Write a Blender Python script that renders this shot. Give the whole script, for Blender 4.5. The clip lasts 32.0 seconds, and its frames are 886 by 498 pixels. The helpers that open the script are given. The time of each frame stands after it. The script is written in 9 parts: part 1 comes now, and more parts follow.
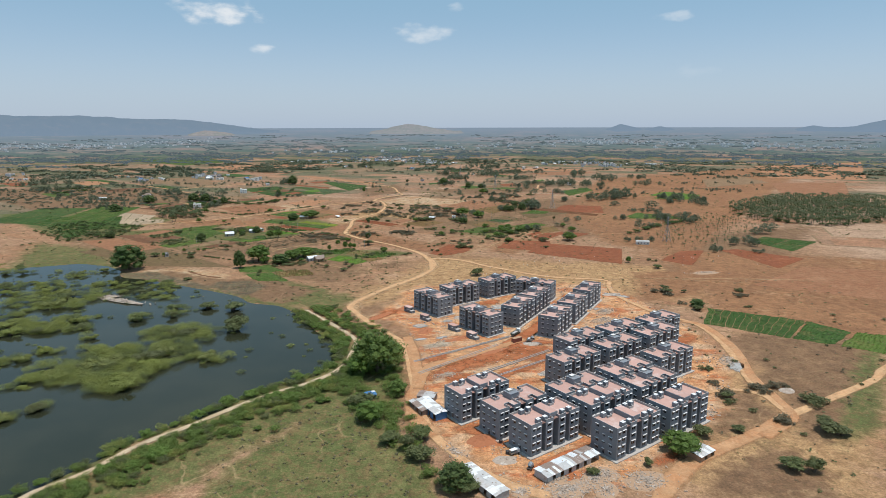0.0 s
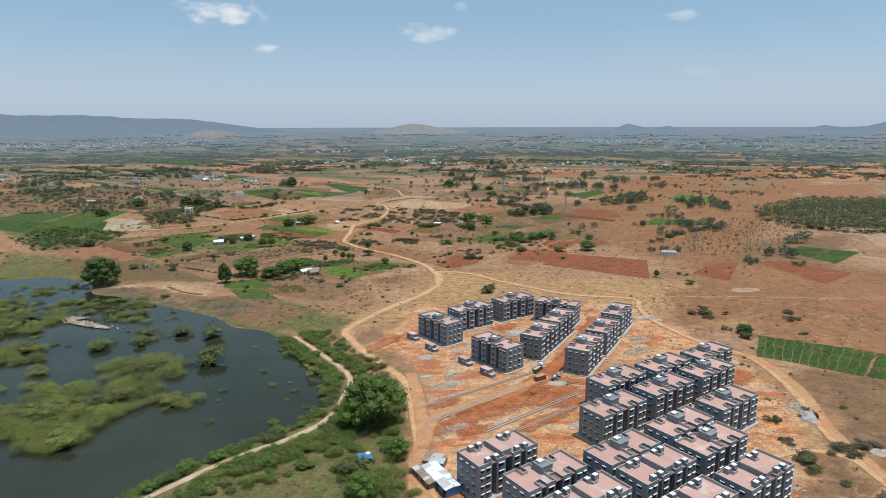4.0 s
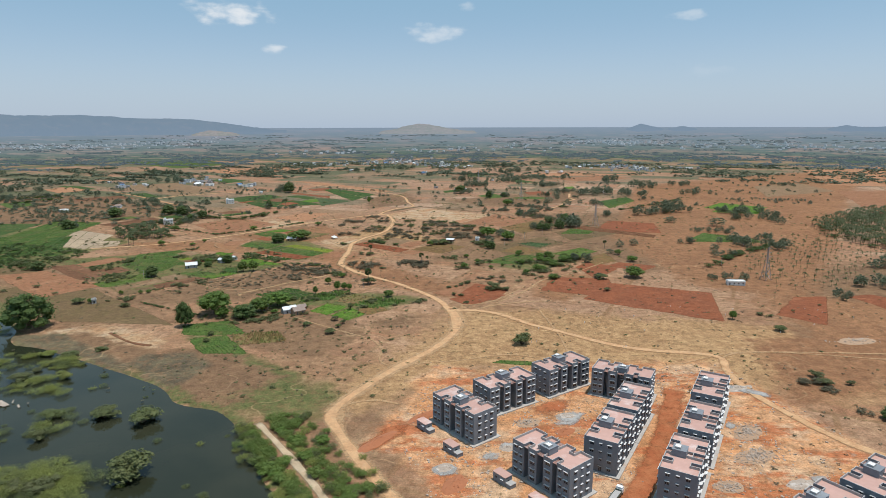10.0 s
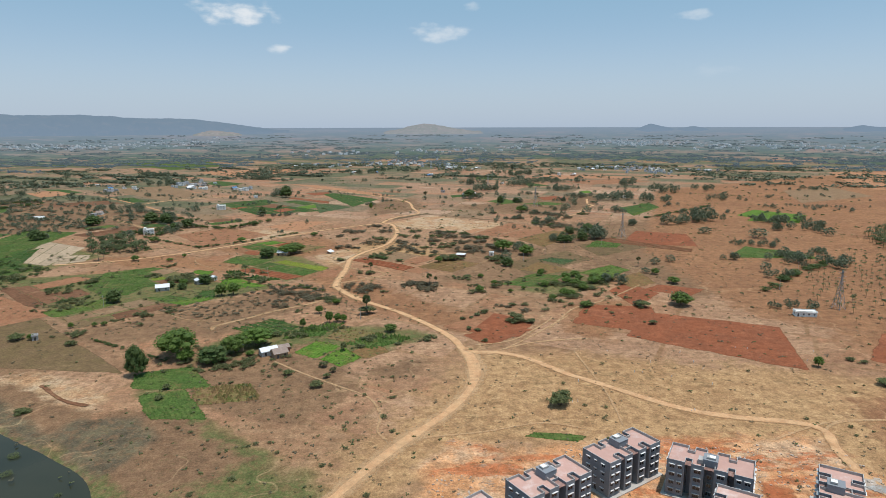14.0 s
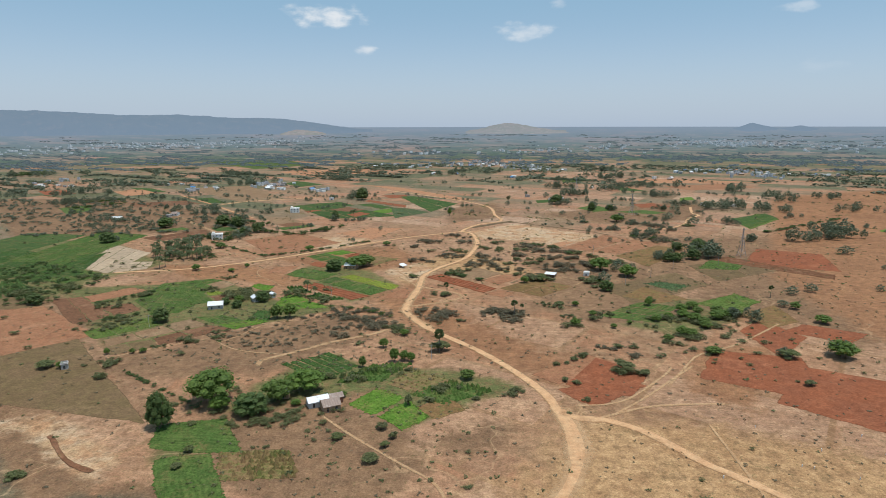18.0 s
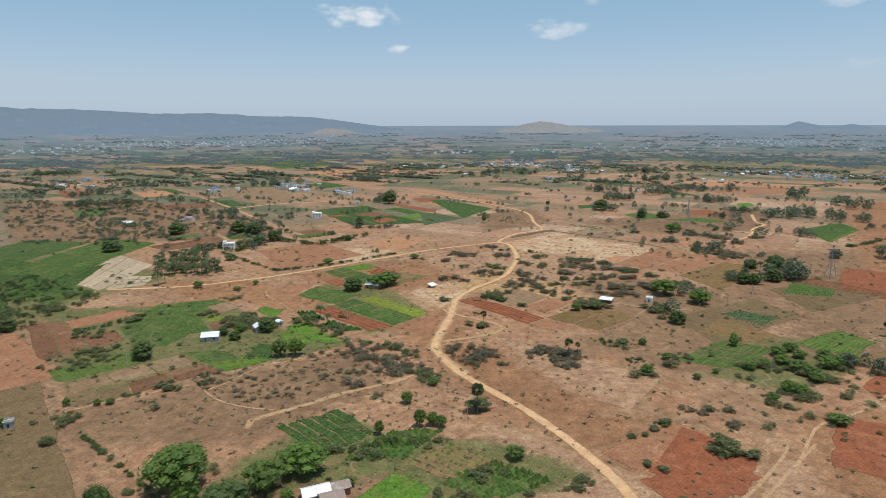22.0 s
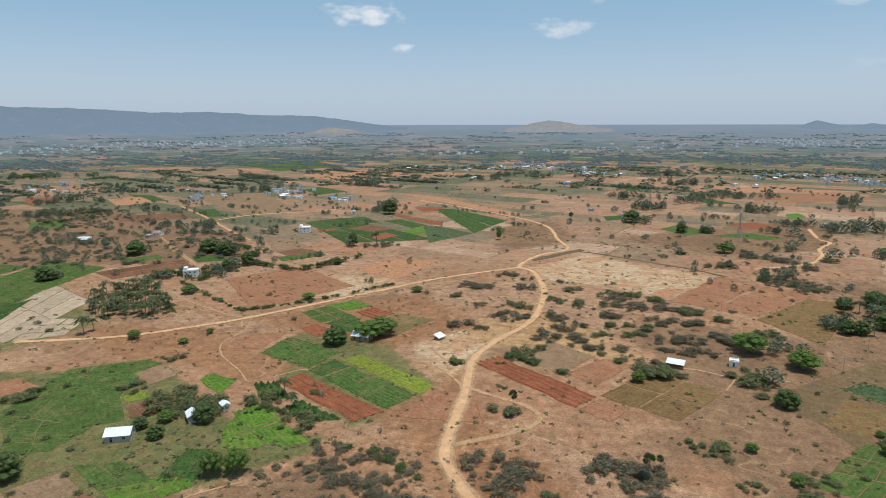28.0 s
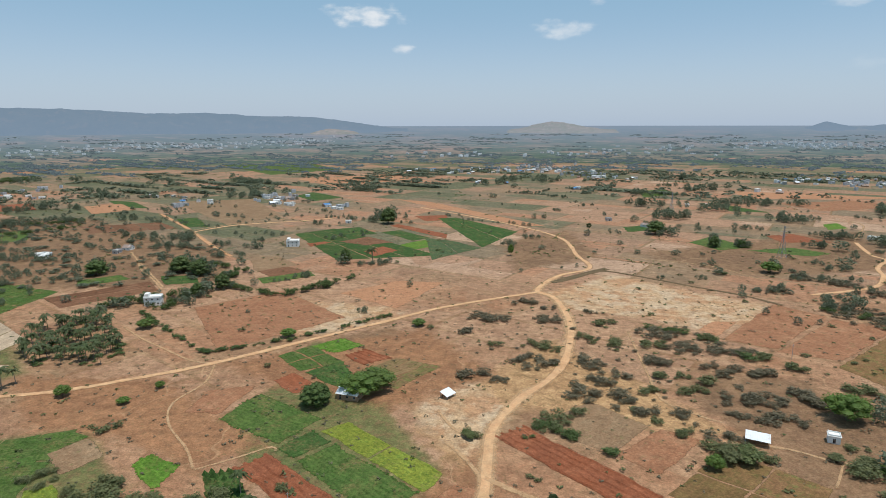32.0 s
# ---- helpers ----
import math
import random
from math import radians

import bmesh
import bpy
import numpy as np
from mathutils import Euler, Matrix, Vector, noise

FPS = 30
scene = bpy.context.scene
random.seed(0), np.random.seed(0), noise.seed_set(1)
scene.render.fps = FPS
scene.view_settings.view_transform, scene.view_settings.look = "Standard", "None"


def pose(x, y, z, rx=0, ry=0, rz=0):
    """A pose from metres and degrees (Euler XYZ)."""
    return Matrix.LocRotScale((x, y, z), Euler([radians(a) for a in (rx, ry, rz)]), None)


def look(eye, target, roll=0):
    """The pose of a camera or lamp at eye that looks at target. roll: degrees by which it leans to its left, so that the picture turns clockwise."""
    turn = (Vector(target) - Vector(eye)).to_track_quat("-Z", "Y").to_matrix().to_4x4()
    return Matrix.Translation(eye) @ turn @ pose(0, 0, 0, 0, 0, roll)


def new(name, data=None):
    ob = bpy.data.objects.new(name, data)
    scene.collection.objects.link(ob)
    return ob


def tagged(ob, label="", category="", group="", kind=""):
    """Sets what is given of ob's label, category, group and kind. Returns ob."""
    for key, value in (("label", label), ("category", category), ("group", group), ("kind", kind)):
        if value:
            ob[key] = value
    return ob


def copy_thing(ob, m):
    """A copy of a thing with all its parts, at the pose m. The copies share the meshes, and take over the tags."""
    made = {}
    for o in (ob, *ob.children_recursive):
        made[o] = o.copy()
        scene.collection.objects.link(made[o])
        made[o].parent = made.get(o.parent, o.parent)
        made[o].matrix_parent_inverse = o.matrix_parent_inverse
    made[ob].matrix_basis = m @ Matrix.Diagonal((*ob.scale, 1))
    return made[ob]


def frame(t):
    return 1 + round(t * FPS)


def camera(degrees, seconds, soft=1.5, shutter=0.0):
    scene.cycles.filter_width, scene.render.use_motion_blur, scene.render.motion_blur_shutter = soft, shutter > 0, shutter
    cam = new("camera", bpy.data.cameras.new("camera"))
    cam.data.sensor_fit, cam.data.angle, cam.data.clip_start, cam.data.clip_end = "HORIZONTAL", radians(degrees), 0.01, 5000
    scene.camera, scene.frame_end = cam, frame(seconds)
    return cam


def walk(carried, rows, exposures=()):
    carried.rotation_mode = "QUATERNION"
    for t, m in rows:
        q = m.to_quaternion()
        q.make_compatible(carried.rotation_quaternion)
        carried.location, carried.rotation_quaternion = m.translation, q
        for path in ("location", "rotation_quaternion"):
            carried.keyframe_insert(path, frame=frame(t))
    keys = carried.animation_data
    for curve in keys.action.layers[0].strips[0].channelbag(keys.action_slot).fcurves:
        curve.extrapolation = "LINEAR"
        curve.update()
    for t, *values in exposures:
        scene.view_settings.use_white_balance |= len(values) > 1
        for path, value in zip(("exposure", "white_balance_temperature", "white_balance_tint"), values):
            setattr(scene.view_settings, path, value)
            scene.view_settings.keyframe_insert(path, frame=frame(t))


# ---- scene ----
cam = camera(72.35, 32.0, 0.5)
PATH = [
    (0, -4.62, -39.20, 122.89, 78.459, -2.364),
    (1, -4.82, -25.36, 123.00, 78.448, -2.263),
    (2, -4.76, -11.75, 122.79, 78.422, -2.194),
    (3.5, -4.93, 8.87, 122.43, 78.422, -1.998),
    (5.5, -6.18, 38.68, 122.50, 78.486, -1.912),
    (6, -6.41, 47.10, 122.65, 78.497, -1.824),
    (7, -6.91, 64.95, 122.98, 78.488, -1.611),
    (8, -7.77, 83.80, 123.08, 78.448, -1.534),
    (9, -8.72, 103.23, 123.16, 78.432, -1.463),
    (10, -9.18, 122.42, 123.08, 78.434, -1.354),
    (11, -9.64, 141.83, 123.13, 78.463, -1.209),
    (12, -10.34, 161.39, 123.11, 78.476, -1.112),
    (13, -11.38, 180.81, 123.17, 78.472, -0.999),
    (14, -12.54, 199.50, 123.12, 78.430, -0.913),
    (15, -13.37, 218.09, 123.34, 78.421, -0.550),
    (15.5, -13.90, 227.17, 123.39, 78.414, 0.080),
    (16, -14.51, 236.16, 123.42, 78.408, 1.150),
    (16.5, -15.16, 245.04, 123.41, 78.400, 2.500),
    (17, -16.02, 253.93, 123.43, 78.412, 3.966),
    (17.5, -16.99, 262.65, 123.31, 78.397, 5.302),
    (18, -18.10, 271.31, 123.18, 78.385, 6.668),
    (18.5, -19.38, 279.97, 123.06, 78.380, 7.785),
    (19, -20.83, 288.68, 122.94, 78.373, 8.723),
    (19.5, -22.47, 297.48, 122.80, 78.358, 9.128),
    (20, -24.17, 306.40, 122.68, 78.339, 9.216),
    (20.5, -25.92, 315.50, 122.61, 78.321, 9.296),
    (21, -27.68, 324.74, 122.61, 78.307, 9.405),
    (21.5, -29.47, 334.10, 122.64, 78.288, 9.498),
    (22, -31.30, 343.55, 122.69, 78.268, 9.539),
    (22.5, -33.18, 353.02, 122.78, 78.251, 9.642),
    (23, -35.09, 362.49, 122.90, 78.240, 9.709),
    (23.5, -36.98, 371.94, 123.03, 78.237, 9.765),
    (24, -38.89, 381.31, 123.11, 78.229, 9.826),
    (24.5, -40.82, 390.60, 123.16, 78.217, 9.891),
    (25, -42.73, 399.83, 123.21, 78.205, 9.843),
    (25.5, -44.60, 409.00, 123.27, 78.194, 9.919),
    (27.5, -51.59, 444.94, 123.64, 78.170, 10.033),
    (28, -53.42, 453.96, 123.68, 78.174, 9.986),
    (28.5, -55.30, 462.93, 123.66, 78.174, 10.002),
    (29, -57.28, 471.89, 123.63, 78.178, 10.070),
    (29.5, -59.35, 480.79, 123.56, 78.176, 10.066),
    (30, -61.52, 489.79, 123.52, 78.187, 10.070),
    (30.5, -63.75, 498.92, 123.52, 78.204, 10.052),
    (31, -65.98, 508.19, 123.55, 78.226, 10.036),
    (31.5, -68.17, 517.59, 123.60, 78.248, 10.018),
    (32, -70.32, 527.08, 123.70, 78.272, 10.028),
]
ROLL = -0.15
walk(cam, [(t, pose(x, y, z, tilt, 0, turn) @ pose(0, 0, 0, 0, 0, ROLL)) for t, x, y, z, tilt, turn in PATH])


# ---- light ----
SUN_EL, SUN_AZ = radians(78), radians(105)  # azimuth from +y towards +x
world = bpy.data.worlds.new("sky")
scene.world = world
world.use_nodes = True
wt = world.node_tree
wt.nodes.clear()


def wnode(kind, **kw):
    n = wt.nodes.new(kind)
    for k, v in kw.items():
        n.inputs[k].default_value = v
    return n


def wmath(op, a, b=0.0):
    n = wt.nodes.new("ShaderNodeMath")
    n.operation = op
    for i, v in enumerate((a, b)):
        if isinstance(v, (int, float)):
            n.inputs[i].default_value = v
        else:
            wt.links.new(v, n.inputs[i])
    return n.outputs[0]


sky = wt.nodes.new("ShaderNodeTexSky")
sky.sky_type, sky.sun_disc = "NISHITA", False
sky.sun_elevation, sky.sun_rotation = SUN_EL, SUN_AZ
sky.altitude, sky.air_density, sky.dust_density, sky.ozone_density = 500, 1.0, 0.6, 1.5
coord = wt.nodes.new("ShaderNodeTexCoord")
split = wt.nodes.new("ShaderNodeSeparateXYZ")
wt.links.new(coord.outputs["Generated"], split.inputs[0])
azim = wmath("ARCTAN2", split.outputs[0], split.outputs[1])
elev = wmath("ARCSINE", split.outputs[2])
puff = wnode("ShaderNodeTexNoise", Scale=30.0, Detail=5.0, Roughness=0.5)
stretch = wt.nodes.new("ShaderNodeMapping")
stretch.inputs["Scale"].default_value = (1, 1, 2.2)
wt.links.new(coord.outputs["Generated"], stretch.inputs[0])
wt.links.new(stretch.outputs[0], puff.inputs["Vector"])
cover = 0.0
# fair-weather clouds: azimuth and elevation of the middle, half width and half height, all in degrees, and thickness
for az, el, wide, tall, thick in ((-16.6, 9.25, 4.2, 1.15, 0.9), (-13.4, 6.5, 1.1, 0.5, 0.7), (0.7, 8.1, 2.7, 0.95, 0.55),
                                  (22.4, 8.9, 1.8, 0.5, 0.4), (3.6, 10.2, 0.9, 0.45, 0.35), (24.5, 4.4, 2.4, 0.6, 0.1)):
    du = wmath("DIVIDE", wmath("SUBTRACT", azim, radians(az)), radians(wide))
    dv = wmath("DIVIDE", wmath("SUBTRACT", elev, radians(el)), radians(tall))
    r2 = wmath("ADD", wmath("MULTIPLY", du, du), wmath("MULTIPLY", dv, dv))
    body = wmath("SUBTRACT", wmath("ADD", wmath("MULTIPLY", puff.outputs[0], 3.4), -0.8), r2)
    soft = wt.nodes.new("ShaderNodeMapRange")
    soft.interpolation_type = "SMOOTHSTEP"
    soft.inputs[2].default_value = 1.35
    wt.links.new(body, soft.inputs[0])
    cover = wmath("MAXIMUM", cover, wmath("MULTIPLY", soft.outputs[0], thick))
# whitish dust haze towards the horizon
murk = wt.nodes.new("ShaderNodeMapRange")
murk.interpolation_type = "SMOOTHSTEP"
murk.inputs[1].default_value, murk.inputs[2].default_value = radians(17), radians(-3)
wt.links.new(elev, murk.inputs[0])
hazy = wt.nodes.new("ShaderNodeMixRGB")
hazy.inputs[2].default_value = (3.3, 4.2, 5.5, 1)
wt.links.new(wmath("MULTIPLY", murk.outputs[0], 0.9), hazy.inputs[0])
wt.links.new(sky.outputs[0], hazy.inputs[1])
mixer = wt.nodes.new("ShaderNodeMixRGB")
mixer.inputs[2].default_value = (6.6, 6.9, 7.2, 1)
wt.links.new(cover, mixer.inputs[0])
# clearer cyan sky above the dust
clear = wt.nodes.new("ShaderNodeMapRange")
clear.interpolation_type = "SMOOTHSTEP"
clear.inputs[1].default_value, clear.inputs[2].default_value, clear.inputs[4].default_value = radians(2), radians(14), 0.85
wt.links.new(elev, clear.inputs[0])
upper = wt.nodes.new("ShaderNodeMixRGB")
upper.inputs[2].default_value = (2.25, 3.88, 5.2, 1)
wt.links.new(clear.outputs[0], upper.inputs[0])
wt.links.new(hazy.outputs[0], upper.inputs[1])
wt.links.new(upper.outputs[0], mixer.inputs[1])
back = wnode("ShaderNodeBackground", Strength=0.12)
wt.links.new(mixer.outputs[0], back.inputs[0])
wt.links.new(back.outputs[0], wt.nodes.new("ShaderNodeOutputWorld").inputs[0])

lamp = bpy.data.lights.new("sun", "SUN")
lamp.energy, lamp.angle, lamp.color = 3.9, radians(0.6), (1.0, 0.96, 0.91)
sun = new("sun", lamp)
sun.matrix_world = look((0, 0, 0), (-math.cos(SUN_EL) * math.sin(SUN_AZ), -math.cos(SUN_EL) * math.cos(SUN_AZ), -math.sin(SUN_EL)))
sun.location = (0, 250, 400)


# ---- materials ----
class Nodes:
    """A small node builder for one material."""

    def __init__(self, name, rough=0.9, metal=0.0, spec=0.3):
        self.m = bpy.data.materials.new(name)
        self.m.use_nodes = True
        self.t = self.m.node_tree
        self.t.nodes.clear()
        self.out = self.t.nodes.new("ShaderNodeOutputMaterial")
        self.b = self.t.nodes.new("ShaderNodeBsdfPrincipled")
        self.b.inputs["Roughness"].default_value = rough
        self.b.inputs["Metallic"].default_value = metal
        self.b.inputs["Specular IOR Level"].default_value = spec
        self.t.links.new(self.b.outputs[0], self.out.inputs[0])
        self.pos = self.t.nodes.new("ShaderNodeNewGeometry").outputs["Position"]

    def put(self, v, socket):
        if isinstance(v, (int, float)):
            socket.default_value = v
        elif isinstance(v, tuple):
            socket.default_value = (*v, 1) if len(v) == 3 and socket.type == "RGBA" else v
        else:
            self.t.links.new(v, socket)

    def noise(self, size, detail=4.0, rough=0.55, stretch=None, turn=0.0, vec=None):
        n = self.t.nodes.new("ShaderNodeTexNoise")
        n.inputs["Scale"].default_value = 1.0 / size
        n.inputs["Detail"].default_value, n.inputs["Roughness"].default_value = detail, rough
        v = vec or self.pos
        if stretch:
            mp = self.t.nodes.new("ShaderNodeMapping")
            mp.inputs["Scale"].default_value = stretch
            mp.inputs["Rotation"].default_value = (0, 0, turn)
            self.t.links.new(v, mp.inputs[0])
            v = mp.outputs[0]
        self.t.links.new(v, n.inputs["Vector"])
        return n.outputs[0]

    def math(self, op, a, b=0.0):
        n = self.t.nodes.new("ShaderNodeMath")
        n.operation = op
        self.put(a, n.inputs[0]), self.put(b, n.inputs[1])
        return n.outputs[0]

    def step(self, v, lo, hi):
        n = self.t.nodes.new("ShaderNodeMapRange")
        n.interpolation_type = "SMOOTHSTEP"
        self.put(v, n.inputs[0])
        n.inputs[1].default_value, n.inputs[2].default_value = lo, hi
        return n.outputs[0]

    def mix(self, fac, a, b):
        n = self.t.nodes.new("ShaderNodeMixRGB")
        self.put(fac, n.inputs[0]), self.put(a, n.inputs[1]), self.put(b, n.inputs[2])
        return n.outputs[0]

    def grain(self, col, size, amount, detail=7.0, stretch=None, turn=0.0):
        """Clods, stones and stubble: lighter and darker specks of one size."""
        r = self.t.nodes.new("ShaderNodeMapRange")
        r.inputs[1].default_value, r.inputs[2].default_value = 0.34, 0.66
        r.inputs[3].default_value, r.inputs[4].default_value = 1 - amount, 1 + amount
        self.t.links.new(self.noise(size, detail, 0.75, stretch, turn), r.inputs[0])
        m = self.t.nodes.new("ShaderNodeMixRGB")
        m.blend_type = "MULTIPLY"
        m.inputs[0].default_value = 1.0
        self.put(col, m.inputs[1])
        self.t.links.new(r.outputs[0], m.inputs[2])
        return m.outputs[0]

    def attr(self, name):
        n = self.t.nodes.new("ShaderNodeAttribute")
        n.attribute_name = name
        return n.outputs["Fac"]

    def random(self):
        return self.t.nodes.new("ShaderNodeObjectInfo").outputs["Random"]

    def island(self):
        return self.t.nodes.new("ShaderNodeNewGeometry").outputs["Random Per Island"]

    def finish(self, colour, bump=None, strength=0.3, depth=0.1):
        self.put(colour, self.b.inputs["Base Color"])
        if bump is not None:
            n = self.t.nodes.new("ShaderNodeBump")
            n.inputs["Strength"].default_value, n.inputs["Distance"].default_value = strength, depth
            self.t.links.new(bump, n.inputs["Height"])
            self.t.links.new(n.outputs[0], self.b.inputs["Normal"])
        return self.m


MAT = {}


def earth(name, a, b, c, rows=0.0, turn=0.0, tufts=0.0, tuft=(0.12, 0.13, 0.04)):
    """Soil or low crop: two broad tones, a fine one, optional weeds."""
    n = Nodes(name, 0.95, spec=0.1)
    col = n.mix(n.step(n.noise(16, 6, 0.65), 0.38, 0.62), a, b)
    fine = n.noise(1.6, 6, 0.7)
    col = n.mix(n.math("MULTIPLY", n.step(n.noise(9, 6, 0.7), 0.5, 0.66), 0.45), col, c)
    col = n.mix(n.math("MULTIPLY", n.step(fine, 0.45, 0.75), 0.75), col, c)
    col = n.mix(n.math("MULTIPLY", n.step(n.noise(0.5, 3), 0.5, 0.8), 0.3), col, b)
    if tufts:
        col = n.mix(n.math("MULTIPLY", n.step(n.noise(4.5, 6, 0.75), 0.62 - 0.2 * tufts, 0.72 - 0.1 * tufts), 0.8), col, tuft)
    # plots within the field differ in tone, and rows run along it
    col = n.mix(n.math("MULTIPLY", n.attr("tone"), 0.6), col, c)
    col = n.mix(n.math("MULTIPLY", n.attr("shade"), 0.45), col, tuple(v * 0.55 for v in a))
    line = n.math("SINE", n.math("ADD", n.math("MULTIPLY", n.attr("across"), 2.6), n.math("MULTIPLY", n.noise(5, 3), 3.0)))
    crop = name.startswith("crop")
    col = n.mix(n.math("MULTIPLY", n.step(line, -0.2, 0.9), 0.34 if crop else 0.24), col, tuple(v * 0.62 for v in a) if crop else b)
    if crop:
        # soil shows between the rows where the stand is thin
        thin = n.math("MULTIPLY", n.step(n.noise(11, 6, 0.7), 0.48, 0.66), n.step(n.noise(1.3, 4, 0.7), 0.36, 0.6))
        col = n.mix(n.math("MULTIPLY", thin, 0.5), col, (0.20, 0.125, 0.06))
    else:
        col = n.mix(n.math("MULTIPLY", n.step(n.noise(22, 7, 0.75), 0.52, 0.68), 0.5), col, tuple(v * 1.22 for v in c))
        col = n.mix(n.math("MULTIPLY", n.step(n.noise(3.2, 7, 0.8), 0.57, 0.66), 0.45), col, tuple(v * 0.6 for v in b))
    col = n.grain(n.grain(col, 0.9, 0.3), 4.0, 0.26)
    MAT[name + "_rows"] = n.finish(col, fine, 0.5, 0.25)
    m = n.m.copy()
    m.name = name + "_plot"
    t = m.node_tree
    bsdf = next(o for o in t.nodes if o.type == "BSDF_PRINCIPLED")
    out = next(o for o in t.nodes if o.type == "OUTPUT_MATERIAL")
    n.t, n.pos = t, next(o for o in t.nodes if o.type == "NEW_GEOMETRY").outputs["Position"]
    edge = n.math("ADD", n.attr("edge"), n.math("MULTIPLY", n.math("SUBTRACT", n.noise(4.0, 7, 0.75), 0.5), 1.5))
    mx = t.nodes.new("ShaderNodeMixShader")
    t.links.new(n.step(edge, 0.2, 0.5), mx.inputs[0])
    t.links.new(t.nodes.new("ShaderNodeBsdfTransparent").outputs[0], mx.inputs[1])
    t.links.new(bsdf.outputs[0], mx.inputs[2]), t.links.new(mx.outputs[0], out.inputs[0])
    MAT[name] = m


earth("soil_red", (0.227, 0.071, 0.032), (0.186, 0.063, 0.032), (0.275, 0.111, 0.058))
earth("soil_brown", (0.138, 0.063, 0.032), (0.165, 0.077, 0.043), (0.200, 0.111, 0.065), tufts=0.2)
earth("soil_bare", (0.27, 0.125, 0.066), (0.23, 0.097, 0.05), (0.31, 0.175, 0.10), tufts=0.25)
earth("soil_dry", (0.227, 0.140, 0.079), (0.193, 0.111, 0.061), (0.275, 0.193, 0.115), tufts=0.3)
earth("soil_olive", (0.172, 0.100, 0.043), (0.206, 0.107, 0.054), (0.144, 0.100, 0.036), tufts=0.7)
earth("soil_cream", (0.36, 0.265, 0.175), (0.33, 0.235, 0.15), (0.42, 0.33, 0.235))
earth("soil_fallow", (0.148, 0.094, 0.05), (0.125, 0.088, 0.04), (0.178, 0.116, 0.064), tufts=0.35, tuft=(0.135, 0.115, 0.045))
earth("soil_scrub", (0.135, 0.088, 0.05), (0.10, 0.074, 0.04), (0.20, 0.13, 0.073), tufts=0.5, tuft=(0.10, 0.078, 0.04))
earth("soil_orange", (0.365, 0.178, 0.092), (0.33, 0.155, 0.082), (0.37, 0.21, 0.12))
earth("crop_green", (0.056, 0.108, 0.024), (0.075, 0.12, 0.028), (0.10, 0.115, 0.038), tufts=0.6, tuft=(0.043, 0.080, 0.017))
earth("crop_light", (0.088, 0.138, 0.03), (0.072, 0.125, 0.025), (0.12, 0.13, 0.042), tufts=0.5, tuft=(0.064, 0.111, 0.017))
earth("crop_dark", (0.036, 0.08, 0.02), (0.048, 0.095, 0.023), (0.07, 0.092, 0.03), tufts=0.6, tuft=(0.03, 0.065, 0.015))
earth("crop_bright", (0.07, 0.155, 0.02), (0.095, 0.18, 0.024), (0.13, 0.17, 0.035), tufts=0.4, tuft=(0.05, 0.12, 0.015))
earth("crop_yellow", (0.15, 0.19, 0.03), (0.11, 0.16, 0.028), (0.25, 0.245, 0.035), tufts=0.3, tuft=(0.10, 0.15, 0.02))
earth("crop_teal", (0.042, 0.085, 0.038), (0.054, 0.096, 0.034), (0.085, 0.098, 0.045), tufts=0.5, tuft=(0.034, 0.076, 0.030))
earth("crop_mixed", (0.20, 0.12, 0.06), (0.15, 0.12, 0.045), (0.24, 0.15, 0.08), tufts=0.9, tuft=(0.07, 0.13, 0.025))


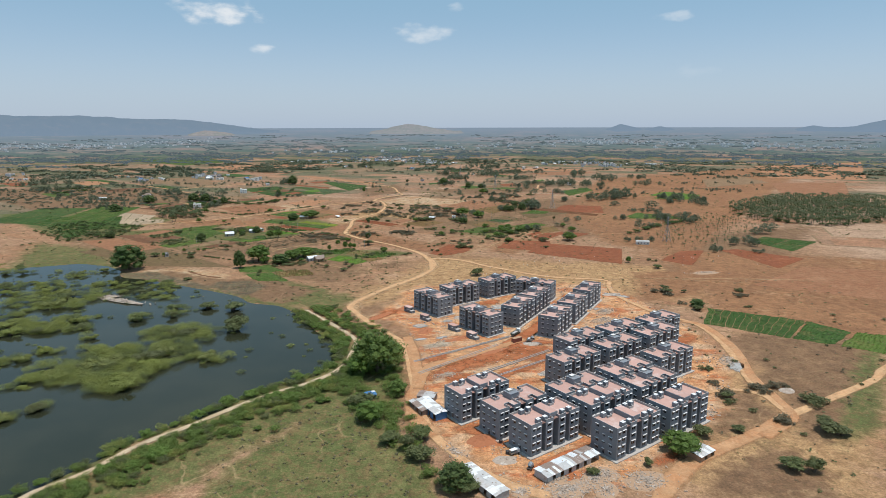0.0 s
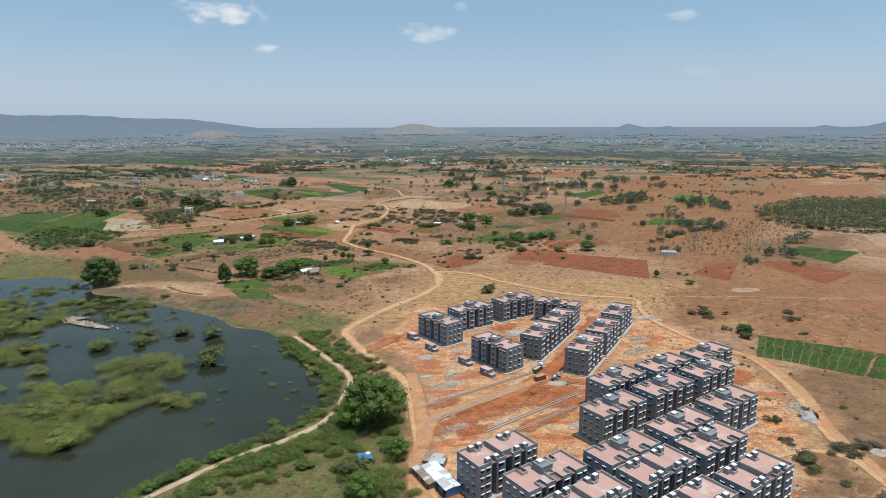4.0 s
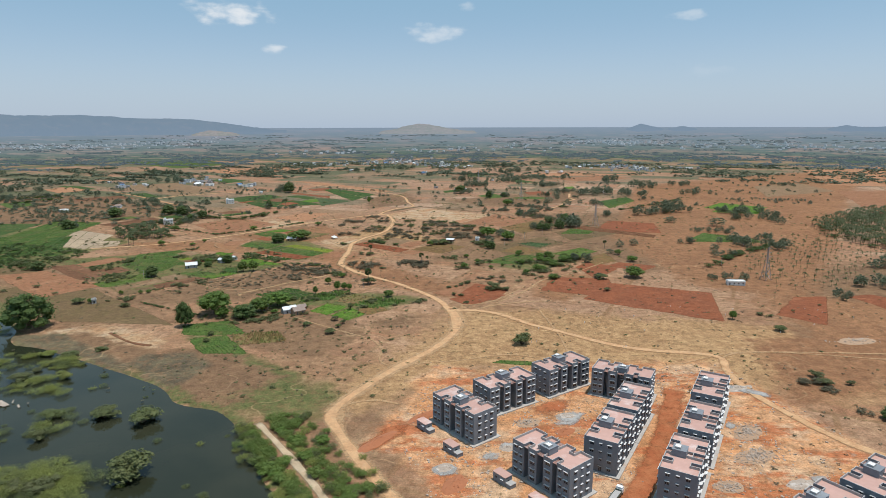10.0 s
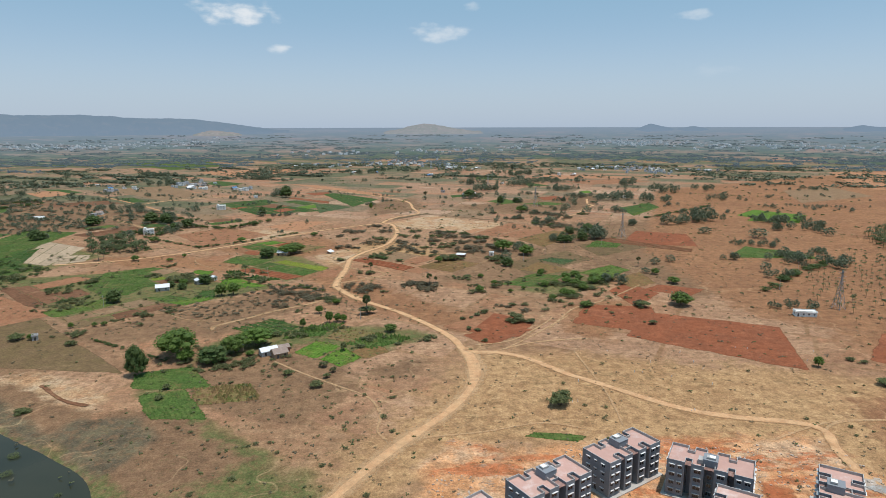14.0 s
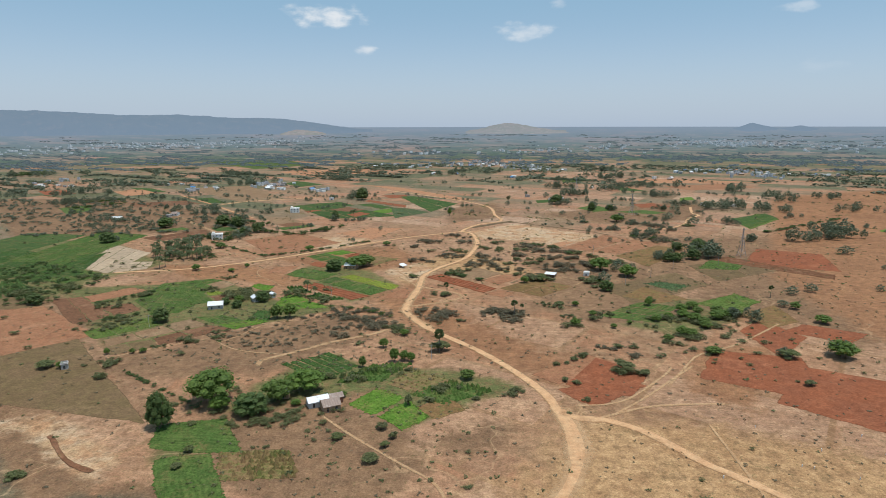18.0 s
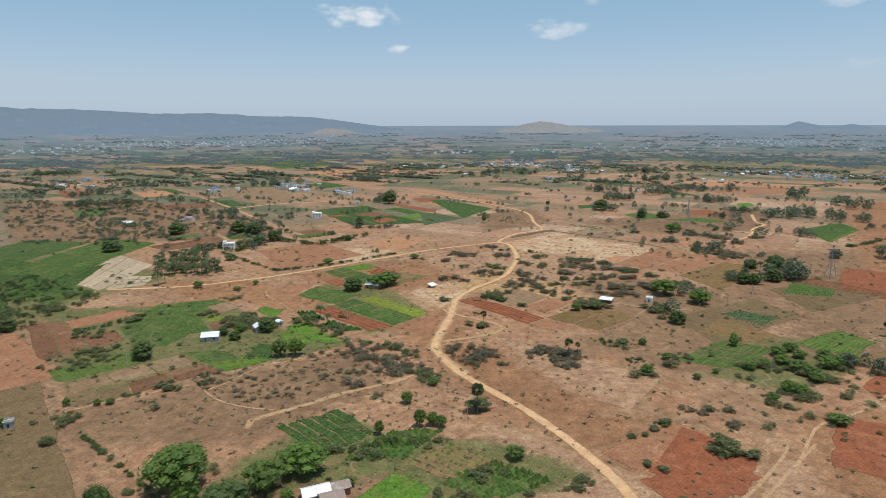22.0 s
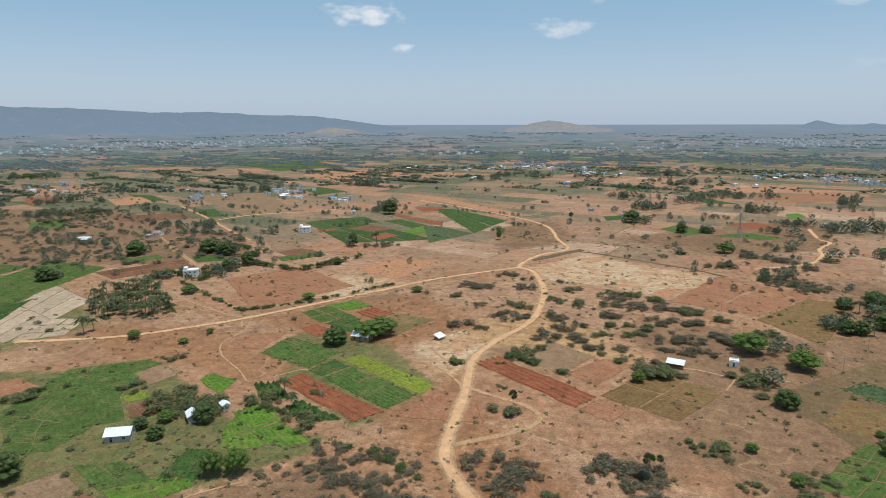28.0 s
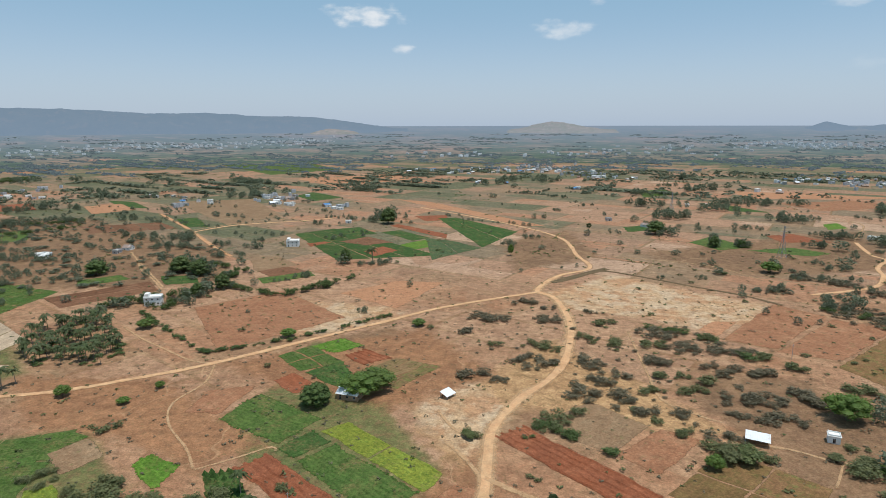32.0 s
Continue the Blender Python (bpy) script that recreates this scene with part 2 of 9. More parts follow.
def patchwork(n, lush, wide=150, deep=62, turn=0.42):
    """Small fields as the country lays them out: bare, stubble and green plots between bunds."""
    def plots(w, h, bund, off):
        mp = n.t.nodes.new("ShaderNodeMapping")
        mp.inputs["Rotation"].default_value = (0, 0, turn)
        n.t.links.new(n.pos, mp.inputs[0])
        k = n.t.nodes.new("ShaderNodeTexBrick")
        k.offset, k.offset_frequency, k.squash, k.squash_frequency = off, 2, 0.7, 3
        for key, v in (("Color1", (0, 0, 0, 1)), ("Color2", (1, 1, 1, 1)), ("Mortar", (0.5, 0.5, 0.5, 1)), ("Scale", 1.0), ("Mortar Size", bund),
                       ("Mortar Smooth", 0.4), ("Bias", 0.0), ("Brick Width", w), ("Row Height", h)):
            k.inputs[key].default_value = v
        n.t.links.new(mp.outputs[0], k.inputs["Vector"])
        return k
    main, inner = plots(wide, deep, 1.6, 0.37), plots(wide / 2.3, deep / 1.8, 0.7, 0.5)
    region = n.math("MULTIPLY", n.math("SUBTRACT", n.noise(420, 3, 0.6), 0.5), 1.0)
    v = n.math("ADD", n.math("ADD", n.math("MULTIPLY", main.outputs[0], 0.75), n.math("MULTIPLY", inner.outputs[0], 0.22)), region)
    v = n.math("ADD", v, n.math("ADD", n.math("MULTIPLY", lush, 0.30), -0.10))
    ramp = n.t.nodes.new("ShaderNodeValToRGB")
    ramp.color_ramp.interpolation = "CONSTANT"
    # plot tones slightly greyed and blued, far haze put into the colour
    tones = ((0.0, (0.37, 0.245, 0.165)), (0.14, (0.31, 0.185, 0.118)), (0.28, (0.31, 0.16, 0.095)), (0.38, (0.26, 0.16, 0.104)), (0.48, (0.21, 0.145, 0.09)),
             (0.58, (0.165, 0.13, 0.085)), (0.70, (0.098, 0.108, 0.066)), (0.86, (0.066, 0.092, 0.052)))
    while len(ramp.color_ramp.elements) < len(tones):
        ramp.color_ramp.elements.new(0.99)
    for e, (p, c) in zip(ramp.color_ramp.elements, tones):
        e.position, e.color = p, (*c, 1)
    n.t.links.new(v, ramp.inputs[0])
    col = n.mix(n.math("MULTIPLY", main.outputs["Fac"], 0.6), ramp.outputs[0], (0.10, 0.095, 0.045))
    col = n.mix(n.math("MULTIPLY", inner.outputs["Fac"], 0.35), col, (0.30, 0.22, 0.13))
    return n.grain(col, 24, 0.2)


def ground_material():
    n = Nodes("dry_ground", 0.95, spec=0.1)
    big, mid, fine = n.noise(90, 5, 0.6), n.noise(14, 6, 0.65), n.noise(1.3, 6, 0.7)
    col = n.mix(n.step(big, 0.36, 0.64), (0.350, 0.178, 0.092), (0.220, 0.101, 0.051))
    col = n.mix(n.math("MULTIPLY", n.step(n.noise(26, 7, 0.7), 0.40, 0.60), 0.65), col, (0.245, 0.120, 0.062))
    col = n.mix(n.math("MULTIPLY", n.step(mid, 0.44, 0.62), 0.75), col, (0.395, 0.232, 0.126))
    far = n.attr("far")
    col = n.mix(n.math("MULTIPLY", n.math("SUBTRACT", 1.0, far), 0.42), col, patchwork(n, -0.55, 74, 44, 0.5))
    col = n.mix(n.math("MULTIPLY", far, 0.9), col, patchwork(n, n.attr("lush")))
    near = n.math("SUBTRACT", 1.0, n.math("MULTIPLY", far, 0.75))
    # old furrow lines, burnt and trampled stains
    furrow = n.noise(1.0, 2, 0.5, (0.02, 0.55, 1), -0.58)
    col = n.mix(n.math("MULTIPLY", n.math("MULTIPLY", n.step(furrow, 0.45, 0.6), near), 0.22), col, (0.223, 0.108, 0.058))
    col = n.mix(n.math("MULTIPLY", n.step(n.noise(30, 7, 0.72), 0.56, 0.68), 0.45), col, (0.182, 0.110, 0.067))
    ragged = n.math("MULTIPLY", n.math("SUBTRACT", n.noise(9, 6, 0.7), 0.5), 1.1)
    for key, a, b in (("tan", (0.39, 0.236, 0.116), (0.325, 0.186, 0.09)), ("green", (0.085, 0.100, 0.034), (0.125, 0.122, 0.046)),
                      ("pale", (0.42, 0.275, 0.155), (0.45, 0.335, 0.22)), ("dark", (0.158, 0.092, 0.053), (0.208, 0.122, 0.068)),
                      ("wet", (0.085, 0.07, 0.046), (0.13, 0.108, 0.064)), ("rust", (0.275, 0.135, 0.067), (0.218, 0.104, 0.053)), ("orange", (0.50, 0.235, 0.105), (0.55, 0.30, 0.155)), ("gravel", (0.394, 0.340, 0.264), (0.339, 0.273, 0.202))):
        zone_tone = n.mix(n.step(n.math("ADD", n.math("MULTIPLY", mid, 0.6), n.math("MULTIPLY", big, 0.4)), 0.42, 0.58), a, b)
        if key == "orange":
            zone_tone = n.mix(n.math("MULTIPLY", n.step(n.noise(22, 7, 0.65), 0.47, 0.60), 0.8), zone_tone, (0.52, 0.35, 0.22))
            zone_tone = n.mix(n.math("MULTIPLY", n.step(n.noise(26, 9, 0.75, (0.5, 1.5, 1), -0.58), 0.50, 0.58), 0.9), zone_tone, (0.40, 0.125, 0.05))
            zone_tone = n.mix(n.math("MULTIPLY", n.step(n.noise(9, 8, 0.8), 0.57, 0.66), 0.7), zone_tone, (0.54, 0.45, 0.36))
            zone_tone = n.grain(zone_tone, 1.6, 0.15)
        if key == "pale":
            zone_tone = n.mix(n.math("MULTIPLY", n.step(n.noise(24, 8, 0.7), 0.47, 0.58), 0.8), zone_tone, (0.37, 0.195, 0.10))
        if key == "tan":
            zone_tone = n.mix(n.math("MULTIPLY", n.step(n.noise(5, 8, 0.8), 0.50, 0.62), 0.6), zone_tone, (0.385, 0.25, 0.128))
            zone_tone = n.mix(n.math("MULTIPLY", n.step(n.noise(18, 8, 0.8), 0.53, 0.66), 0.6), zone_tone, (0.155, 0.115, 0.052))
        col = n.mix(n.step(n.math("ADD", n.attr(key), ragged), 0.35, 0.75), col, zone_tone)
    col = n.mix(n.math("MULTIPLY", n.math("MULTIPLY", n.step(fine, 0.48, 0.78), near), 0.3), col, (0.455, 0.288, 0.168))
    col = n.mix(n.math("MULTIPLY", n.math("MULTIPLY", n.step(n.noise(4.5, 7, 0.78), 0.47, 0.60), near), 0.5), col, (0.195, 0.106, 0.057))
    # cattle paths
    bent = n.t.nodes.new("ShaderNodeMixRGB")
    bent.blend_type = "ADD"
    bent.inputs[0].default_value = 1.0
    sway = n.t.nodes.new("ShaderNodeTexNoise")
    sway.inputs["Scale"].default_value = 0.03
    n.t.links.new(n.pos, sway.inputs["Vector"])
    gain = n.t.nodes.new("ShaderNodeVectorMath")
    gain.operation = "SCALE"
    gain.inputs[3].default_value = 60
    n.t.links.new(sway.outputs["Color"], gain.inputs[0])
    n.t.links.new(n.pos, bent.inputs[1]), n.t.links.new(gain.outputs[0], bent.inputs[2])
    net = n.t.nodes.new("ShaderNodeTexVoronoi")
    net.feature = "DISTANCE_TO_EDGE"
    net.inputs["Scale"].default_value = 1 / 52
    n.t.links.new(bent.outputs[0], net.inputs["Vector"])
    path = n.math("MULTIPLY", n.step(net.outputs[0], 0.014, 0.004), n.step(n.noise(70, 3), 0.45, 0.58))
    col = n.mix(n.math("MULTIPLY", path, 0.26), col, (0.505, 0.329, 0.182))
    # dry tufts and dung-dark specks
    tuft = n.math("MULTIPLY", n.step(n.noise(2.2, 5, 0.75), 0.56, 0.64), n.step(n.noise(40, 3), 0.3, 0.6))
    col = n.mix(n.math("MULTIPLY", tuft, 0.75), col, (0.125, 0.098, 0.043))
    col = n.mix(n.math("MULTIPLY", n.step(n.noise(0.7, 4, 0.8), 0.5, 0.72), 0.45), col, (0.137, 0.090, 0.055))
    col = n.grain(n.grain(col, 0.9, 0.3), 5.0, 0.3, 8)
    MAT["ground"] = n.finish(col, fine, 0.8, 0.4)


ground_material()


def track(name, a, b, c, rag=5.0, amount=1.0, cover=1.0):
    """A worn earth surface that thins out at its edges."""
    n = Nodes(name, 0.95, spec=0.1)
    col = n.mix(n.step(n.noise(7, 6, 0.65), 0.35, 0.65), a, b)
    col = n.mix(n.math("MULTIPLY", n.step(n.noise(0.9, 4), 0.5, 0.75), 0.5), col, c)
    n.finish(n.grain(n.grain(col, 0.8, 0.16), 9, 0.12), n.noise(0.8, 5), 0.4, 0.15)
    edge = n.math("ADD", n.attr("edge"), n.math("MULTIPLY", n.math("SUBTRACT", n.noise(rag, 7, 0.78), 0.5), amount))
    clear = n.t.nodes.new("ShaderNodeBsdfTransparent")
    mx = n.t.nodes.new("ShaderNodeMixShader")
    n.t.links.new(n.math("MULTIPLY", n.step(edge, 0.0, 0.95), cover), mx.inputs[0])
    n.t.links.new(clear.outputs[0], mx.inputs[1]), n.t.links.new(n.b.outputs[0], mx.inputs[2])
    n.t.links.new(mx.outputs[0], n.out.inputs[0])
    MAT[name] = n.m


track("sand", (0.53, 0.325, 0.175), (0.48, 0.27, 0.14), (0.57, 0.385, 0.235), 4.0, 1.3)
track("worn_sand", (0.52, 0.335, 0.185), (0.47, 0.285, 0.15), (0.56, 0.39, 0.24), 3.0, 2.2, 0.65)
track("bund_sand", (0.46, 0.36, 0.245), (0.41, 0.30, 0.19), (0.52, 0.42, 0.31))
track("orange_road", (0.45, 0.255, 0.135), (0.42, 0.205, 0.10), (0.47, 0.31, 0.19))
track("red_fill", (0.336, 0.107, 0.046), (0.368, 0.142, 0.064), (0.288, 0.086, 0.041), 9.0, 2.6)
track("grey_fill", (0.320, 0.310, 0.294), (0.368, 0.353, 0.331), (0.264, 0.241, 0.221), 6.0, 2.8)


def plain(name, col, var=0.25, size=1.5, rough=0.7, metal=0.0, spec=0.4, pieces=0.0, stain=None):
    n = Nodes(name, rough, metal, spec)
    dark = tuple(v * (1 - var) for v in col)
    c = n.mix(n.noise(size, 5, 0.65), dark, tuple(min(1, v * (1 + 0.5 * var)) for v in col))
    c = n.mix(n.math("MULTIPLY", n.noise(size * 0.12, 3), 0.35), c, dark)
    if stain:
        c = n.mix(n.math("MULTIPLY", n.step(n.noise(size * 3, 6, 0.7), 0.5, 0.7), 0.7), c, stain)
    if pieces:
        c = n.mix(n.math("MULTIPLY", n.random(), pieces), c, tuple(v * 0.45 for v in col))
    MAT[name] = n.finish(c, n.noise(size * 0.1, 3), 0.15, 0.02)


plain("cement", (0.225, 0.242, 0.268), 0.22, 3.0, 0.85, pieces=0.15, stain=(0.285, 0.295, 0.31))
plain("cement_light", (0.42, 0.40, 0.385), 0.25, 1.2, 0.85)
plain("apron", (0.46, 0.43, 0.40), 0.3, 2.0, 0.9, stain=(0.42, 0.25, 0.15))
plain("roof_tile", (0.56, 0.34, 0.285), 0.25, 2.6, 0.8, pieces=0.25, stain=(0.64, 0.53, 0.49))
plain("shade_paint", (0.68, 0.68, 0.67), 0.2, 0.8, 0.8, stain=(0.45, 0.44, 0.43))
plain("white_paint", (0.78, 0.78, 0.78), 0.12, 0.6, 0.6)
plain("white_sheet", (0.72, 0.74, 0.76), 0.25, 1.6, 0.45, stain=(0.5, 0.44, 0.38))
plain("rust_sheet", (0.30, 0.22, 0.18), 0.45, 1.0, 0.7, stain=(0.55, 0.52, 0.5))
plain("grey_sheet", (0.52, 0.51, 0.50), 0.35, 1.3, 0.6, stain=(0.34, 0.25, 0.2))
plain("blue_sheet", (0.06, 0.20, 0.42), 0.3, 0.8, 0.5)
plain("brick_wall", (0.36, 0.17, 0.11), 0.4, 0.5, 0.9)
plain("mud_wall", (0.42, 0.27, 0.17), 0.3, 1.0, 0.95)
plain("house_white", (0.84, 0.83, 0.80), 0.1, 2.0, 0.8, stain=(0.66, 0.62, 0.58), pieces=0.25)
plain("window_dark", (0.025, 0.028, 0.032), 0.3, 0.4, 0.25, spec=0.6)
plain("frame_grey", (0.30, 0.30, 0.31), 0.2, 0.3, 0.6)
plain("bark", (0.16, 0.115, 0.08), 0.4, 0.4, 0.95)
plain("palm_bark", (0.22, 0.185, 0.15), 0.35, 0.25, 0.95)
plain("steel", (0.35, 0.36, 0.37), 0.2, 0.5, 0.5, 0.7)
plain("rubble", (0.45, 0.36, 0.29), 0.5, 0.9, 0.95, stain=(0.6, 0.54, 0.49))
plain("red_heap", (0.40, 0.15, 0.07), 0.3, 1.0, 0.95)
plain("rubber", (0.03, 0.03, 0.03), 0.3, 0.2, 0.85)
plain("truck_green", (0.09, 0.13, 0.11), 0.25, 0.6, 0.5)
plain("container_red", (0.28, 0.10, 0.07), 0.3, 0.7, 0.6, stain=(0.20, 0.08, 0.05))
plain("pipe_black", (0.05, 0.05, 0.055), 0.3, 0.5, 0.6)


def foliage(name, a, b, c):
    n = Nodes(name, 0.6, spec=0.25)
    col = n.mix(n.island(), a, b)
    col = n.mix(n.math("MULTIPLY", n.random(), 0.55), col, c)
    col = n.mix(n.math("MULTIPLY", n.noise(1.8, 3), 0.35), col, tuple(v * 0.6 for v in a))
    n.finish(col)
    thin = n.t.nodes.new("ShaderNodeBsdfTranslucent")
    n.t.links.new(col, thin.inputs[0])
    mx = n.t.nodes.new("ShaderNodeMixShader")
    mx.inputs[0].default_value = 0.35
    n.t.links.new(n.b.outputs[0], mx.inputs[1]), n.t.links.new(thin.outputs[0], mx.inputs[2])
    n.t.links.new(mx.outputs[0], n.out.inputs[0])
    MAT[name] = n.m


foliage("leaf_green", (0.092, 0.164, 0.032), (0.169, 0.258, 0.049), (0.126, 0.156, 0.049))
foliage("leaf_dense", (0.072, 0.122, 0.036), (0.128, 0.182, 0.050), (0.098, 0.118, 0.048))
foliage("leaf_scrub", (0.112, 0.145, 0.052), (0.19, 0.21, 0.078), (0.155, 0.14, 0.078))
foliage("leaf_thorn", (0.145, 0.125, 0.078), (0.215, 0.185, 0.118), (0.135, 0.14, 0.07))
foliage("leaf_marsh", (0.205, 0.24, 0.055), (0.31, 0.335, 0.09), (0.21, 0.205, 0.095))
foliage("leaf_bund", (0.115, 0.195, 0.04), (0.205, 0.29, 0.065), (0.16, 0.19, 0.055))
# paler and greyer than nearer leaves: distance haze put into the leaf colour
foliage("leaf_far_hazed", (0.118, 0.148, 0.092), (0.178, 0.202, 0.124), (0.145, 0.15, 0.11))
foliage("leaf_palm", (0.080, 0.115, 0.046), (0.132, 0.165, 0.062), (0.105, 0.114, 0.056))


def water_material():
    n = Nodes("pond_water", 0.07, spec=0.2)
    col = n.mix(n.step(n.noise(60, 4), 0.35, 0.65), (0.021, 0.024, 0.014), (0.033, 0.034, 0.02))
    MAT["water"] = n.finish(col, n.noise(1.4, 3), 0.06, 0.05)


water_material()


# ---- mesh helpers ----
def mesh_object(name, verts, faces, mats, parent=None, label="", smooth=False, slots=None):
    me = bpy.data.meshes.new(name)
    me.from_pydata([tuple(v) for v in verts], [], faces)
    for m in mats if isinstance(mats, (list, tuple)) else [mats]:
        me.materials.append(MAT[m])
    if slots:
        me.polygons.foreach_set("material_index", slots)
    if smooth:
        me.polygons.foreach_set("use_smooth", [True] * len(me.polygons))
    ob = new(name, me)
    if parent:
        ob.parent = parent
    if label:
        ob["label"] = label
    return ob


class Mesh:
    """Gathers simple solids into one mesh."""

    def __init__(self):
        self.v, self.f = [], []

    def box(self, x0, x1, y0, y1, z0, z1, m=None):
        k = len(self.v)
        pts = [(x, y, z) for z in (z0, z1) for x, y in ((x0, y0), (x1, y0), (x1, y1), (x0, y1))]
        self.v += [m @ Vector(p) for p in pts] if m else pts
        self.f += [(k + a, k + b, k + c, k + d) for a, b, c, d in ((3, 2, 1, 0), (4, 5, 6, 7), (0, 1, 5, 4), (1, 2, 6, 5), (2, 3, 7, 6), (3, 0, 4, 7))]
        return self

    def quad(self, a, b, c, d):
        k = len(self.v)
        self.v += [a, b, c, d]
        self.f.append((k, k + 1, k + 2, k + 3))
        return self

    def tube(self, pts, radii, sides=6):
        k = len(self.v)
        for i, (p, r) in enumerate(zip(pts, radii)):
            p = Vector(p)
            way = (Vector(pts[min(i + 1, len(pts) - 1)]) - Vector(pts[max(i - 1, 0)])).normalized()
            a = way.orthogonal().normalized()
            b = way.cross(a)
            for s in range(sides):
                g = 2 * math.pi * s / sides
                self.v.append(p + r * (math.cos(g) * a + math.sin(g) * b))
        for i in range(len(pts) - 1):
            for s in range(sides):
                q = k + i * sides
                self.f.append((q + s, q + (s + 1) % sides, q + sides + (s + 1) % sides, q + sides + s))
        self.f.append(tuple(k + (len(pts) - 1) * sides + s for s in range(sides)))
        return self

    def make(self, name, mat, parent=None, label="", smooth=False):
        return mesh_object(name, self.v, self.f, mat, parent, label, smooth)


def empty(name, m=None):
    ob = new(name)
    ob.empty_display_size = 0.5
    if m is not None:
        ob.matrix_basis = m
    return ob


def inside_distance(poly, x, y):
    """Signed distance to a polygon, positive inside; x and y are arrays."""
    p = np.array(poly, float)
    q = np.roll(p, -1, axis=0)
    best, odd = np.full(x.shape, 1e9), np.zeros(x.shape, bool)
    for (ax, ay), (bx, by) in zip(p, q):
        ex, ey = bx - ax, by - ay
        t = np.clip(((x - ax) * ex + (y - ay) * ey) / (ex * ex + ey * ey + 1e-9), 0, 1)
        best = np.minimum(best, np.hypot(x - ax - t * ex, y - ay - t * ey))
        if ay != by:
            odd ^= ((ay > y) != (by > y)) & (x < ex * (y - ay) / ey + ax)
    return np.where(odd, best, -best)


def rise(x, y):
    """The plain lifts gently towards the far hills."""
    d = np.hypot(np.asarray(x) + 30, np.asarray(y) - 250)
    return 92 * np.clip((d - 2100) / 2300, 0, 1.05) ** 2


# ---- ground ----
ZONES = []


def zone(key, soft, *corners):
    ZONES.append((key, soft, corners))


zone("orange", 14, (-4, 290), (-24, 343), (-14, 397), (35, 419), (139, 423), (153, 374), (164, 301), (158, 249), (132, 205), (98, 169), (72, 151), (44, 142), (22, 153), (5, 177), (-7, 212))
zone("orange", 10, (-37, 342), (-25, 372), (-5, 407), (34, 406), (19, 333), (-9, 324))
zone("orange", 10, (-20, 403), (-4, 421), (15, 416), (8, 386), (-13, 375))
zone("tan", 30, (-76, 366), (-29, 444), (13, 519), (66, 518), (178, 480), (198, 439), (140, 361), (104, 391), (20, 411))
zone("tan", 30, (150, 500), (225, 470), (215, 380), (185, 365), (146, 389), (76, 486))
zone("rust", 30, (225, 560), (480, 470), (430, 320), (290, 270), (215, 300), (190, 345), (205, 400), (215, 470))
zone("rust", 22, (-130, 690), (-95, 735), (-70, 690), (-20, 620), (40, 560), (10, 540), (-60, 600))
zone("tan", 30, (147, 257), (242, 253), (147, 131), (98, 134), (82, 150))
zone("tan", 12, (-122, 750), (-110, 787), (-67, 871), (12, 766), (-25, 766), (-79, 777), (-88, 755), (-90, 712))
zone("tan", 20, (-57, 373), (7, 484), (38, 440), (-40, 367))
zone("green", 12, (-82, 142), (-74, 173), (-50, 211), (-28, 205), (-10, 174), (4, 138))
zone("green", 18, (-147, 411), (-106, 427), (-49, 393), (-51, 367), (-69, 356), (-105, 375))
zone("green", 25, (-368, 488), (-418, 620), (-318, 583), (-264, 482), (-306, 464))
zone("green", 12, (-99, 240), (-60, 267), (-39, 301), (-12, 265), (-14, 174), (-49, 203), (-74, 173), (-84, 155), (-132, 128), (-136, 150), (-114, 178))
zone("pale", 12, (-216, 469), (-206, 491), (-163, 467), (-161, 447), (-182, 447))
zone("pale", 14, (-59, 973), (-19, 1037), (34, 992), (87, 958), (61, 929), (30, 893), (-9, 920))
zone("pale", 14, (-269, 862), (-259, 925), (-173, 915), (-160, 894), (-209, 847))
zone("pale", 12, (-215, 474), (-206, 488), (-178, 475), (-163, 453), (-180, 444))
zone("dark", 20, (-206, 599), (-171, 622), (-135, 648), (-109, 641), (-127, 599), (-153, 572), (-193, 573))
zone("dark", 12, (-214, 530), (-240, 556), (-215, 572), (-190, 590), (-154, 570), (-152, 561), (-153, 539))
zone("dark", 16, (-179, 597), (-153, 629), (-138, 641), (-118, 623), (-113, 608), (-141, 580), (-159, 575))
zone("dark", 10, (-185, 441), (-159, 444), (-125, 446), (-101, 409), (-97, 376), (-116, 388), (-144, 405))
zone("dark", 15, (-161, 447), (-121, 446), (-80, 409), (-96, 381), (-154, 428))
zone("dark", 12, (-52, 486), (-29, 510), (-11, 504), (-31, 479))
zone("dark", 34, (-399, 636), (-346, 668), (-234, 563), (-174, 503), (-172, 494), (-242, 483))
zone("dark", 18, (-220, 557), (-142, 541), (-97, 608), (-149, 620), (-200, 593))
zone("dark", 9, (-236, 472), (-171, 428), (-119, 384), (-94, 372), (-111, 396), (-114, 414), (-161, 447), (-220, 482))
zone("green", 14, (-143, 412), (-106, 424), (-81, 395), (-87, 370), (-105, 377))
zone("dark", 45, (24, 791), (192, 874), (78, 674), (-22, 657))
zone("dark", 14, (-12, 676), (76, 711), (107, 675), (45, 640))
zone("dark", 14, (133, 223), (152, 222), (153, 196), (127, 180), (104, 177))
zone("green", 9, (-369, 685), (-297, 706), (-258, 734), (-198, 678), (-141, 666), (-137, 654), (-171, 622), (-193, 606), (-241, 565))
zone("green", 12, (-382, 620), (-610, 843), (-507, 873), (-444, 866), (-328, 776), (-352, 712), (-344, 644))
zone("green", 7, (-209, 742), (-198, 781), (-203, 841), (-159, 849), (-126, 821), (-138, 766), (-103, 721), (-117, 684), (-132, 674))
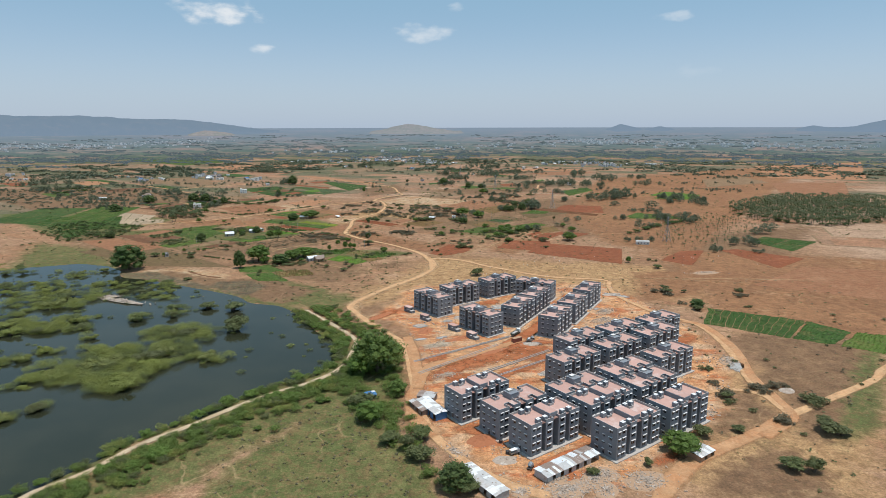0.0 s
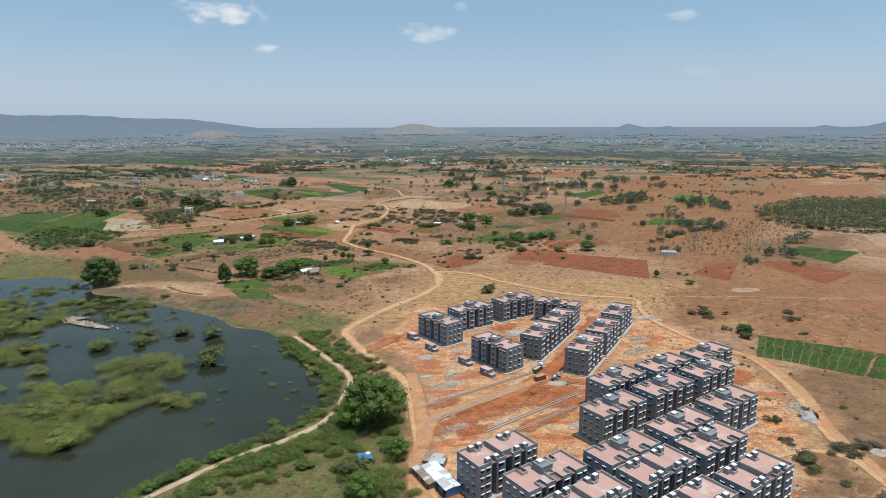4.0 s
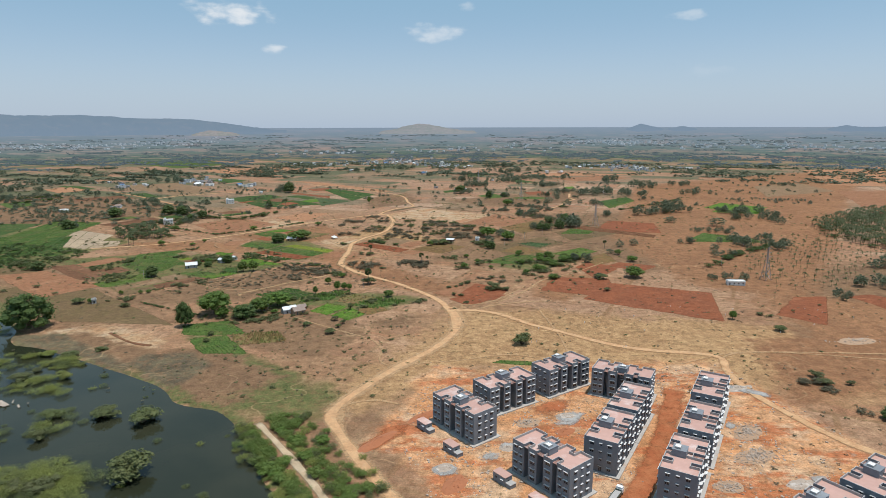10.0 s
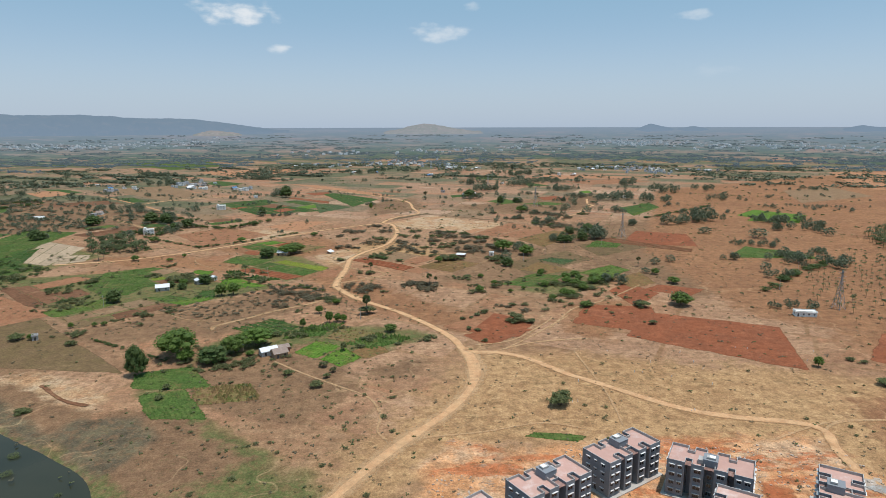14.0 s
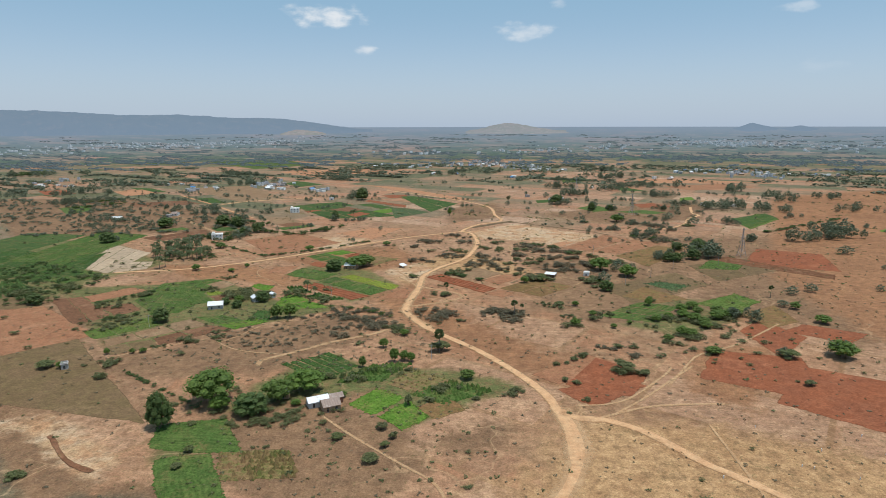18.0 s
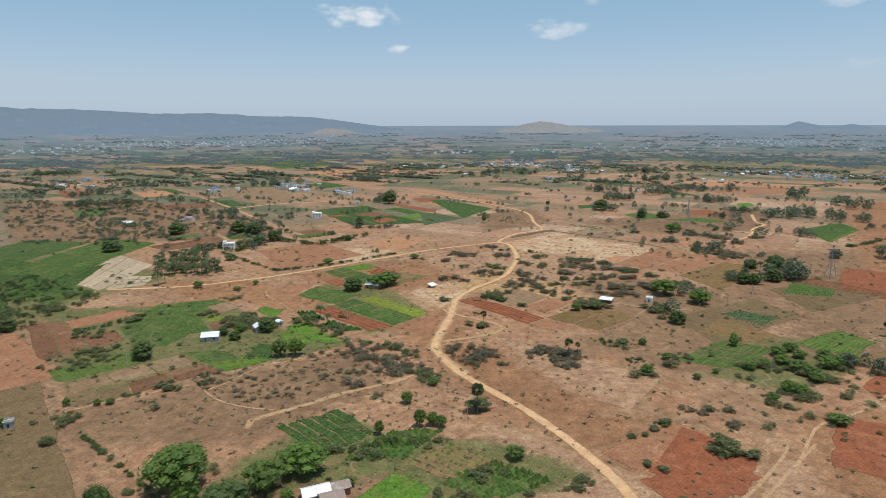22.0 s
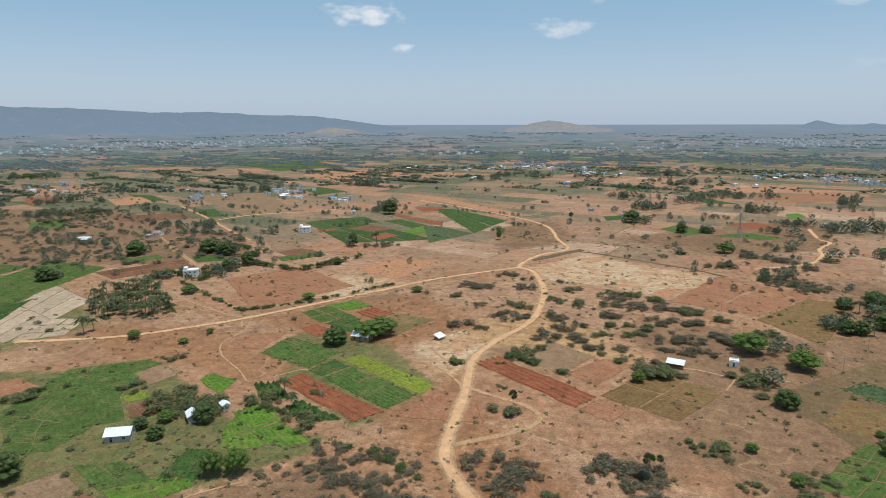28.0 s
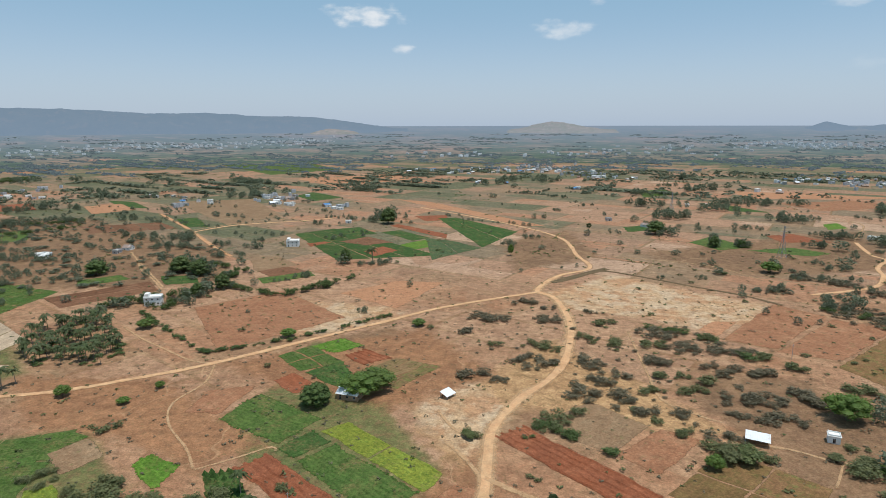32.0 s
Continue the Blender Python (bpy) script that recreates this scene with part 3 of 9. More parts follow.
zone("green", 8, (-140, 535), (-118, 580), (-90, 562), (-45, 562), (-8, 546), (-30, 527), (-51, 507), (-66, 492), (-89, 510), (-112, 507), (-126, 475), (-150, 461), (-164, 490), (-146, 497))
zone("green", 10, (39, 648), (79, 712), (112, 710), (158, 710), (126, 660), (84, 626))
zone("dark", 60, (148, 966), (409, 1004), (196, 645), (102, 675))
zone("dark", 14, (177, 296), (284, 317), (160, 172), (146, 176), (168, 244))
zone("dark", 10, (91, 140), (100, 155), (122, 168), (140, 171), (144, 155), (134, 132))
zone("dark", 10, (126, 192), (139, 208), (148, 202), (136, 185))
zone("green", 12, (198, 255), (261, 277), (187, 182), (157, 170))
zone("dark", 30, (230, 602), (500, 688), (341, 498), (243, 502))
zone("gravel", 5, (-3, 290), (13, 296), (14, 286), (-1, 282))
zone("green", 9, (-148, 427), (-129, 453), (-93, 423), (-69, 391), (-87, 370), (-129, 396))
zone("dark", 10, (-164, 447), (-129, 453), (-114, 414), (-142, 410))
zone("rust", 26, (414, 1359), (1255, 1859), (261, 523), (192, 577), (192, 782))
zone("dark", 18, (172, 755), (328, 808), (274, 643), (163, 613))
zone("rust", 14, (82, 605), (134, 620), (88, 527), (65, 549))
zone("rust", 16, (-240, 801), (-141, 879), (-93, 809), (-135, 767), (-205, 783))
zone("dark", 12, (-209, 806), (-188, 859), (-162, 875), (-132, 837), (-161, 798))
zone("rust", 16, (-333, 769), (-256, 782), (-175, 732), (-192, 705), (-235, 721), (-285, 724))
zone("pale", 10, (-130, 768), (-105, 807), (-82, 776), (-95, 731), (-111, 743))
zone("pale", 9, (-74, 968), (-18, 1024), (70, 968), (62, 913), (-15, 919), (-61, 931))
zone("dark", 26, (6, 1123), (291, 1307), (227, 1085), (90, 1042))
zone("dark", 22, (-121, 1165), (-46, 1252), (-18, 1093), (-100, 1031))
zone("dark", 12, (-2, 825), (62, 836), (50, 781), (13, 767), (-3, 790))
zone("wet", 7, (-170, 428), (-166, 442), (-140, 443), (-123, 426), (-131, 394), (-150, 407))
zone("wet", 6, (-268, 475), (-231, 478), (-168, 428), (-161, 411), (-196, 435), (-236, 451))
zone("green", 7, (-143, 399), (-124, 424), (-90, 393), (-77, 372), (-99, 369), (-125, 384))
zone("pale", 6, (-248, 479), (-214, 498), (-164, 445), (-171, 431), (-221, 462))
zone("rust", 16, (176, 455), (268, 467), (202, 378), (151, 368))
zone("rust", 10, (316, 504), (397, 482), (262, 309), (225, 348))
zone("dark", 8, (156, 240), (191, 247), (172, 218), (146, 214))
zone("dark", 9, (202, 282), (246, 288), (209, 240), (183, 248))
zone("dark", 9, (215, 483), (277, 480), (236, 397), (186, 406))
zone("green", 8, (225, 301), (266, 313), (240, 280), (211, 277))
zone("dark", 18, (-735, 1142), (-575, 1189), (-425, 1053), (-495, 907))
zone("dark", 16, (-919, 1202), (-664, 1241), (-483, 1089), (-405, 1101), (-317, 956), (-391, 931), (-503, 894), (-572, 875))
zone("green", 5, (-79, 145), (-62, 174), (-39, 200), (-18, 204), (0, 154), (3, 138))
zone("green", 8, (-175, 438), (-123, 452), (-75, 413), (-70, 384), (-140, 385))
zone("dark", 12, (-152, 502), (-81, 535), (-44, 469), (-71, 431), (-123, 452))
POND = [(-142, 143), (-130, 165), (-120, 186), (-104, 202), (-88, 222), (-72, 240), (-58, 256), (-46, 273), (-49, 296), (-64, 316), (-78, 342), (-92, 363), (-105, 374), (-126, 385), (-144, 400), (-165, 416), (-198, 437), (-223, 450), (-246, 460), (-268, 486), (-281, 504), (-317, 515), (-360, 500), (-396, 450), (-520, 420), (-520, 60), (-320, 40)]


def build_ground():
    def axis(lo, hi, step, start, end):
        pts = list(np.arange(lo, hi + 0.1, step))
        for sign, stop in ((1, end), (-1, start)):
            gap, p = step, pts[-1] if sign > 0 else pts[0]
            extra = []
            while (p < stop) if sign > 0 else (p > stop):
                gap = min(gap * 1.13, 95)
                p += sign * gap
                extra.append(p)
            pts = pts + extra if sign > 0 else extra[::-1] + pts
        return np.array(pts)

    xs, ys = axis(-430, 330, 3.2, -4300, 4300), axis(90, 980, 3.2, -700, 4600)
    x, y = np.meshgrid(xs, ys)
    z = rise(x, y)
    edge = inside_distance(POND, x, y)
    wob = 5 * np.sin(x / 9.0 + 2 * np.sin(y / 17.0)) + 4 * np.sin(y / 7.0 + x / 23.0)
    z = z - np.clip((edge + 0.3 * wob) / 9 + 0.2, 0, 1) * 2.2
    z += 0.015 * np.sin(x / 13.0 + 1.3 * np.sin(y / 21.0)) * np.clip(-edge / 20, 0, 1)
    me = bpy.data.meshes.new("ground")
    w, h = len(xs), len(ys)
    i = np.arange((h - 1) * w).reshape(h - 1, w)[:, :-1].ravel()
    faces = np.stack([i, i + 1, i + w + 1, i + w], 1)
    me.from_pydata(np.stack([x.ravel(), y.ravel(), z.ravel()], 1).tolist(), [], faces.tolist())
    weights = {k: np.zeros(x.shape) for k in ("tan", "green", "pale", "dark", "wet", "rust", "orange", "gravel")}
    for key, soft, corners in ZONES:
        d = inside_distance(corners, x, y)
        weights[key] = np.maximum(weights[key], np.clip(0.5 + d / (2 * soft), 0, 1))
    weights["green"] = np.maximum(weights["green"], np.clip(0.9 + edge / 9, 0, 0.8) * (edge < 3))
    d = np.hypot(x + 40, y - 250)
    lush = np.clip((d - 950) / 850, 0, 1) + np.clip((-x - 300 + 0.12 * (y - 900)) / 120, 0, 1) * np.clip((y - 560) / 120, 0, 1) * 0.7
    lush = np.clip(lush, 0, 1) - 0.25 * np.clip((d - 700) / 300, 0, 1) * np.clip((x - 40) / 200, 0, 1) * np.clip((1700 - d) / 400, 0, 1)
    lush -= 0.5 * np.clip((1000 - d) / 200, 0, 1) * np.clip((x + 300) / 100, 0, 1)
    weights["lush"] = lush
    weights["far"] = np.clip(np.maximum((y - 930) / 120, np.maximum((np.abs(x + 60) - 420) / 80, 0)), 0, 1)
    for k, v in weights.items():
        me.attributes.new(k, "FLOAT", "POINT").data.foreach_set("value", v.ravel().astype(np.float32))
    me.materials.append(MAT["ground"])
    me.polygons.foreach_set("use_smooth", [True] * len(me.polygons))
    tagged(new("ground", me), "dry brown farmland soil with sparse grass", "ground", kind="structure")


build_ground()
pond = Mesh()
pond.quad((-700, -50, -0.55), (-30, -50, -0.55), (-30, 520, -0.55), (-700, 520, -0.55))
tagged(pond.make("water", "water"), "still dark green-grey pond water", "pond", kind="structure")


# ---- roads and worn ground ----
LAYER = [0.03]


def road(name, mat, width, label, *pts):
    """A worn strip along a smooth curve through the points."""
    LAYER[0] += 0.001
    p = [Vector((*q, 0)) for q in pts]
    line = []
    for i in range(len(p) - 1):
        a, b, c, d = p[max(i - 1, 0)], p[i], p[i + 1], p[min(i + 2, len(p) - 1)]
        n = max(2, int((c - b).length / 4))
        for s in range(n):
            t = s / n
            line.append(0.5 * (2 * b + (c - a) * t + (2 * a - 5 * b + 4 * c - d) * t * t + (3 * b - a - 3 * c + d) * t ** 3))
    line.append(p[-1])
    verts, faces, edge = [], [], []
    across = (-1.0, -0.5, -0.15, 0.15, 0.5, 1.0)
    value = (-0.25, 0.75, 0.85, 0.85, 0.75, -0.25)
    for i, q in enumerate(line):
        way = (line[min(i + 1, len(line) - 1)] - line[max(i - 1, 0)]).normalized()
        side = Vector((-way.y, way.x, 0))
        w = width * 0.72 * (1 + 0.3 * noise.noise(q * 0.05) + 0.22 * noise.noise(q * 0.17))
        tip = 0.3 if i in (0, len(line) - 1) else 1.0
        for a, v in zip(across, value):
            r = q + side * a * w
            lift = 0.03 if abs(a) == 1.0 else LAYER[0] + 0.25
            verts.append((r.x, r.y, lift + float(rise(r.x, r.y))))
            edge.append(v * tip)
    k = len(across)
    for i in range(len(line) - 1):
        faces += [(i * k + j, (i + 1) * k + j, (i + 1) * k + j + 1, i * k + j + 1) for j in range(k - 1)]
    ob = mesh_object(name, verts, faces, mat)
    ob.data.attributes.new("edge", "FLOAT", "POINT").data.foreach_set("value", edge)
    return tagged(ob, label, "road", kind="structure")


def patch(name, mat, label, x, y, rx, ry, turn=0.0, z=0.0):
    """A blotch of other soil with a ragged rim."""
    LAYER[0] += 0.001
    verts, edge, faces = [(x, y, LAYER[0] + 0.06 + z)], [0.9], []
    c, s = math.cos(radians(turn)), math.sin(radians(turn))
    for ring, v in ((0.5, 0.55), (1.0, -0.6)):
        for i in range(24):
            g = 2 * math.pi * i / 24
            r = ring * (1 + 0.22 * noise.noise((x + math.cos(g) * 2, y + math.sin(g) * 2, ring)))
            a, b = rx * r * math.cos(g), ry * r * math.sin(g)
            verts.append((x + a * c - b * s, y + a * s + b * c, LAYER[0] + 0.06 if ring < 1 else 0.03))
            edge.append(v)
    for i in range(24):
        j = (i + 1) % 24
        faces += [(0, 1 + i, 1 + j), (1 + i, 25 + i, 25 + j, 1 + j)]
    ob = mesh_object(name, verts, faces, mat)
    ob.data.attributes.new("edge", "FLOAT", "POINT").data.foreach_set("value", edge)
    return tagged(ob, label, "ground", kind="structure")


road("dirt_track", "worn_sand", 1.9, "faint sandy track over dry grass", (147, 425), (162, 433), (202, 432), (254, 427), (308, 420))
road("dirt_track", "worn_sand", 1.9, "faint track along the red field", (17, 514), (40, 528), (61, 534), (80, 536))
road("dirt_track", "worn_sand", 1.6, "faint track between red fields", (27, 520), (44, 539), (62, 562), (77, 581))
road("dirt_track", "worn_sand", 3.4, "broad worn sandy track across scrubland", (-148, 554), (-150, 562), (-143, 570), (-132, 581), (-119, 595), (-101, 609), (-92, 621), (-88, 634))
road("dirt_track", "worn_sand", 1.4, "narrow path from the farmhouse", (-98, 505), (-81, 490), (-58, 472), (-43, 460), (-36, 443), (-36, 428), (-30, 419))
road("dirt_track", "worn_sand", 1.4, "faint path across dry grass", (-30, 419), (-15, 423), (8, 427), (33, 434), (51, 428))
road("dirt_track", "worn_sand", 1.6, "path at the small ravine", (-55, 366), (-45, 377), (-34, 380), (-21, 375))
road("dirt_track", "worn_sand", 2.5, "pale far road", (-375, 1051), (-465, 1150), (-583, 1260))
road("dirt_track", "worn_sand", 2.5, "pale far road", (-361, 934), (-408, 981), (-451, 1024))
road("dirt_track", "worn_sand", 3.1, "pale road by the far village", (-489, 1165), (-454, 1233), (-379, 1293), (-323, 1317))
road("dirt_track", "worn_sand", 1.6, "pale footpath beside the palm grove", (-328, 846), (-303, 829), (-276, 814), (-255, 803), (-241, 802))
road("dirt_track", "worn_sand", 1.2, "winding footpath through fallow land", (-241, 802), (-233, 779), (-235, 756), (-225, 738), (-206, 721), (-195, 708))
road("dirt_track", "worn_sand", 1.1, "worn path on the field bund", (-195, 708), (-184, 718), (-174, 728), (-171, 725))
road("dirt_track", "worn_sand", 1.6, "pale path through thorn scrub", (-21, 889), (-19, 828), (-17, 797), (-6, 785), (4, 778))
road("dirt_track", "worn_sand", 1.9, "pale track past the field sheds", (-10, 758), (5, 762), (24, 760), (40, 753), (67, 753))
road("dirt_track", "worn_sand", 1.1, "footpath between the sheds", (40, 753), (33, 740), (30, 735))
road("dirt_track", "worn_sand", 2.0, "sandy track joining the dirt road", (-108, 744), (-96, 729), (-90, 718), (-86, 714))
road("dirt_track", "worn_sand", 1.5, "pale path over the bare ground", (-116, 770), (-106, 754), (-97, 748))
road("dirt_track", "worn_sand", 1.9, "pale track across dry land", (-74, 1191), (-51, 1220), (-15, 1240), (17, 1260))
road("dirt_track", "worn_sand", 1.9, "faint track towards the pylon", (-55, 1133), (-7, 1104), (56, 1087), (78, 1070), (101, 1030))
road("dirt_track", "worn_sand", 2.5, "pale far track to the village", (218, 1364), (236, 1397), (281, 1448), (342, 1513))
road("dirt_track", "worn_sand", 2.5, "orange far track", (303, 1386), (308, 1337), (276, 1273), (250, 1225))
road("dirt_track", "worn_sand", 2.5, "pale farm track", (-475, 1049), (-440, 1012), (-420, 988), (-386, 956), (-357, 927))
road("dirt_track", "worn_sand", 1.5, "worn bund path across the crops", (-345, 1042), (-319, 1067), (-296, 1057), (-236, 1021))
road("dirt_track", "worn_sand", 1.3, "branching cattle path over scrubland", (-192, 593), (-182, 583), (-170, 576), (-156, 573), (-143, 573))
road("dirt_track", "worn_sand", 1.0, "faint cattle path over scrubland", (-185, 586), (-179, 597), (-172, 617), (-154, 632))
road("dirt_track", "worn_sand", 1.2, "faint path over dark stubble", (-236, 555), (-222, 568), (-204, 584), (-192, 593))
road("dirt_track", "worn_sand", 1.6, "pale track past the red fields", (57, 552), (68, 571), (76, 585), (85, 597), (111, 616), (150, 657))
road("dirt_track", "worn_sand", 1.5, "faint track along the red field", (11, 527), (33, 534), (58, 565), (65, 578))
road("dirt_track", "worn_sand", 1.2, "faint cattle track beyond the blocks", (122, 418), (154, 432), (180, 433), (221, 424), (260, 413))
road("dirt_track", "worn_sand", 1.2, "faint trampled path over dry grass", (65, 517), (68, 463), (66, 430))
road("dirt_track", "worn_sand", 9.0, "trampled pale ground beside the dirt road", (-52, 366), (-47, 382), (-30, 412), (-6, 446), (6, 473), (9, 499), (4, 524))
road("dirt_track", "worn_sand", 7.0, "trampled pale ground beside the earth road", (-13, 287), (-24, 309), (-34, 326), (-48, 354), (-50, 372))
road("dirt_track", "worn_sand", 7.0, "trampled pale verge of the field road", (-67, 622), (-85, 649), (-90, 667), (-89, 712), (-90, 732), (-90, 758), (-80, 788), (-68, 810))
road("dirt_track", "worn_sand", 8.0, "trampled ground along the scrub road", (-59, 840), (-55, 898), (-64, 954), (-77, 974), (-61, 1021))
road("dirt_road", "sand", 5.0, "pale sandy dirt road", (40, 142), (22, 153), (7, 173), (-3, 198), (-7, 229), (-13, 287), (-24, 309), (-34, 326), (-48, 354), (-52, 366), (-47, 382), (-30, 412), (-6, 446), (6, 473), (9, 499), (4, 524))
road("dirt_road", "sand", 5.0, "pale dirt road through the fields", (7, 477), (7, 501), (3, 522), (-3, 541), (-18, 566), (-38, 592), (-67, 622), (-85, 649), (-90, 667), (-89, 712), (-90, 732), (-90, 758), (-80, 788), (-68, 810), (-59, 840), (-55, 898), (-64, 954), (-77, 974), (-61, 1021), (-34, 1054), (-43, 1106), (-59, 1196), (-130, 1290), (-260, 1409))
road("dirt_track", "worn_sand", 3.0, "curving sandy track", (-90, 721), (-75, 713), (-61, 706), (-54, 697), (-57, 688), (-68, 679), (-88, 667))
road("dirt_road", "sand", 4.5, "straight pale dirt road between fields", (-356, 737), (-302, 755), (-268, 779), (-243, 801), (-207, 842), (-173, 881), (-138, 921), (-74, 971))
road("dirt_road", "sand", 4.5, "pale dirt road past the housing blocks", (4, 520), (12, 515), (22, 515), (35, 508), (45, 497), (55, 484), (65, 475), (94, 448), (114, 438), (139, 432), (147, 425), (142, 408), (141, 384), (147, 358), (155, 337), (170, 313), (167, 273), (156, 228), (155, 196))
road("dirt_road", "orange_road", 7.0, "orange earth road round the housing site", (155, 196), (128, 179), (100, 164), (84, 150), (72, 135))
road("dirt_road", "sand", 4.5, "pale dirt road across dry ground", (155, 196), (187, 213), (218, 230), (236, 245), (276, 267))
road("dirt_track", "sand", 3.5, "track joining the housing site road", (120, 217), (144, 222), (155, 213), (155, 196))
road("bund_path", "bund_sand", 3.2, "sandy path on the pond bund", (-142, 143), (-137, 153), (-126, 164), (-116, 182), (-102, 197), (-84, 218), (-70, 231), (-60, 238), (-46, 255), (-42, 278), (-42, 299), (-58, 326), (-82, 360))
road("dirt_road", "orange_road", 6.0, "broad orange earth road beside the housing site", (161, 324), (172, 314), (171, 274), (160, 236), (158, 211), (154, 194), (132, 178))
road("dirt_road", "orange_road", 8.0, "broad orange earth road along the site edge", (-12, 304), (-8, 272), (-6, 240), (-8, 216), (-6, 199), (3, 185))
road("earth_bund", "soil_scrub", 3.0, "dark earth bund along the quarried plot", (-36, 1037), (-18, 1043), (13, 1024), (43, 1003), (71, 984), (91, 962))
road("earth_bund", "soil_scrub", 7.0, "dark stacked stones and earth beside the road", (-67, 998), (-50, 1018), (-31, 1041), (-19, 1053))
road("dirt_road", "red_fill", 9.0, "red earth road between housing rows", (45, 286), (58, 302), (78, 331), (107, 388))
road("dirt_road", "orange_road", 6.0, "orange earth road across the housing site", (-6, 229), (0, 256), (12, 264), (39, 283), (58, 296))
road("dirt_track", "soil_brown", 2.2, "dark curved ditch in pale soil", (-203, 477), (-196, 471), (-188, 464), (-179, 458), (-167, 454))

road("dirt_track", "sand", 4.5, "pale earth road across dry land", (247, 1216), (232, 1150), (235, 1130), (211, 1094), (199, 1059), (174, 1023), (119, 993))
road("dirt_road", "orange_road", 5.0, "red earth road between far fields", (-608, 1289), (-510, 1194), (-454, 1135), (-406, 1084), (-365, 1045))
road("dirt_track", "sand", 6.0, "pale sandy stream bed between fields", (-482, 1150), (-460, 1206), (-426, 1236), (-390, 1257), (-352, 1290))

# ---- fields ----
def field(a, b, c, d, mat, label, style, cells=(1, 1)):
    """A plot between four corners, split by earth bunds into cells, with its rows."""
    LAYER[0] += 0.001
    rnd = random.Random(int(a[0] * 7 + a[1]))
    z = LAYER[0]
    p = [Vector((*q, 0)) for q in (a, b, c, d)]
    thing = Mesh()
    wide = ((p[1] - p[0]).length + (p[2] - p[3]).length) / 2
    deep = ((p[3] - p[0]).length + (p[2] - p[1]).length) / 2

    def at(u, v, h=0.0):
        q = (p[0] * (1 - u) + p[1] * u) * (1 - v) + (p[3] * (1 - u) + p[2] * u) * v
        rag = 1.1 if 0.001 < min(u, v) and max(u, v) < 0.999 else 1.0
        j = 1.5 * rag
        return Vector((q.x + j * noise.noise(q * 0.11), q.y + j * noise.noise(q * 0.13 + Vector((9, 0, 0))), z + h + float(rise(q.x, q.y))))

    edge, tone, shade, across = [], [], [], []
    cu, cv = cells
    for ci in range(cu):
        for cj in range(cv):
            nu, nv = max(2, int(wide / cu / 8)), max(2, int(deep / cv / 8))
            rim = 0.25 if cu * cv == 1 else min(0.4, 1.2 * min(nu * cu / wide, nv * cv / deep))
            us = [0.0, *[rim / nu + (1 - 2 * rim / nu) * i / nu for i in range(nu + 1)], 1.0]
            vs = [0.0, *[rim / nv + (1 - 2 * rim / nv) * i / nv for i in range(nv + 1)], 1.0]
            nu, nv, base = nu + 2, nv + 2, len(thing.v)
            t, s = (rnd.random(), rnd.random()) if cu * cv > 1 else (0.25, 0.25)
            for i, u in enumerate(us):
                for j, v in enumerate(vs):
                    uu, vv = (ci + u) / cu, (cj + v) / cv
                    rim_here = i in (0, nu) or j in (0, nv)
                    thing.v.append(at(uu, vv, 0.03 - z if rim_here else 0.0))
                    edge.append(0.0 if rim_here else 0.9)
                    tone.append(t), shade.append(s)
                    across.append(uu * wide if wide < deep else vv * deep)
            for i in range(nu):
                for j in range(nv):
                    k = base + i * (nv + 1) + j
                    thing.f.append((k, k + nv + 1, k + nv + 2, k + 1))
    ob = thing.make("field", mat)
    for key, values in (("edge", edge), ("tone", tone), ("shade", shade), ("across", across)):
        ob.data.attributes.new(key, "FLOAT", "POINT").data.foreach_set("value", values)
    tagged(ob, label, "field", kind="structure")
    if not style:
        return
    # rows run along the longer side
    along = (p[2] - p[3]).length + (p[1] - p[0]).length
    cross = (p[3] - p[0]).length + (p[2] - p[1]).length
    turn = along < cross
    span, length = (along, cross) if turn else (cross, along)
    gap = {"low": 2.2, "tall": 2.6, "ridge": 3.2, "dots": 3.0}[style]
    rows = max(3, int(span / 2 / gap))
    steps = max(3, int(length / 2 / (1.7 if style != "dots" else 2.6)))
    if rows * steps > 5000:
        steps = 5000 // rows
    stuff = Mesh()
    blocks, bund_at = rnd.randint(2, 4), rnd.randint(7, 11)
    stature = [rnd.uniform(0.6, 1.25) for _ in range(5)]
    for r in range(rows):
        v = (r + 0.5) / rows
        if style in ("low", "tall") and r % bund_at == bund_at - 1:
            continue
        if style == "ridge":
            prev = None
            for s in range(steps + 1):
                u = s / steps
                h = 0.35 + 0.15 * rnd.random()
                e = 0.2 / rows
                q = [at(u, v + o * e, k) if not turn else at(v + o * e, u, k) for o, k in ((-1, 0.0), (0, h), (1, 0.0))]
                k = len(stuff.v)
                stuff.v += q
                if s:
                    stuff.f += [(k - 3, k, k + 1, k - 2), (k - 2, k + 1, k + 2, k - 1)]
            continue
        for s in range(steps):
            if rnd.random() < (0.12 if style != "dots" else 0.3):
                continue
            u = (s + 0.2 + 0.6 * rnd.random()) / steps
            part_of = int(u * blocks)
            if abs(u * blocks - round(u * blocks)) < 0.012 * blocks or rnd.random() > 1.15 * stature[(part_of + r // bund_at) % 5]:
                continue
            vv = v + (rnd.random() - 0.5) * 0.3 / rows
            fu, fv = ((u, vv) if not turn else (vv, u))
            if (cu > 1 and abs(fu * cu - round(fu * cu)) * wide / cu < 1.5) or (cv > 1 and abs(fv * cv - round(fv * cv)) * deep / cv < 1.5):
                continue
            q = at(fu, fv)
            size = {"low": 0.75, "tall": 1.25, "dots": 0.9}[style] * (0.7 + 0.6 * rnd.random())
            tall = size * {"low": 0.5, "tall": 1.1, "dots": 1.0}[style] * stature[(part_of + r // bund_at) % 5]
            k, g = len(stuff.v), rnd.random() * 3
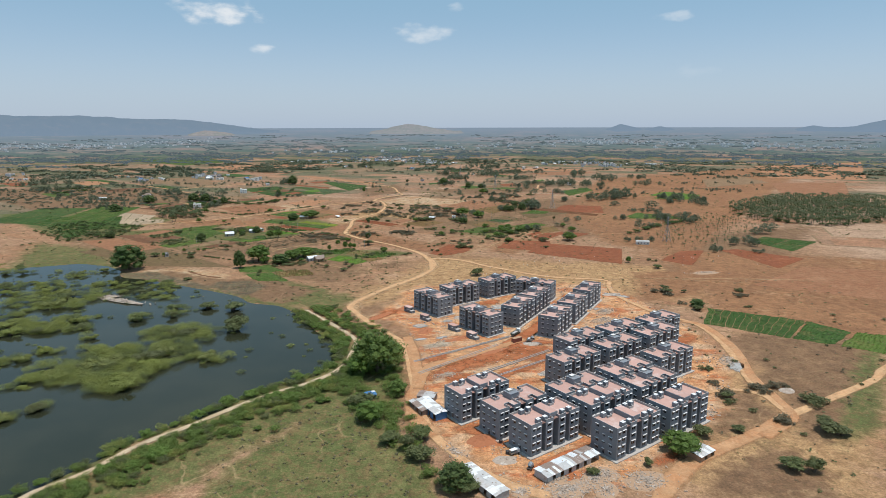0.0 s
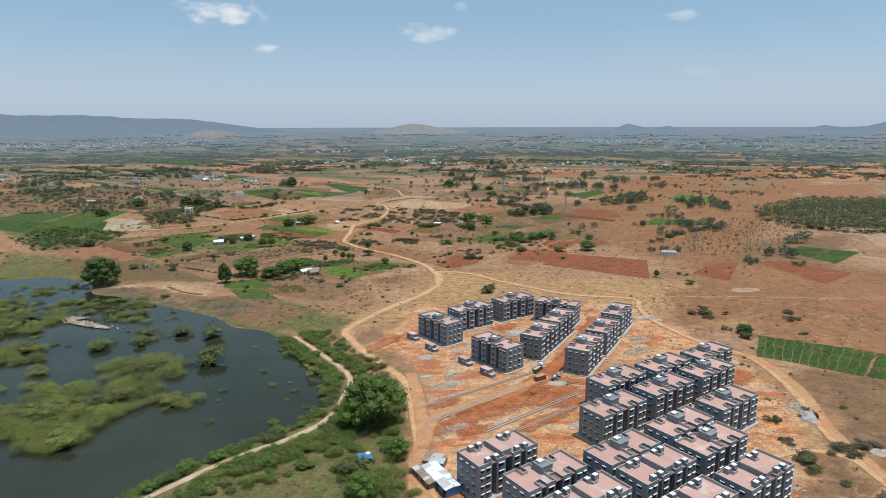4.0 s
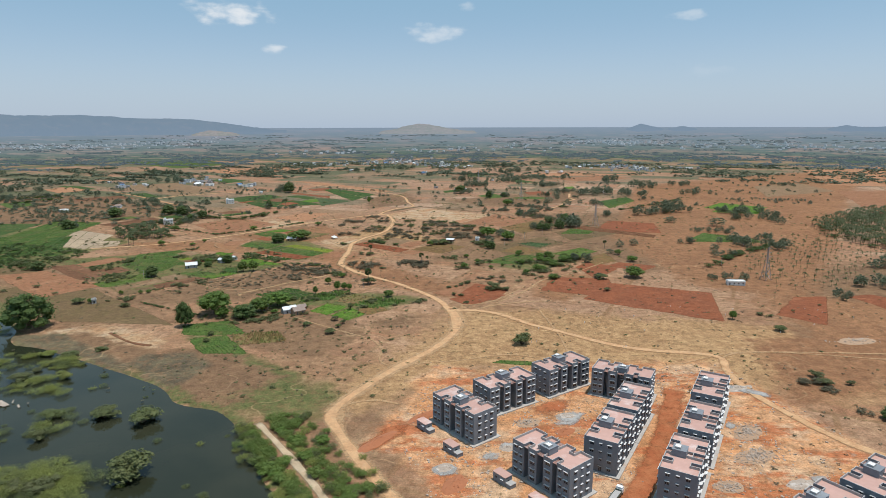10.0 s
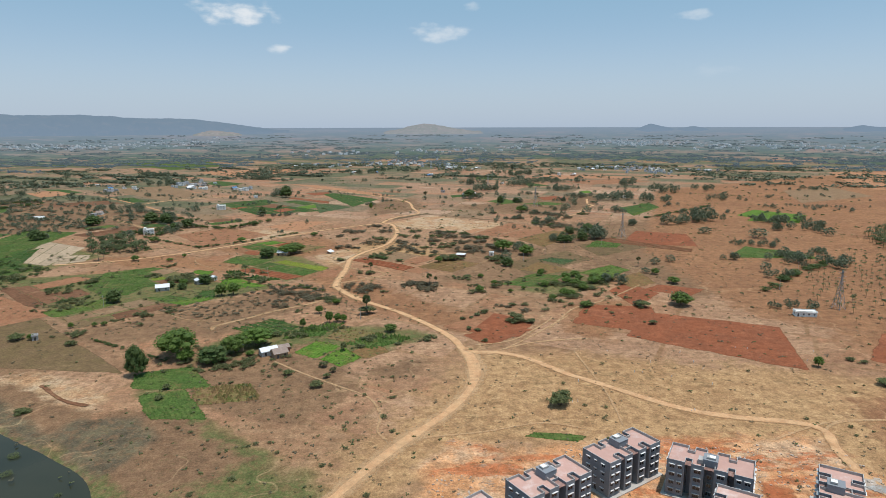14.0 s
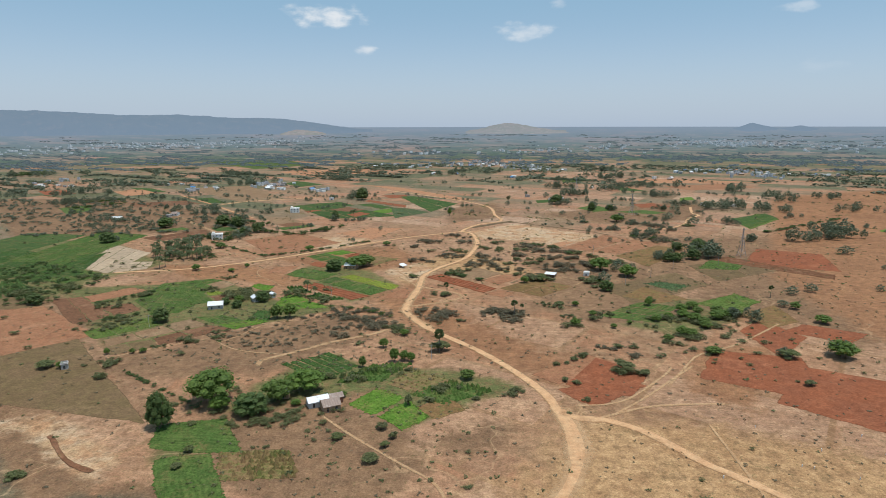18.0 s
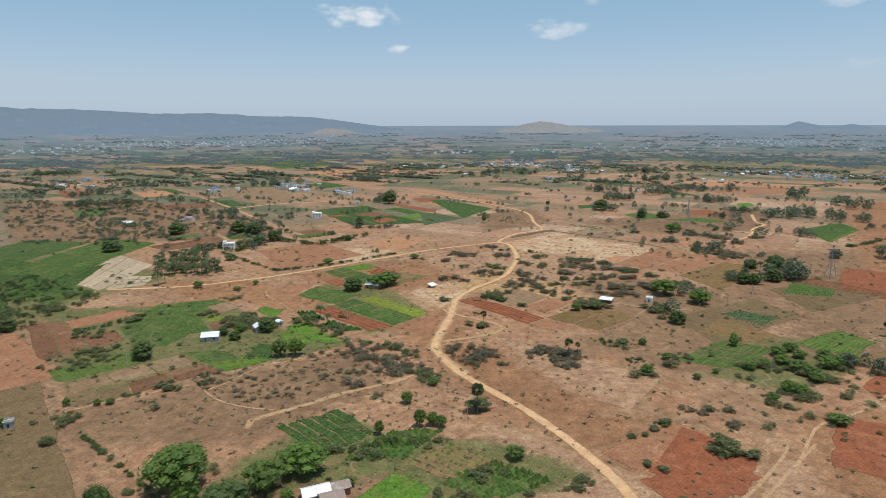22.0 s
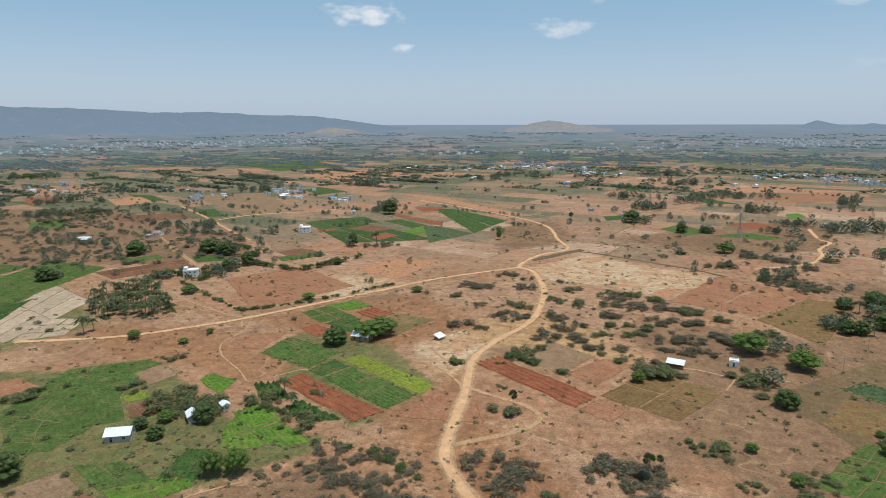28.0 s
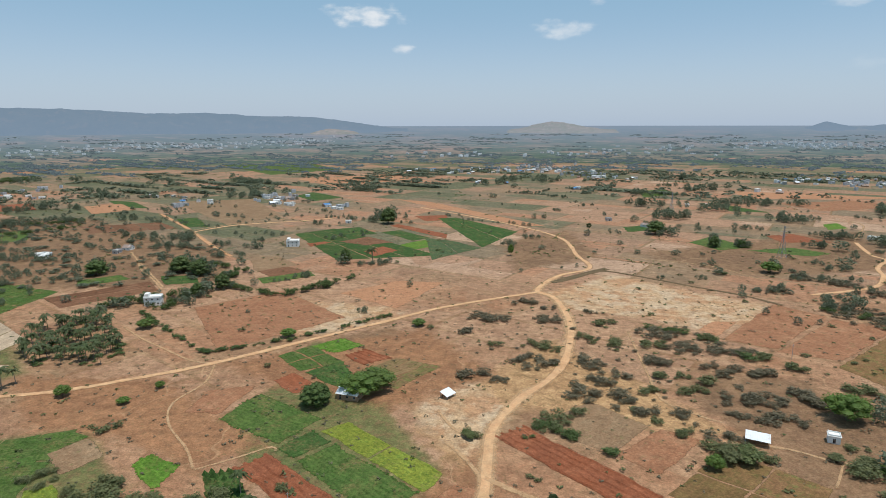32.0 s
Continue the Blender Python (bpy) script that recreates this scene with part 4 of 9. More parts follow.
            for i in range(4):
                w = g + i * math.pi / 2
                stuff.v.append(q + Vector((size * math.cos(w), size * math.sin(w), -0.02)))
            stuff.v.append(q + Vector((0.3 * size * (rnd.random() - 0.5), 0.3 * size * (rnd.random() - 0.5), tall)))
            stuff.f += [(k, k + 1, k + 4), (k + 1, k + 2, k + 4), (k + 2, k + 3, k + 4), (k + 3, k, k + 4)]
    rowob = stuff.make("furrows" if style == "ridge" else "crop_rows", mat + "_rows")
    tagged(rowob, label.replace("field", "rows") + (" ridges" if style == "ridge" else " plants"), "crop" if style != "ridge" else "soil", kind="stuff")


field((-248, 500), (-343, 566), (-317, 625), (-168, 490), "soil_fallow", "olive brown fallow field with worn paths", "", (1, 1))
field((-387, 626), (-444, 679), (-357, 656), (-337, 638), "soil_fallow", "brown fallow land with dry grass", "", (1, 1))
field((51, 735), (119, 789), (135, 749), (68, 689), "soil_fallow", "brown fallow plots with dry weeds", "", (2, 1))
field((136, 817), (207, 857), (208, 804), (146, 761), "soil_fallow", "brown fallow plots beside the palms", "", (2, 1))
field((255, 408), (334, 468), (439, 435), (357, 343), "soil_bare", "wide reddish bare land with dry weeds", "", (1, 1))
field((-396, 750), (-436, 854), (-371, 818), (-359, 734), "soil_cream", "pale cream harvested plot in squares", "", (2, 3))
field((-358, 736), (-368, 779), (-346, 782), (-335, 753), "soil_cream", "pale cream harvested plot", "", (3, 2))
field((-443, 699), (-461, 800), (-438, 854), (-396, 744), "crop_dark", "dark green field beside the coconut grove", "low", (4, 3))
field((39, 661), (73, 697), (97, 687), (70, 650), "crop_green", "dark green vegetable field with bunds", "low", (3, 5))
field((107, 695), (146, 726), (157, 706), (137, 681), "crop_light", "light green plot", "low")
field((84, 749), (99, 756), (122, 747), (104, 724), "crop_teal", "bluish green plot", "low")
field((139, 804), (165, 845), (186, 823), (175, 802), "crop_green", "green plot beside the dark trees", "low")
field((163, 841), (183, 857), (248, 793), (240, 776), "soil_brown", "dark solar-like rows of seedlings", "ridge")
field((395, 972), (458, 1058), (486, 995), (451, 951), "crop_bright", "bright green far plot", "low")
field((264, 1065), (320, 1157), (332, 1107), (262, 1019), "crop_light", "green plot below trees", "low")
field((274, 752), (307, 802), (344, 777), (349, 744), "crop_green", "green plot below trees", "low")
field((186, 828), (225, 901), (278, 879), (260, 804), "soil_red", "red plot", "")
field((174, 318), (193, 351), (242, 321), (212, 289), "crop_dark", "striped green field of young crop", "low", (1, 12))
field((213, 289), (243, 321), (256, 298), (231, 277), "crop_dark", "dark green field of young crop", "low")
field((233, 276), (258, 298), (291, 285), (263, 252), "crop_light", "green grassy strip", "low")
field((-157, 471), (-165, 490), (-138, 500), (-117, 470), "crop_green", "green grassy field with trees", "low")
field((-135, 440), (-152, 465), (-131, 472), (-108, 439), "crop_green", "light green grass below the garden", "low")
field((-120, 453), (-129, 474), (-103, 478), (-92, 459), "crop_mixed", "green banana and vegetable garden", "tall")
field((-509, 750), (-525, 824), (-463, 800), (-432, 710), "crop_dark", "dark green irrigated plot", "low", (3, 2))
field((-430, 720), (-429, 766), (-358, 730), (-369, 696), "crop_green", "green irrigated plot", "low", (2, 2))
field((-401, 643), (-435, 692), (-423, 711), (-368, 669), "crop_dark", "dark green irrigated plot", "low", (2, 2))
field((22, 423), (28, 428), (50, 423), (44, 418), "crop_green", "green grassy strip behind the blocks", "low")
field((-1050, 2237), (-942, 2512), (-637, 2133), (-747, 1929), "crop_green", "broad green far field", "", (3, 2))
field((-1538, 2251), (-1399, 2592), (-978, 2413), (-1156, 2126), "crop_dark", "broad dark green far field", "", (4, 1))
field((119, 640), (140, 664), (156, 632), (126, 595), "soil_red", "reddish plot beside the big red field", "")
field((144, 642), (164, 658), (195, 642), (174, 622), "soil_red", "red field with a green edge", "")
field((131, 677), (164, 699), (164, 661), (138, 644), "soil_olive", "olive brown fallow field", "")
field((60, 709), (83, 741), (110, 706), (82, 693), "soil_olive", "brown fallow strip beside the green plot", "")
field((-347, 656), (-332, 667), (-278, 625), (-293, 604), "soil_brown", "brown ploughed plot beside a dark hedge", "", (2, 1))
field((-303, 642), (-286, 657), (-267, 640), (-277, 626), "soil_brown", "brown ploughed plot between hedges", "", (1, 1))
field((-330, 666), (-312, 695), (-289, 689), (-314, 652), "soil_bare", "reddish ploughed plot above the hedge", "", (1, 1))
field((-372, 624), (-342, 643), (-264, 591), (-294, 551), "soil_bare", "reddish brown fallow field with worn paths", "", (1, 1))
field((-278, 594), (-253, 627), (-236, 612), (-261, 583), "crop_light", "light green fodder field along the hedge", "low", (3, 1))
field((-256, 582), (-225, 626), (-207, 617), (-246, 572), "soil_dry", "pale brown harvested stubble strip", "", (3, 1))
field((-228, 588), (-207, 616), (-190, 611), (-217, 577), "soil_brown", "reddish brown ploughed strip", "", (2, 2))
field((-247, 571), (-228, 587), (-217, 577), (-235, 560), "soil_fallow", "weedy brown fallow strip", "", (2, 1))
field((-286, 660), (-293, 708), (-259, 729), (-237, 656), "crop_green", "green vegetable plots divided by narrow bunds", "low", (3, 3))
field((-286, 660), (-237, 656), (-239, 636), (-254, 630), "crop_green", "green vegetable plots beside the store", "low", (2, 3))
field((-224, 630), (-205, 635), (-188, 626), (-202, 617), "crop_green", "green plot beside the white-roofed store", "low", (2, 1))
field((-202, 617), (-180, 634), (-172, 625), (-187, 608), "crop_bright", "bright green paddy plot", "low", (2, 1))
field((-183, 665), (-183, 689), (-142, 660), (-175, 648), "crop_bright", "bright green paddy field", "low", (2, 2))
field((-188, 626), (-189, 648), (-179, 649), (-171, 626), "crop_dark", "dark green vegetable plot among farm trees", "low", (1, 1))
field((-137.8, 559.2), (-134.7, 562.1), (-107.7, 543.3), (-109.8, 540.2), "crop_dark", "dark green vegetable strip between pale paths", "low", (1, 1))
field((-134.3, 562.5), (-131.2, 565.5), (-105.2, 546.8), (-107.3, 543.7), "crop_dark", "dark green vegetable strip between pale paths", "low", (1, 1))
field((-130.8, 565.9), (-127.7, 568.8), (-102.7, 550.3), (-104.8, 547.2), "crop_dark", "dark green vegetable strip between pale paths", "low", (1, 1))
field((-127.3, 569.2), (-124.2, 572.1), (-100.2, 553.8), (-102.3, 550.7), "crop_dark", "dark green vegetable strip between pale paths", "low", (1, 1))
field((-123.8, 572.5), (-120.7, 575.5), (-97.7, 557.3), (-99.8, 554.2), "crop_dark", "dark green vegetable strip between pale paths", "low", (1, 1))
field((-120.3, 575.9), (-117.2, 578.8), (-95.2, 560.8), (-97.3, 557.7), "crop_dark", "dark green vegetable strip between pale paths", "low", (1, 1))
field((-103, 539), (-89, 565), (-68, 569), (-80, 544), "crop_green", "green weedy ground beside the vegetable field", "tall", (1, 1))
field((-80, 541), (-67, 560), (-46, 549), (-58, 530), "crop_mixed", "reddish field with dotted green plants in rows", "dots", (1, 1))
field((-91, 517), (-81, 537), (-65, 527), (-76, 507), "crop_bright", "bright green field beside the farmhouse", "low", (1, 1))
field((-75, 506), (-65, 526), (-51, 509), (-61, 496), "crop_bright", "bright green field below the farm", "low", (1, 1))
field((-65, 532), (-47, 548), (-25, 539), (-47, 521), "crop_green", "green weedy ground below the dotted field", "tall", (1, 1))
field((-62, 519), (-43, 530), (-36, 518), (-49, 506), "soil_olive", "olive brown weedy plot below the farm", "", (1, 1))
field((3, 543), (32, 567), (49, 552), (19, 525), "soil_red", "rust red ploughed field with soft edges", "", (1, 1))
field((-8, 560), (23, 592), (43, 579), (5, 548), "soil_bare", "reddish brown fallow field above the red one", "", (1, 1))
field((74, 565), (94, 605), (138, 599), (127, 540), "soil_red", "wide reddish ploughed field beyond the dry grass", "", (1, 1))
field((100, 540), (132, 586), (202, 554), (179, 484), "soil_red", "large red-brown ploughed field", "", (1, 1))
field((218, 500), (255, 540), (282, 542), (239, 475), "soil_red", "reddish brown ploughed field", "", (1, 1))
field((295, 542), (315, 545), (356, 499), (308, 460), "soil_red", "reddish ploughed field below the orchard", "", (1, 1))
field((7, 549), (28, 590), (52, 566), (38, 539), "soil_red", "dark red ploughed strip beside the road", "", (1, 1))
field((-182, 711), (-173, 724), (-121, 690), (-132, 679), "soil_red", "red ploughed field with straight furrows", "ridge", (1, 1))
field((-172, 728), (-163, 745), (-152, 735), (-163, 721), "crop_dark", "dark green seedling plot", "low", (1, 1))
field((-162, 719), (-151, 735), (-110, 709), (-121, 692), "crop_green", "green crop in straight rows", "low", (1, 1))
field((-160, 744), (-151, 753), (-104, 721), (-109, 708), "crop_yellow", "yellow-green flowering crop in rows", "low", (1, 2))
field((-208, 745), (-201, 773), (-163, 754), (-172, 730), "crop_green", "green groundnut field in rows", "low", (1, 1))
field((-225, 748), (-228, 771), (-205, 782), (-208, 749), "soil_bare", "reddish bare strip above the groundnut", "", (1, 1))
field((-202, 787), (-196, 798), (-180, 788), (-183, 772), "soil_red", "small red ploughed plot beside a tree", "", (1, 1))
field((-214, 818), (-201, 836), (-174, 816), (-193, 799), "crop_green", "green crop plots beside the shed", "low", (2, 2))
field((-201, 833), (-189, 851), (-170, 841), (-183, 826), "crop_bright", "bright green paddy plot by the path", "low", (1, 1))
field((-191, 799), (-176, 819), (-158, 789), (-167, 784), "crop_dark", "dark green rows beside the shed", "low", (1, 1))
field((-178, 824), (-169, 836), (-150, 826), (-163, 812), "soil_red", "small red ploughed plot", "ridge", (1, 1))
field((-162, 804), (-149, 826), (-122, 819), (-140, 786), "crop_mixed", "green and brown crop rows", "low", (1, 3))
field((-259, 709), (-250, 723), (-233, 712), (-240, 695), "soil_dry", "pale brown ploughed plot", "", (1, 1))
field((-295, 700), (-260, 727), (-250, 723), (-258, 707), "crop_green", "broad green irrigated field", "low", (3, 1))
field((-296, 696), (-258, 707), (-249, 690), (-273, 675), "crop_green", "broad green irrigated field in small plots", "low", (2, 3))
field((-273, 675), (-250, 690), (-227, 663), (-249, 653), "crop_green", "green irrigated plots with bunds", "low", (2, 2))
field((-245, 686), (-238, 692), (-230, 685), (-239, 678), "crop_yellow", "yellow-green young crop plot", "low", (1, 1))
field((-238, 677), (-227, 686), (-212, 675), (-226, 665), "soil_brown", "grey-brown ploughed plot in small beds", "", (5, 1))
field((-221, 708), (-217, 716), (-201, 710), (-201, 692), "crop_bright", "bright green plot beside the grove", "low", (1, 1))
field((-186, 678), (-179, 690), (-158, 675), (-178, 668), "crop_bright", "bright green paddy beside the huts", "low", (1, 1))
field((-191, 705), (-181, 712), (-166, 695), (-178, 690), "crop_dark", "dark green banana plot", "tall", (1, 1))
field((-167, 687), (-162, 695), (-136, 679), (-155, 675), "crop_dark", "dark green banana strip beside the red field", "tall", (1, 1))
field((-309, 890), (-267, 943), (-198, 888), (-248, 816), "soil_bare", "fenced bare plot of pale reddish earth", "", (1, 1))
field((-223, 942), (-189, 984), (-150, 986), (-170, 910), "soil_orange", "orange bare earth beside the dirt road", "", (1, 1))
field((-89, 750), (-78, 763), (-28, 721), (-39, 707), "soil_red", "red ploughed field with long furrows", "ridge", (1, 1))
field((-75, 761), (-49, 791), (-26, 770), (-43, 745), "soil_dry", "pale brown fallow plot", "", (1, 1))
field((-43, 745), (-22, 770), (-6, 762), (-28, 732), "soil_bare", "reddish fallow plot with weeds", "", (1, 1))
field((-28, 721), (-2, 755), (30, 735), (4, 702), "soil_olive", "olive brown weedy field in rows", "", (2, 2))
field((-39, 706), (-28, 719), (-14, 711), (-25, 695), "soil_bare", "reddish ploughed plot below the red field", "", (1, 1))
field((-116, 686), (-100, 717), (-85, 713), (-75, 686), "soil_bare", "bare reddish field beside the road", "", (1, 1))
field((31, 885), (85, 966), (110, 941), (57, 872), "soil_bare", "wide red-brown fallow field", "", (1, 1))
field((55, 868), (111, 936), (141, 920), (85, 860), "soil_bare", "wide red-brown fallow field with green bund", "", (1, 1))
field((20, 900), (34, 919), (52, 922), (30, 889), "soil_orange", "small orange bare plot beside the scrub", "", (1, 1))
field((78, 851), (129, 906), (158, 896), (101, 807), "soil_olive", "olive brown dry field", "", (1, 1))
field((-357, 1170), (-325, 1212), (-171, 1084), (-263, 1048), "crop_dark", "broad dark green crop field", "", (3, 2))
field((-323, 1208), (-297, 1228), (-262, 1186), (-288, 1170), "crop_dark", "dark green crop plot", "", (1, 1))
field((-263, 1196), (-244, 1214), (-197, 1171), (-213, 1150), "crop_dark", "dark green crop plot beyond the red strip", "", (1, 1))
field((-293, 1133), (-269, 1169), (-230, 1138), (-257, 1117), "soil_brown", "dark brown ploughed plot in the crops", "", (1, 1))
field((-224, 1127), (-199, 1165), (-174, 1139), (-200, 1107), "crop_bright", "bright green crop plot", "", (1, 1))
field((-252, 1089), (-238, 1120), (-214, 1100), (-232, 1066), "soil_red", "red ploughed plot in the crops", "", (1, 1))
field((-264, 1242), (-257, 1258), (-184, 1198), (-179, 1168), "soil_red", "long red strip beside the crops", "", (1, 1))
field((-322, 1120), (-306, 1133), (-293, 1128), (-311, 1101), "soil_red", "red ploughed far plot", "", (1, 1))
field((-252, 1325), (-209, 1341), (-197, 1298), (-227, 1283), "soil_red", "red strip between far crops", "", (1, 1))
field((-490, 905), (-478, 926), (-431, 893), (-441, 863), "crop_green", "green plots beyond the palms", "", (4, 1))
field((-431, 893), (-384, 951), (-359, 926), (-399, 874), "soil_brown", "brown ploughed strips beyond the palms", "", (1, 2))
field((-444, 942), (-423, 966), (-403, 954), (-429, 924), "crop_green", "green strip beside the brown plots", "", (1, 1))
field((-387, 967), (-358, 975), (-342, 953), (-366, 940), "crop_dark", "dark green plot under the trees", "", (1, 1))
field((-341, 1035), (-325, 1059), (-288, 1022), (-318, 995), "soil_dry", "pale harvested plot near the farmhouse", "", (1, 1))
field((-316, 996), (-297, 1017), (-269, 1003), (-293, 977), "soil_brown", "brown ploughed plot near the farmhouse", "", (1, 1))
field((-305, 973), (-270, 1006), (-259, 988), (-291, 957), "crop_green", "green edge of the brown plot", "", (1, 1))
field((-669, 1412), (-561, 1470), (-429, 1297), (-464, 1213), "soil_dry", "pale brown bare land with paths", "", (2, 1))
field((-558, 1249), (-537, 1266), (-480, 1199), (-510, 1194), "crop_dark", "dark green far plot beside the road", "", (1, 1))
field((-637, 1173), (-562, 1222), (-511, 1182), (-591, 1133), "soil_brown", "dark brown furrowed far plot", "", (6, 1))
field((-791, 1413), (-732, 1402), (-661, 1339), (-702, 1332), "crop_dark", "dark green far plot with trees", "", (1, 1))
field((-774, 1339), (-739, 1381), (-668, 1321), (-701, 1269), "soil_orange", "pale orange far plot", "", (1, 1))
field((-925, 1333), (-884, 1359), (-816, 1298), (-855, 1269), "soil_red", "red far plot beside the palms", "", (1, 1))
field((-707, 1114), (-680, 1144), (-632, 1091), (-645, 1053), "crop_green", "green far plots", "", (3, 1))
field((-642, 1834), (-471, 1986), (-370, 1874), (-494, 1684), "soil_orange", "broad pale orange bare land", "", (1, 1))
field((-508, 1522), (-499, 1582), (-417, 1514), (-448, 1454), "crop_dark", "dark far crop strip", "", (1, 1))
field((-216, 1311), (-193, 1320), (-105, 1226), (-136, 1126), "crop_dark", "large dark green crop field", "", (2, 1))
field((-325, 1506), (-257, 1476), (-72, 1269), (-105, 1268), "soil_orange", "bright orange bare strip beside the road", "", (1, 1))
field((88, 1687), (143, 1733), (155, 1648), (86, 1591), "crop_green", "green far plot among trees", "", (1, 1))
field((18, 1278), (43, 1294), (49, 1261), (19, 1239), "crop_dark", "dark green plot beside the field shed", "", (1, 1))
field((75, 1188), (106, 1229), (134, 1172), (97, 1150), "crop_green", "green plot with palms", "", (1, 1))
field((262, 1336), (285, 1350), (282, 1310), (252, 1294), "crop_bright", "bright green far plot", "", (1, 1))
field((121, 1154), (171, 1178), (200, 1152), (175, 1134), "crop_green", "green far strip below the pylon", "", (1, 1))
field((167, 1243), (202, 1261), (224, 1212), (170, 1203), "soil_red", "red-brown far plot", "", (1, 1))
field((181, 1544), (204, 1492), (236, 1432), (182, 1439), "crop_dark", "dark green far strip", "", (1, 1))
field((257, 1713), (399, 1685), (522, 1637), (250, 1595), "soil_orange", "wide bare orange land below the far village", "", (1, 1))
field((279, 1540), (411, 1599), (470, 1533), (313, 1459), "soil_bare", "reddish far land", "", (1, 1))
field((1008, 1756), (1461, 1922), (999, 1277), (813, 1348), "soil_orange", "wide orange bare land beyond the plantation", "", (1, 1))
field((752, 1235), (913, 1227), (721, 942), (642, 1010), "soil_bare", "reddish bare land beyond the orchard", "", (1, 1))
field((647, 1332), (776, 1389), (752, 1235), (572, 1147), "soil_dry", "pale stony quarry land", "", (1, 1))
field((405, 1021), (458, 1077), (502, 1016), (435, 955), "crop_bright", "bright green plot among dark trees", "", (1, 1))
field((349, 582), (379, 610), (422, 579), (364, 531), "crop_dark", "dull green plots beside dark trees", "low", (2, 2))
field((266, 1103), (332, 1159), (333, 1116), (264, 1028), "crop_dark", "dark green plot below the groves", "", (1, 1))
field((277, 770), (310, 809), (324, 768), (294, 748), "crop_green", "green plot below dark trees", "", (1, 1))
field((-484, 769), (-502, 925), (-432, 911), (-420, 759), "crop_green", "green irrigated plots beside the pale field", "low", (4, 3))
field((-423, 677), (-420, 759), (-417, 818), (-380, 727), "crop_dark", "dark green irrigated plots beside the pale field", "low", (3, 3))
field((-575, 763), (-580, 908), (-503, 904), (-498, 750), "crop_dark", "dark green plots among distant trees", "", (3, 2))
field((-204, 1170), (-171, 1157), (-136, 1126), (-176, 1062), "crop_teal", "bluish green crop plot below the dark field", "", (2, 1))


# ---- plants ----
def leaf_cloud(rnd, lobes, count, size, flat=0.0):
    """Leaf clumps on the skins of overlapping lobes, with gaps, and a loose dark core."""
    m = Mesh()
    total = sum(r[3] * r[3] for r in lobes)
    for cx, cy, cz, r, squash in lobes:
        n = int(count * r * r / total)
        for _ in range(n):
            while True:
                d = Vector((rnd.gauss(0, 1), rnd.gauss(0, 1), rnd.gauss(0, 1)))
                if d.length > 0.1:
                    break
            d.normalize()
            if d.z < -0.55:
                continue
            rr = r * (0.72 + 0.38 * rnd.random()) * (1 + 0.22 * noise.noise(d * 2.2 + Vector((cx, cy, cz))))
            c = Vector((cx + d.x * rr, cy + d.y * rr, cz + d.z * rr * squash))
            s = size * (0.6 + 0.8 * rnd.random())
            nrm = (d + Vector((rnd.gauss(0, 0.8), rnd.gauss(0, 0.8), rnd.gauss(0, 0.8) + 0.35))).normalized()
            a = nrm.orthogonal().normalized()
            b = nrm.cross(a)
            g = rnd.random() * 6.28
            a, b = a * math.cos(g) + b * math.sin(g), b * math.cos(g) - a * math.sin(g)
            k = len(m.v)
            m.v += [c - a * s, c - b * s * 0.7 + nrm * s * 0.25, c + a * s, c + b * s * 0.7 + nrm * s * 0.2]
            m.f.append((k, k + 1, k + 2, k + 3))
        # core
        k = len(m.v)
        for i in range(3):
            for j in range(7):
                th, ph = (i + 0.6) / 3.4 * math.pi, j / 7 * 6.283
                q = 0.66 * r * (1 + 0.25 * noise.noise(Vector((cx + i, cy + j, cz))))
                m.v.append(Vector((cx + q * math.sin(th) * math.cos(ph), cy + q * math.sin(th) * math.sin(ph), cz + q * math.cos(th) * squash)))
        m.v += [Vector((cx, cy, cz + 0.66 * r * squash)), Vector((cx, cy, cz - 0.6 * r * squash))]
        for j in range(7):
            jj = (j + 1) % 7
            m.f += [(k + 21, k + j, k + jj), (k + 22, k + 14 + jj, k + 14 + j)]
            for i in range(2):
                m.f.append((k + i * 7 + j, k + i * 7 + 7 + j, k + i * 7 + 7 + jj, k + i * 7 + jj))
    return m


def leaf_arrays(seed, lobes, count, size):
    """Loose leaf quads only, for bushes that are joined into one thicket."""
    rnd = random.Random(seed)
    total = sum(r[3] * r[3] for r in lobes)
    out = []
    for cx, cy, cz, r, squash in lobes:
        for _ in range(max(3, int(count * r * r / total))):
            d = Vector((rnd.gauss(0, 1), rnd.gauss(0, 1), rnd.gauss(0.2, 1))).normalized()
            rr = r * (0.35 + 0.75 * rnd.random())
            c = Vector((cx + d.x * rr, cy + d.y * rr, max(0.02, cz + d.z * rr * squash)))
            s = size * (0.6 + 0.8 * rnd.random())
            nrm = (d + Vector((rnd.gauss(0, 1.1), rnd.gauss(0, 1.1), rnd.gauss(0, 1.1) + 0.4))).normalized()
            a = nrm.orthogonal().normalized()
            b = nrm.cross(a)
            g = rnd.random() * 6.28
            a, b = a * math.cos(g) + b * math.sin(g), b * math.cos(g) - a * math.sin(g)
            out += [c - a * s, c - b * s * 0.75 + nrm * s * 0.25, c + a * s, c + b * s * 0.75 + nrm * s * 0.2]
    return np.array([tuple(v) for v in out])


def bush_lobes(seed, n=8):
    rnd = random.Random(seed)
    return [(0.33 * rnd.random() ** 0.5 * math.cos(6.283 * i / n), 0.33 * rnd.random() ** 0.5 * math.sin(6.283 * i / n),
             rnd.uniform(0.3, 0.62), rnd.uniform(0.16, 0.25), rnd.uniform(0.8, 1.1)) for i in range(n)]


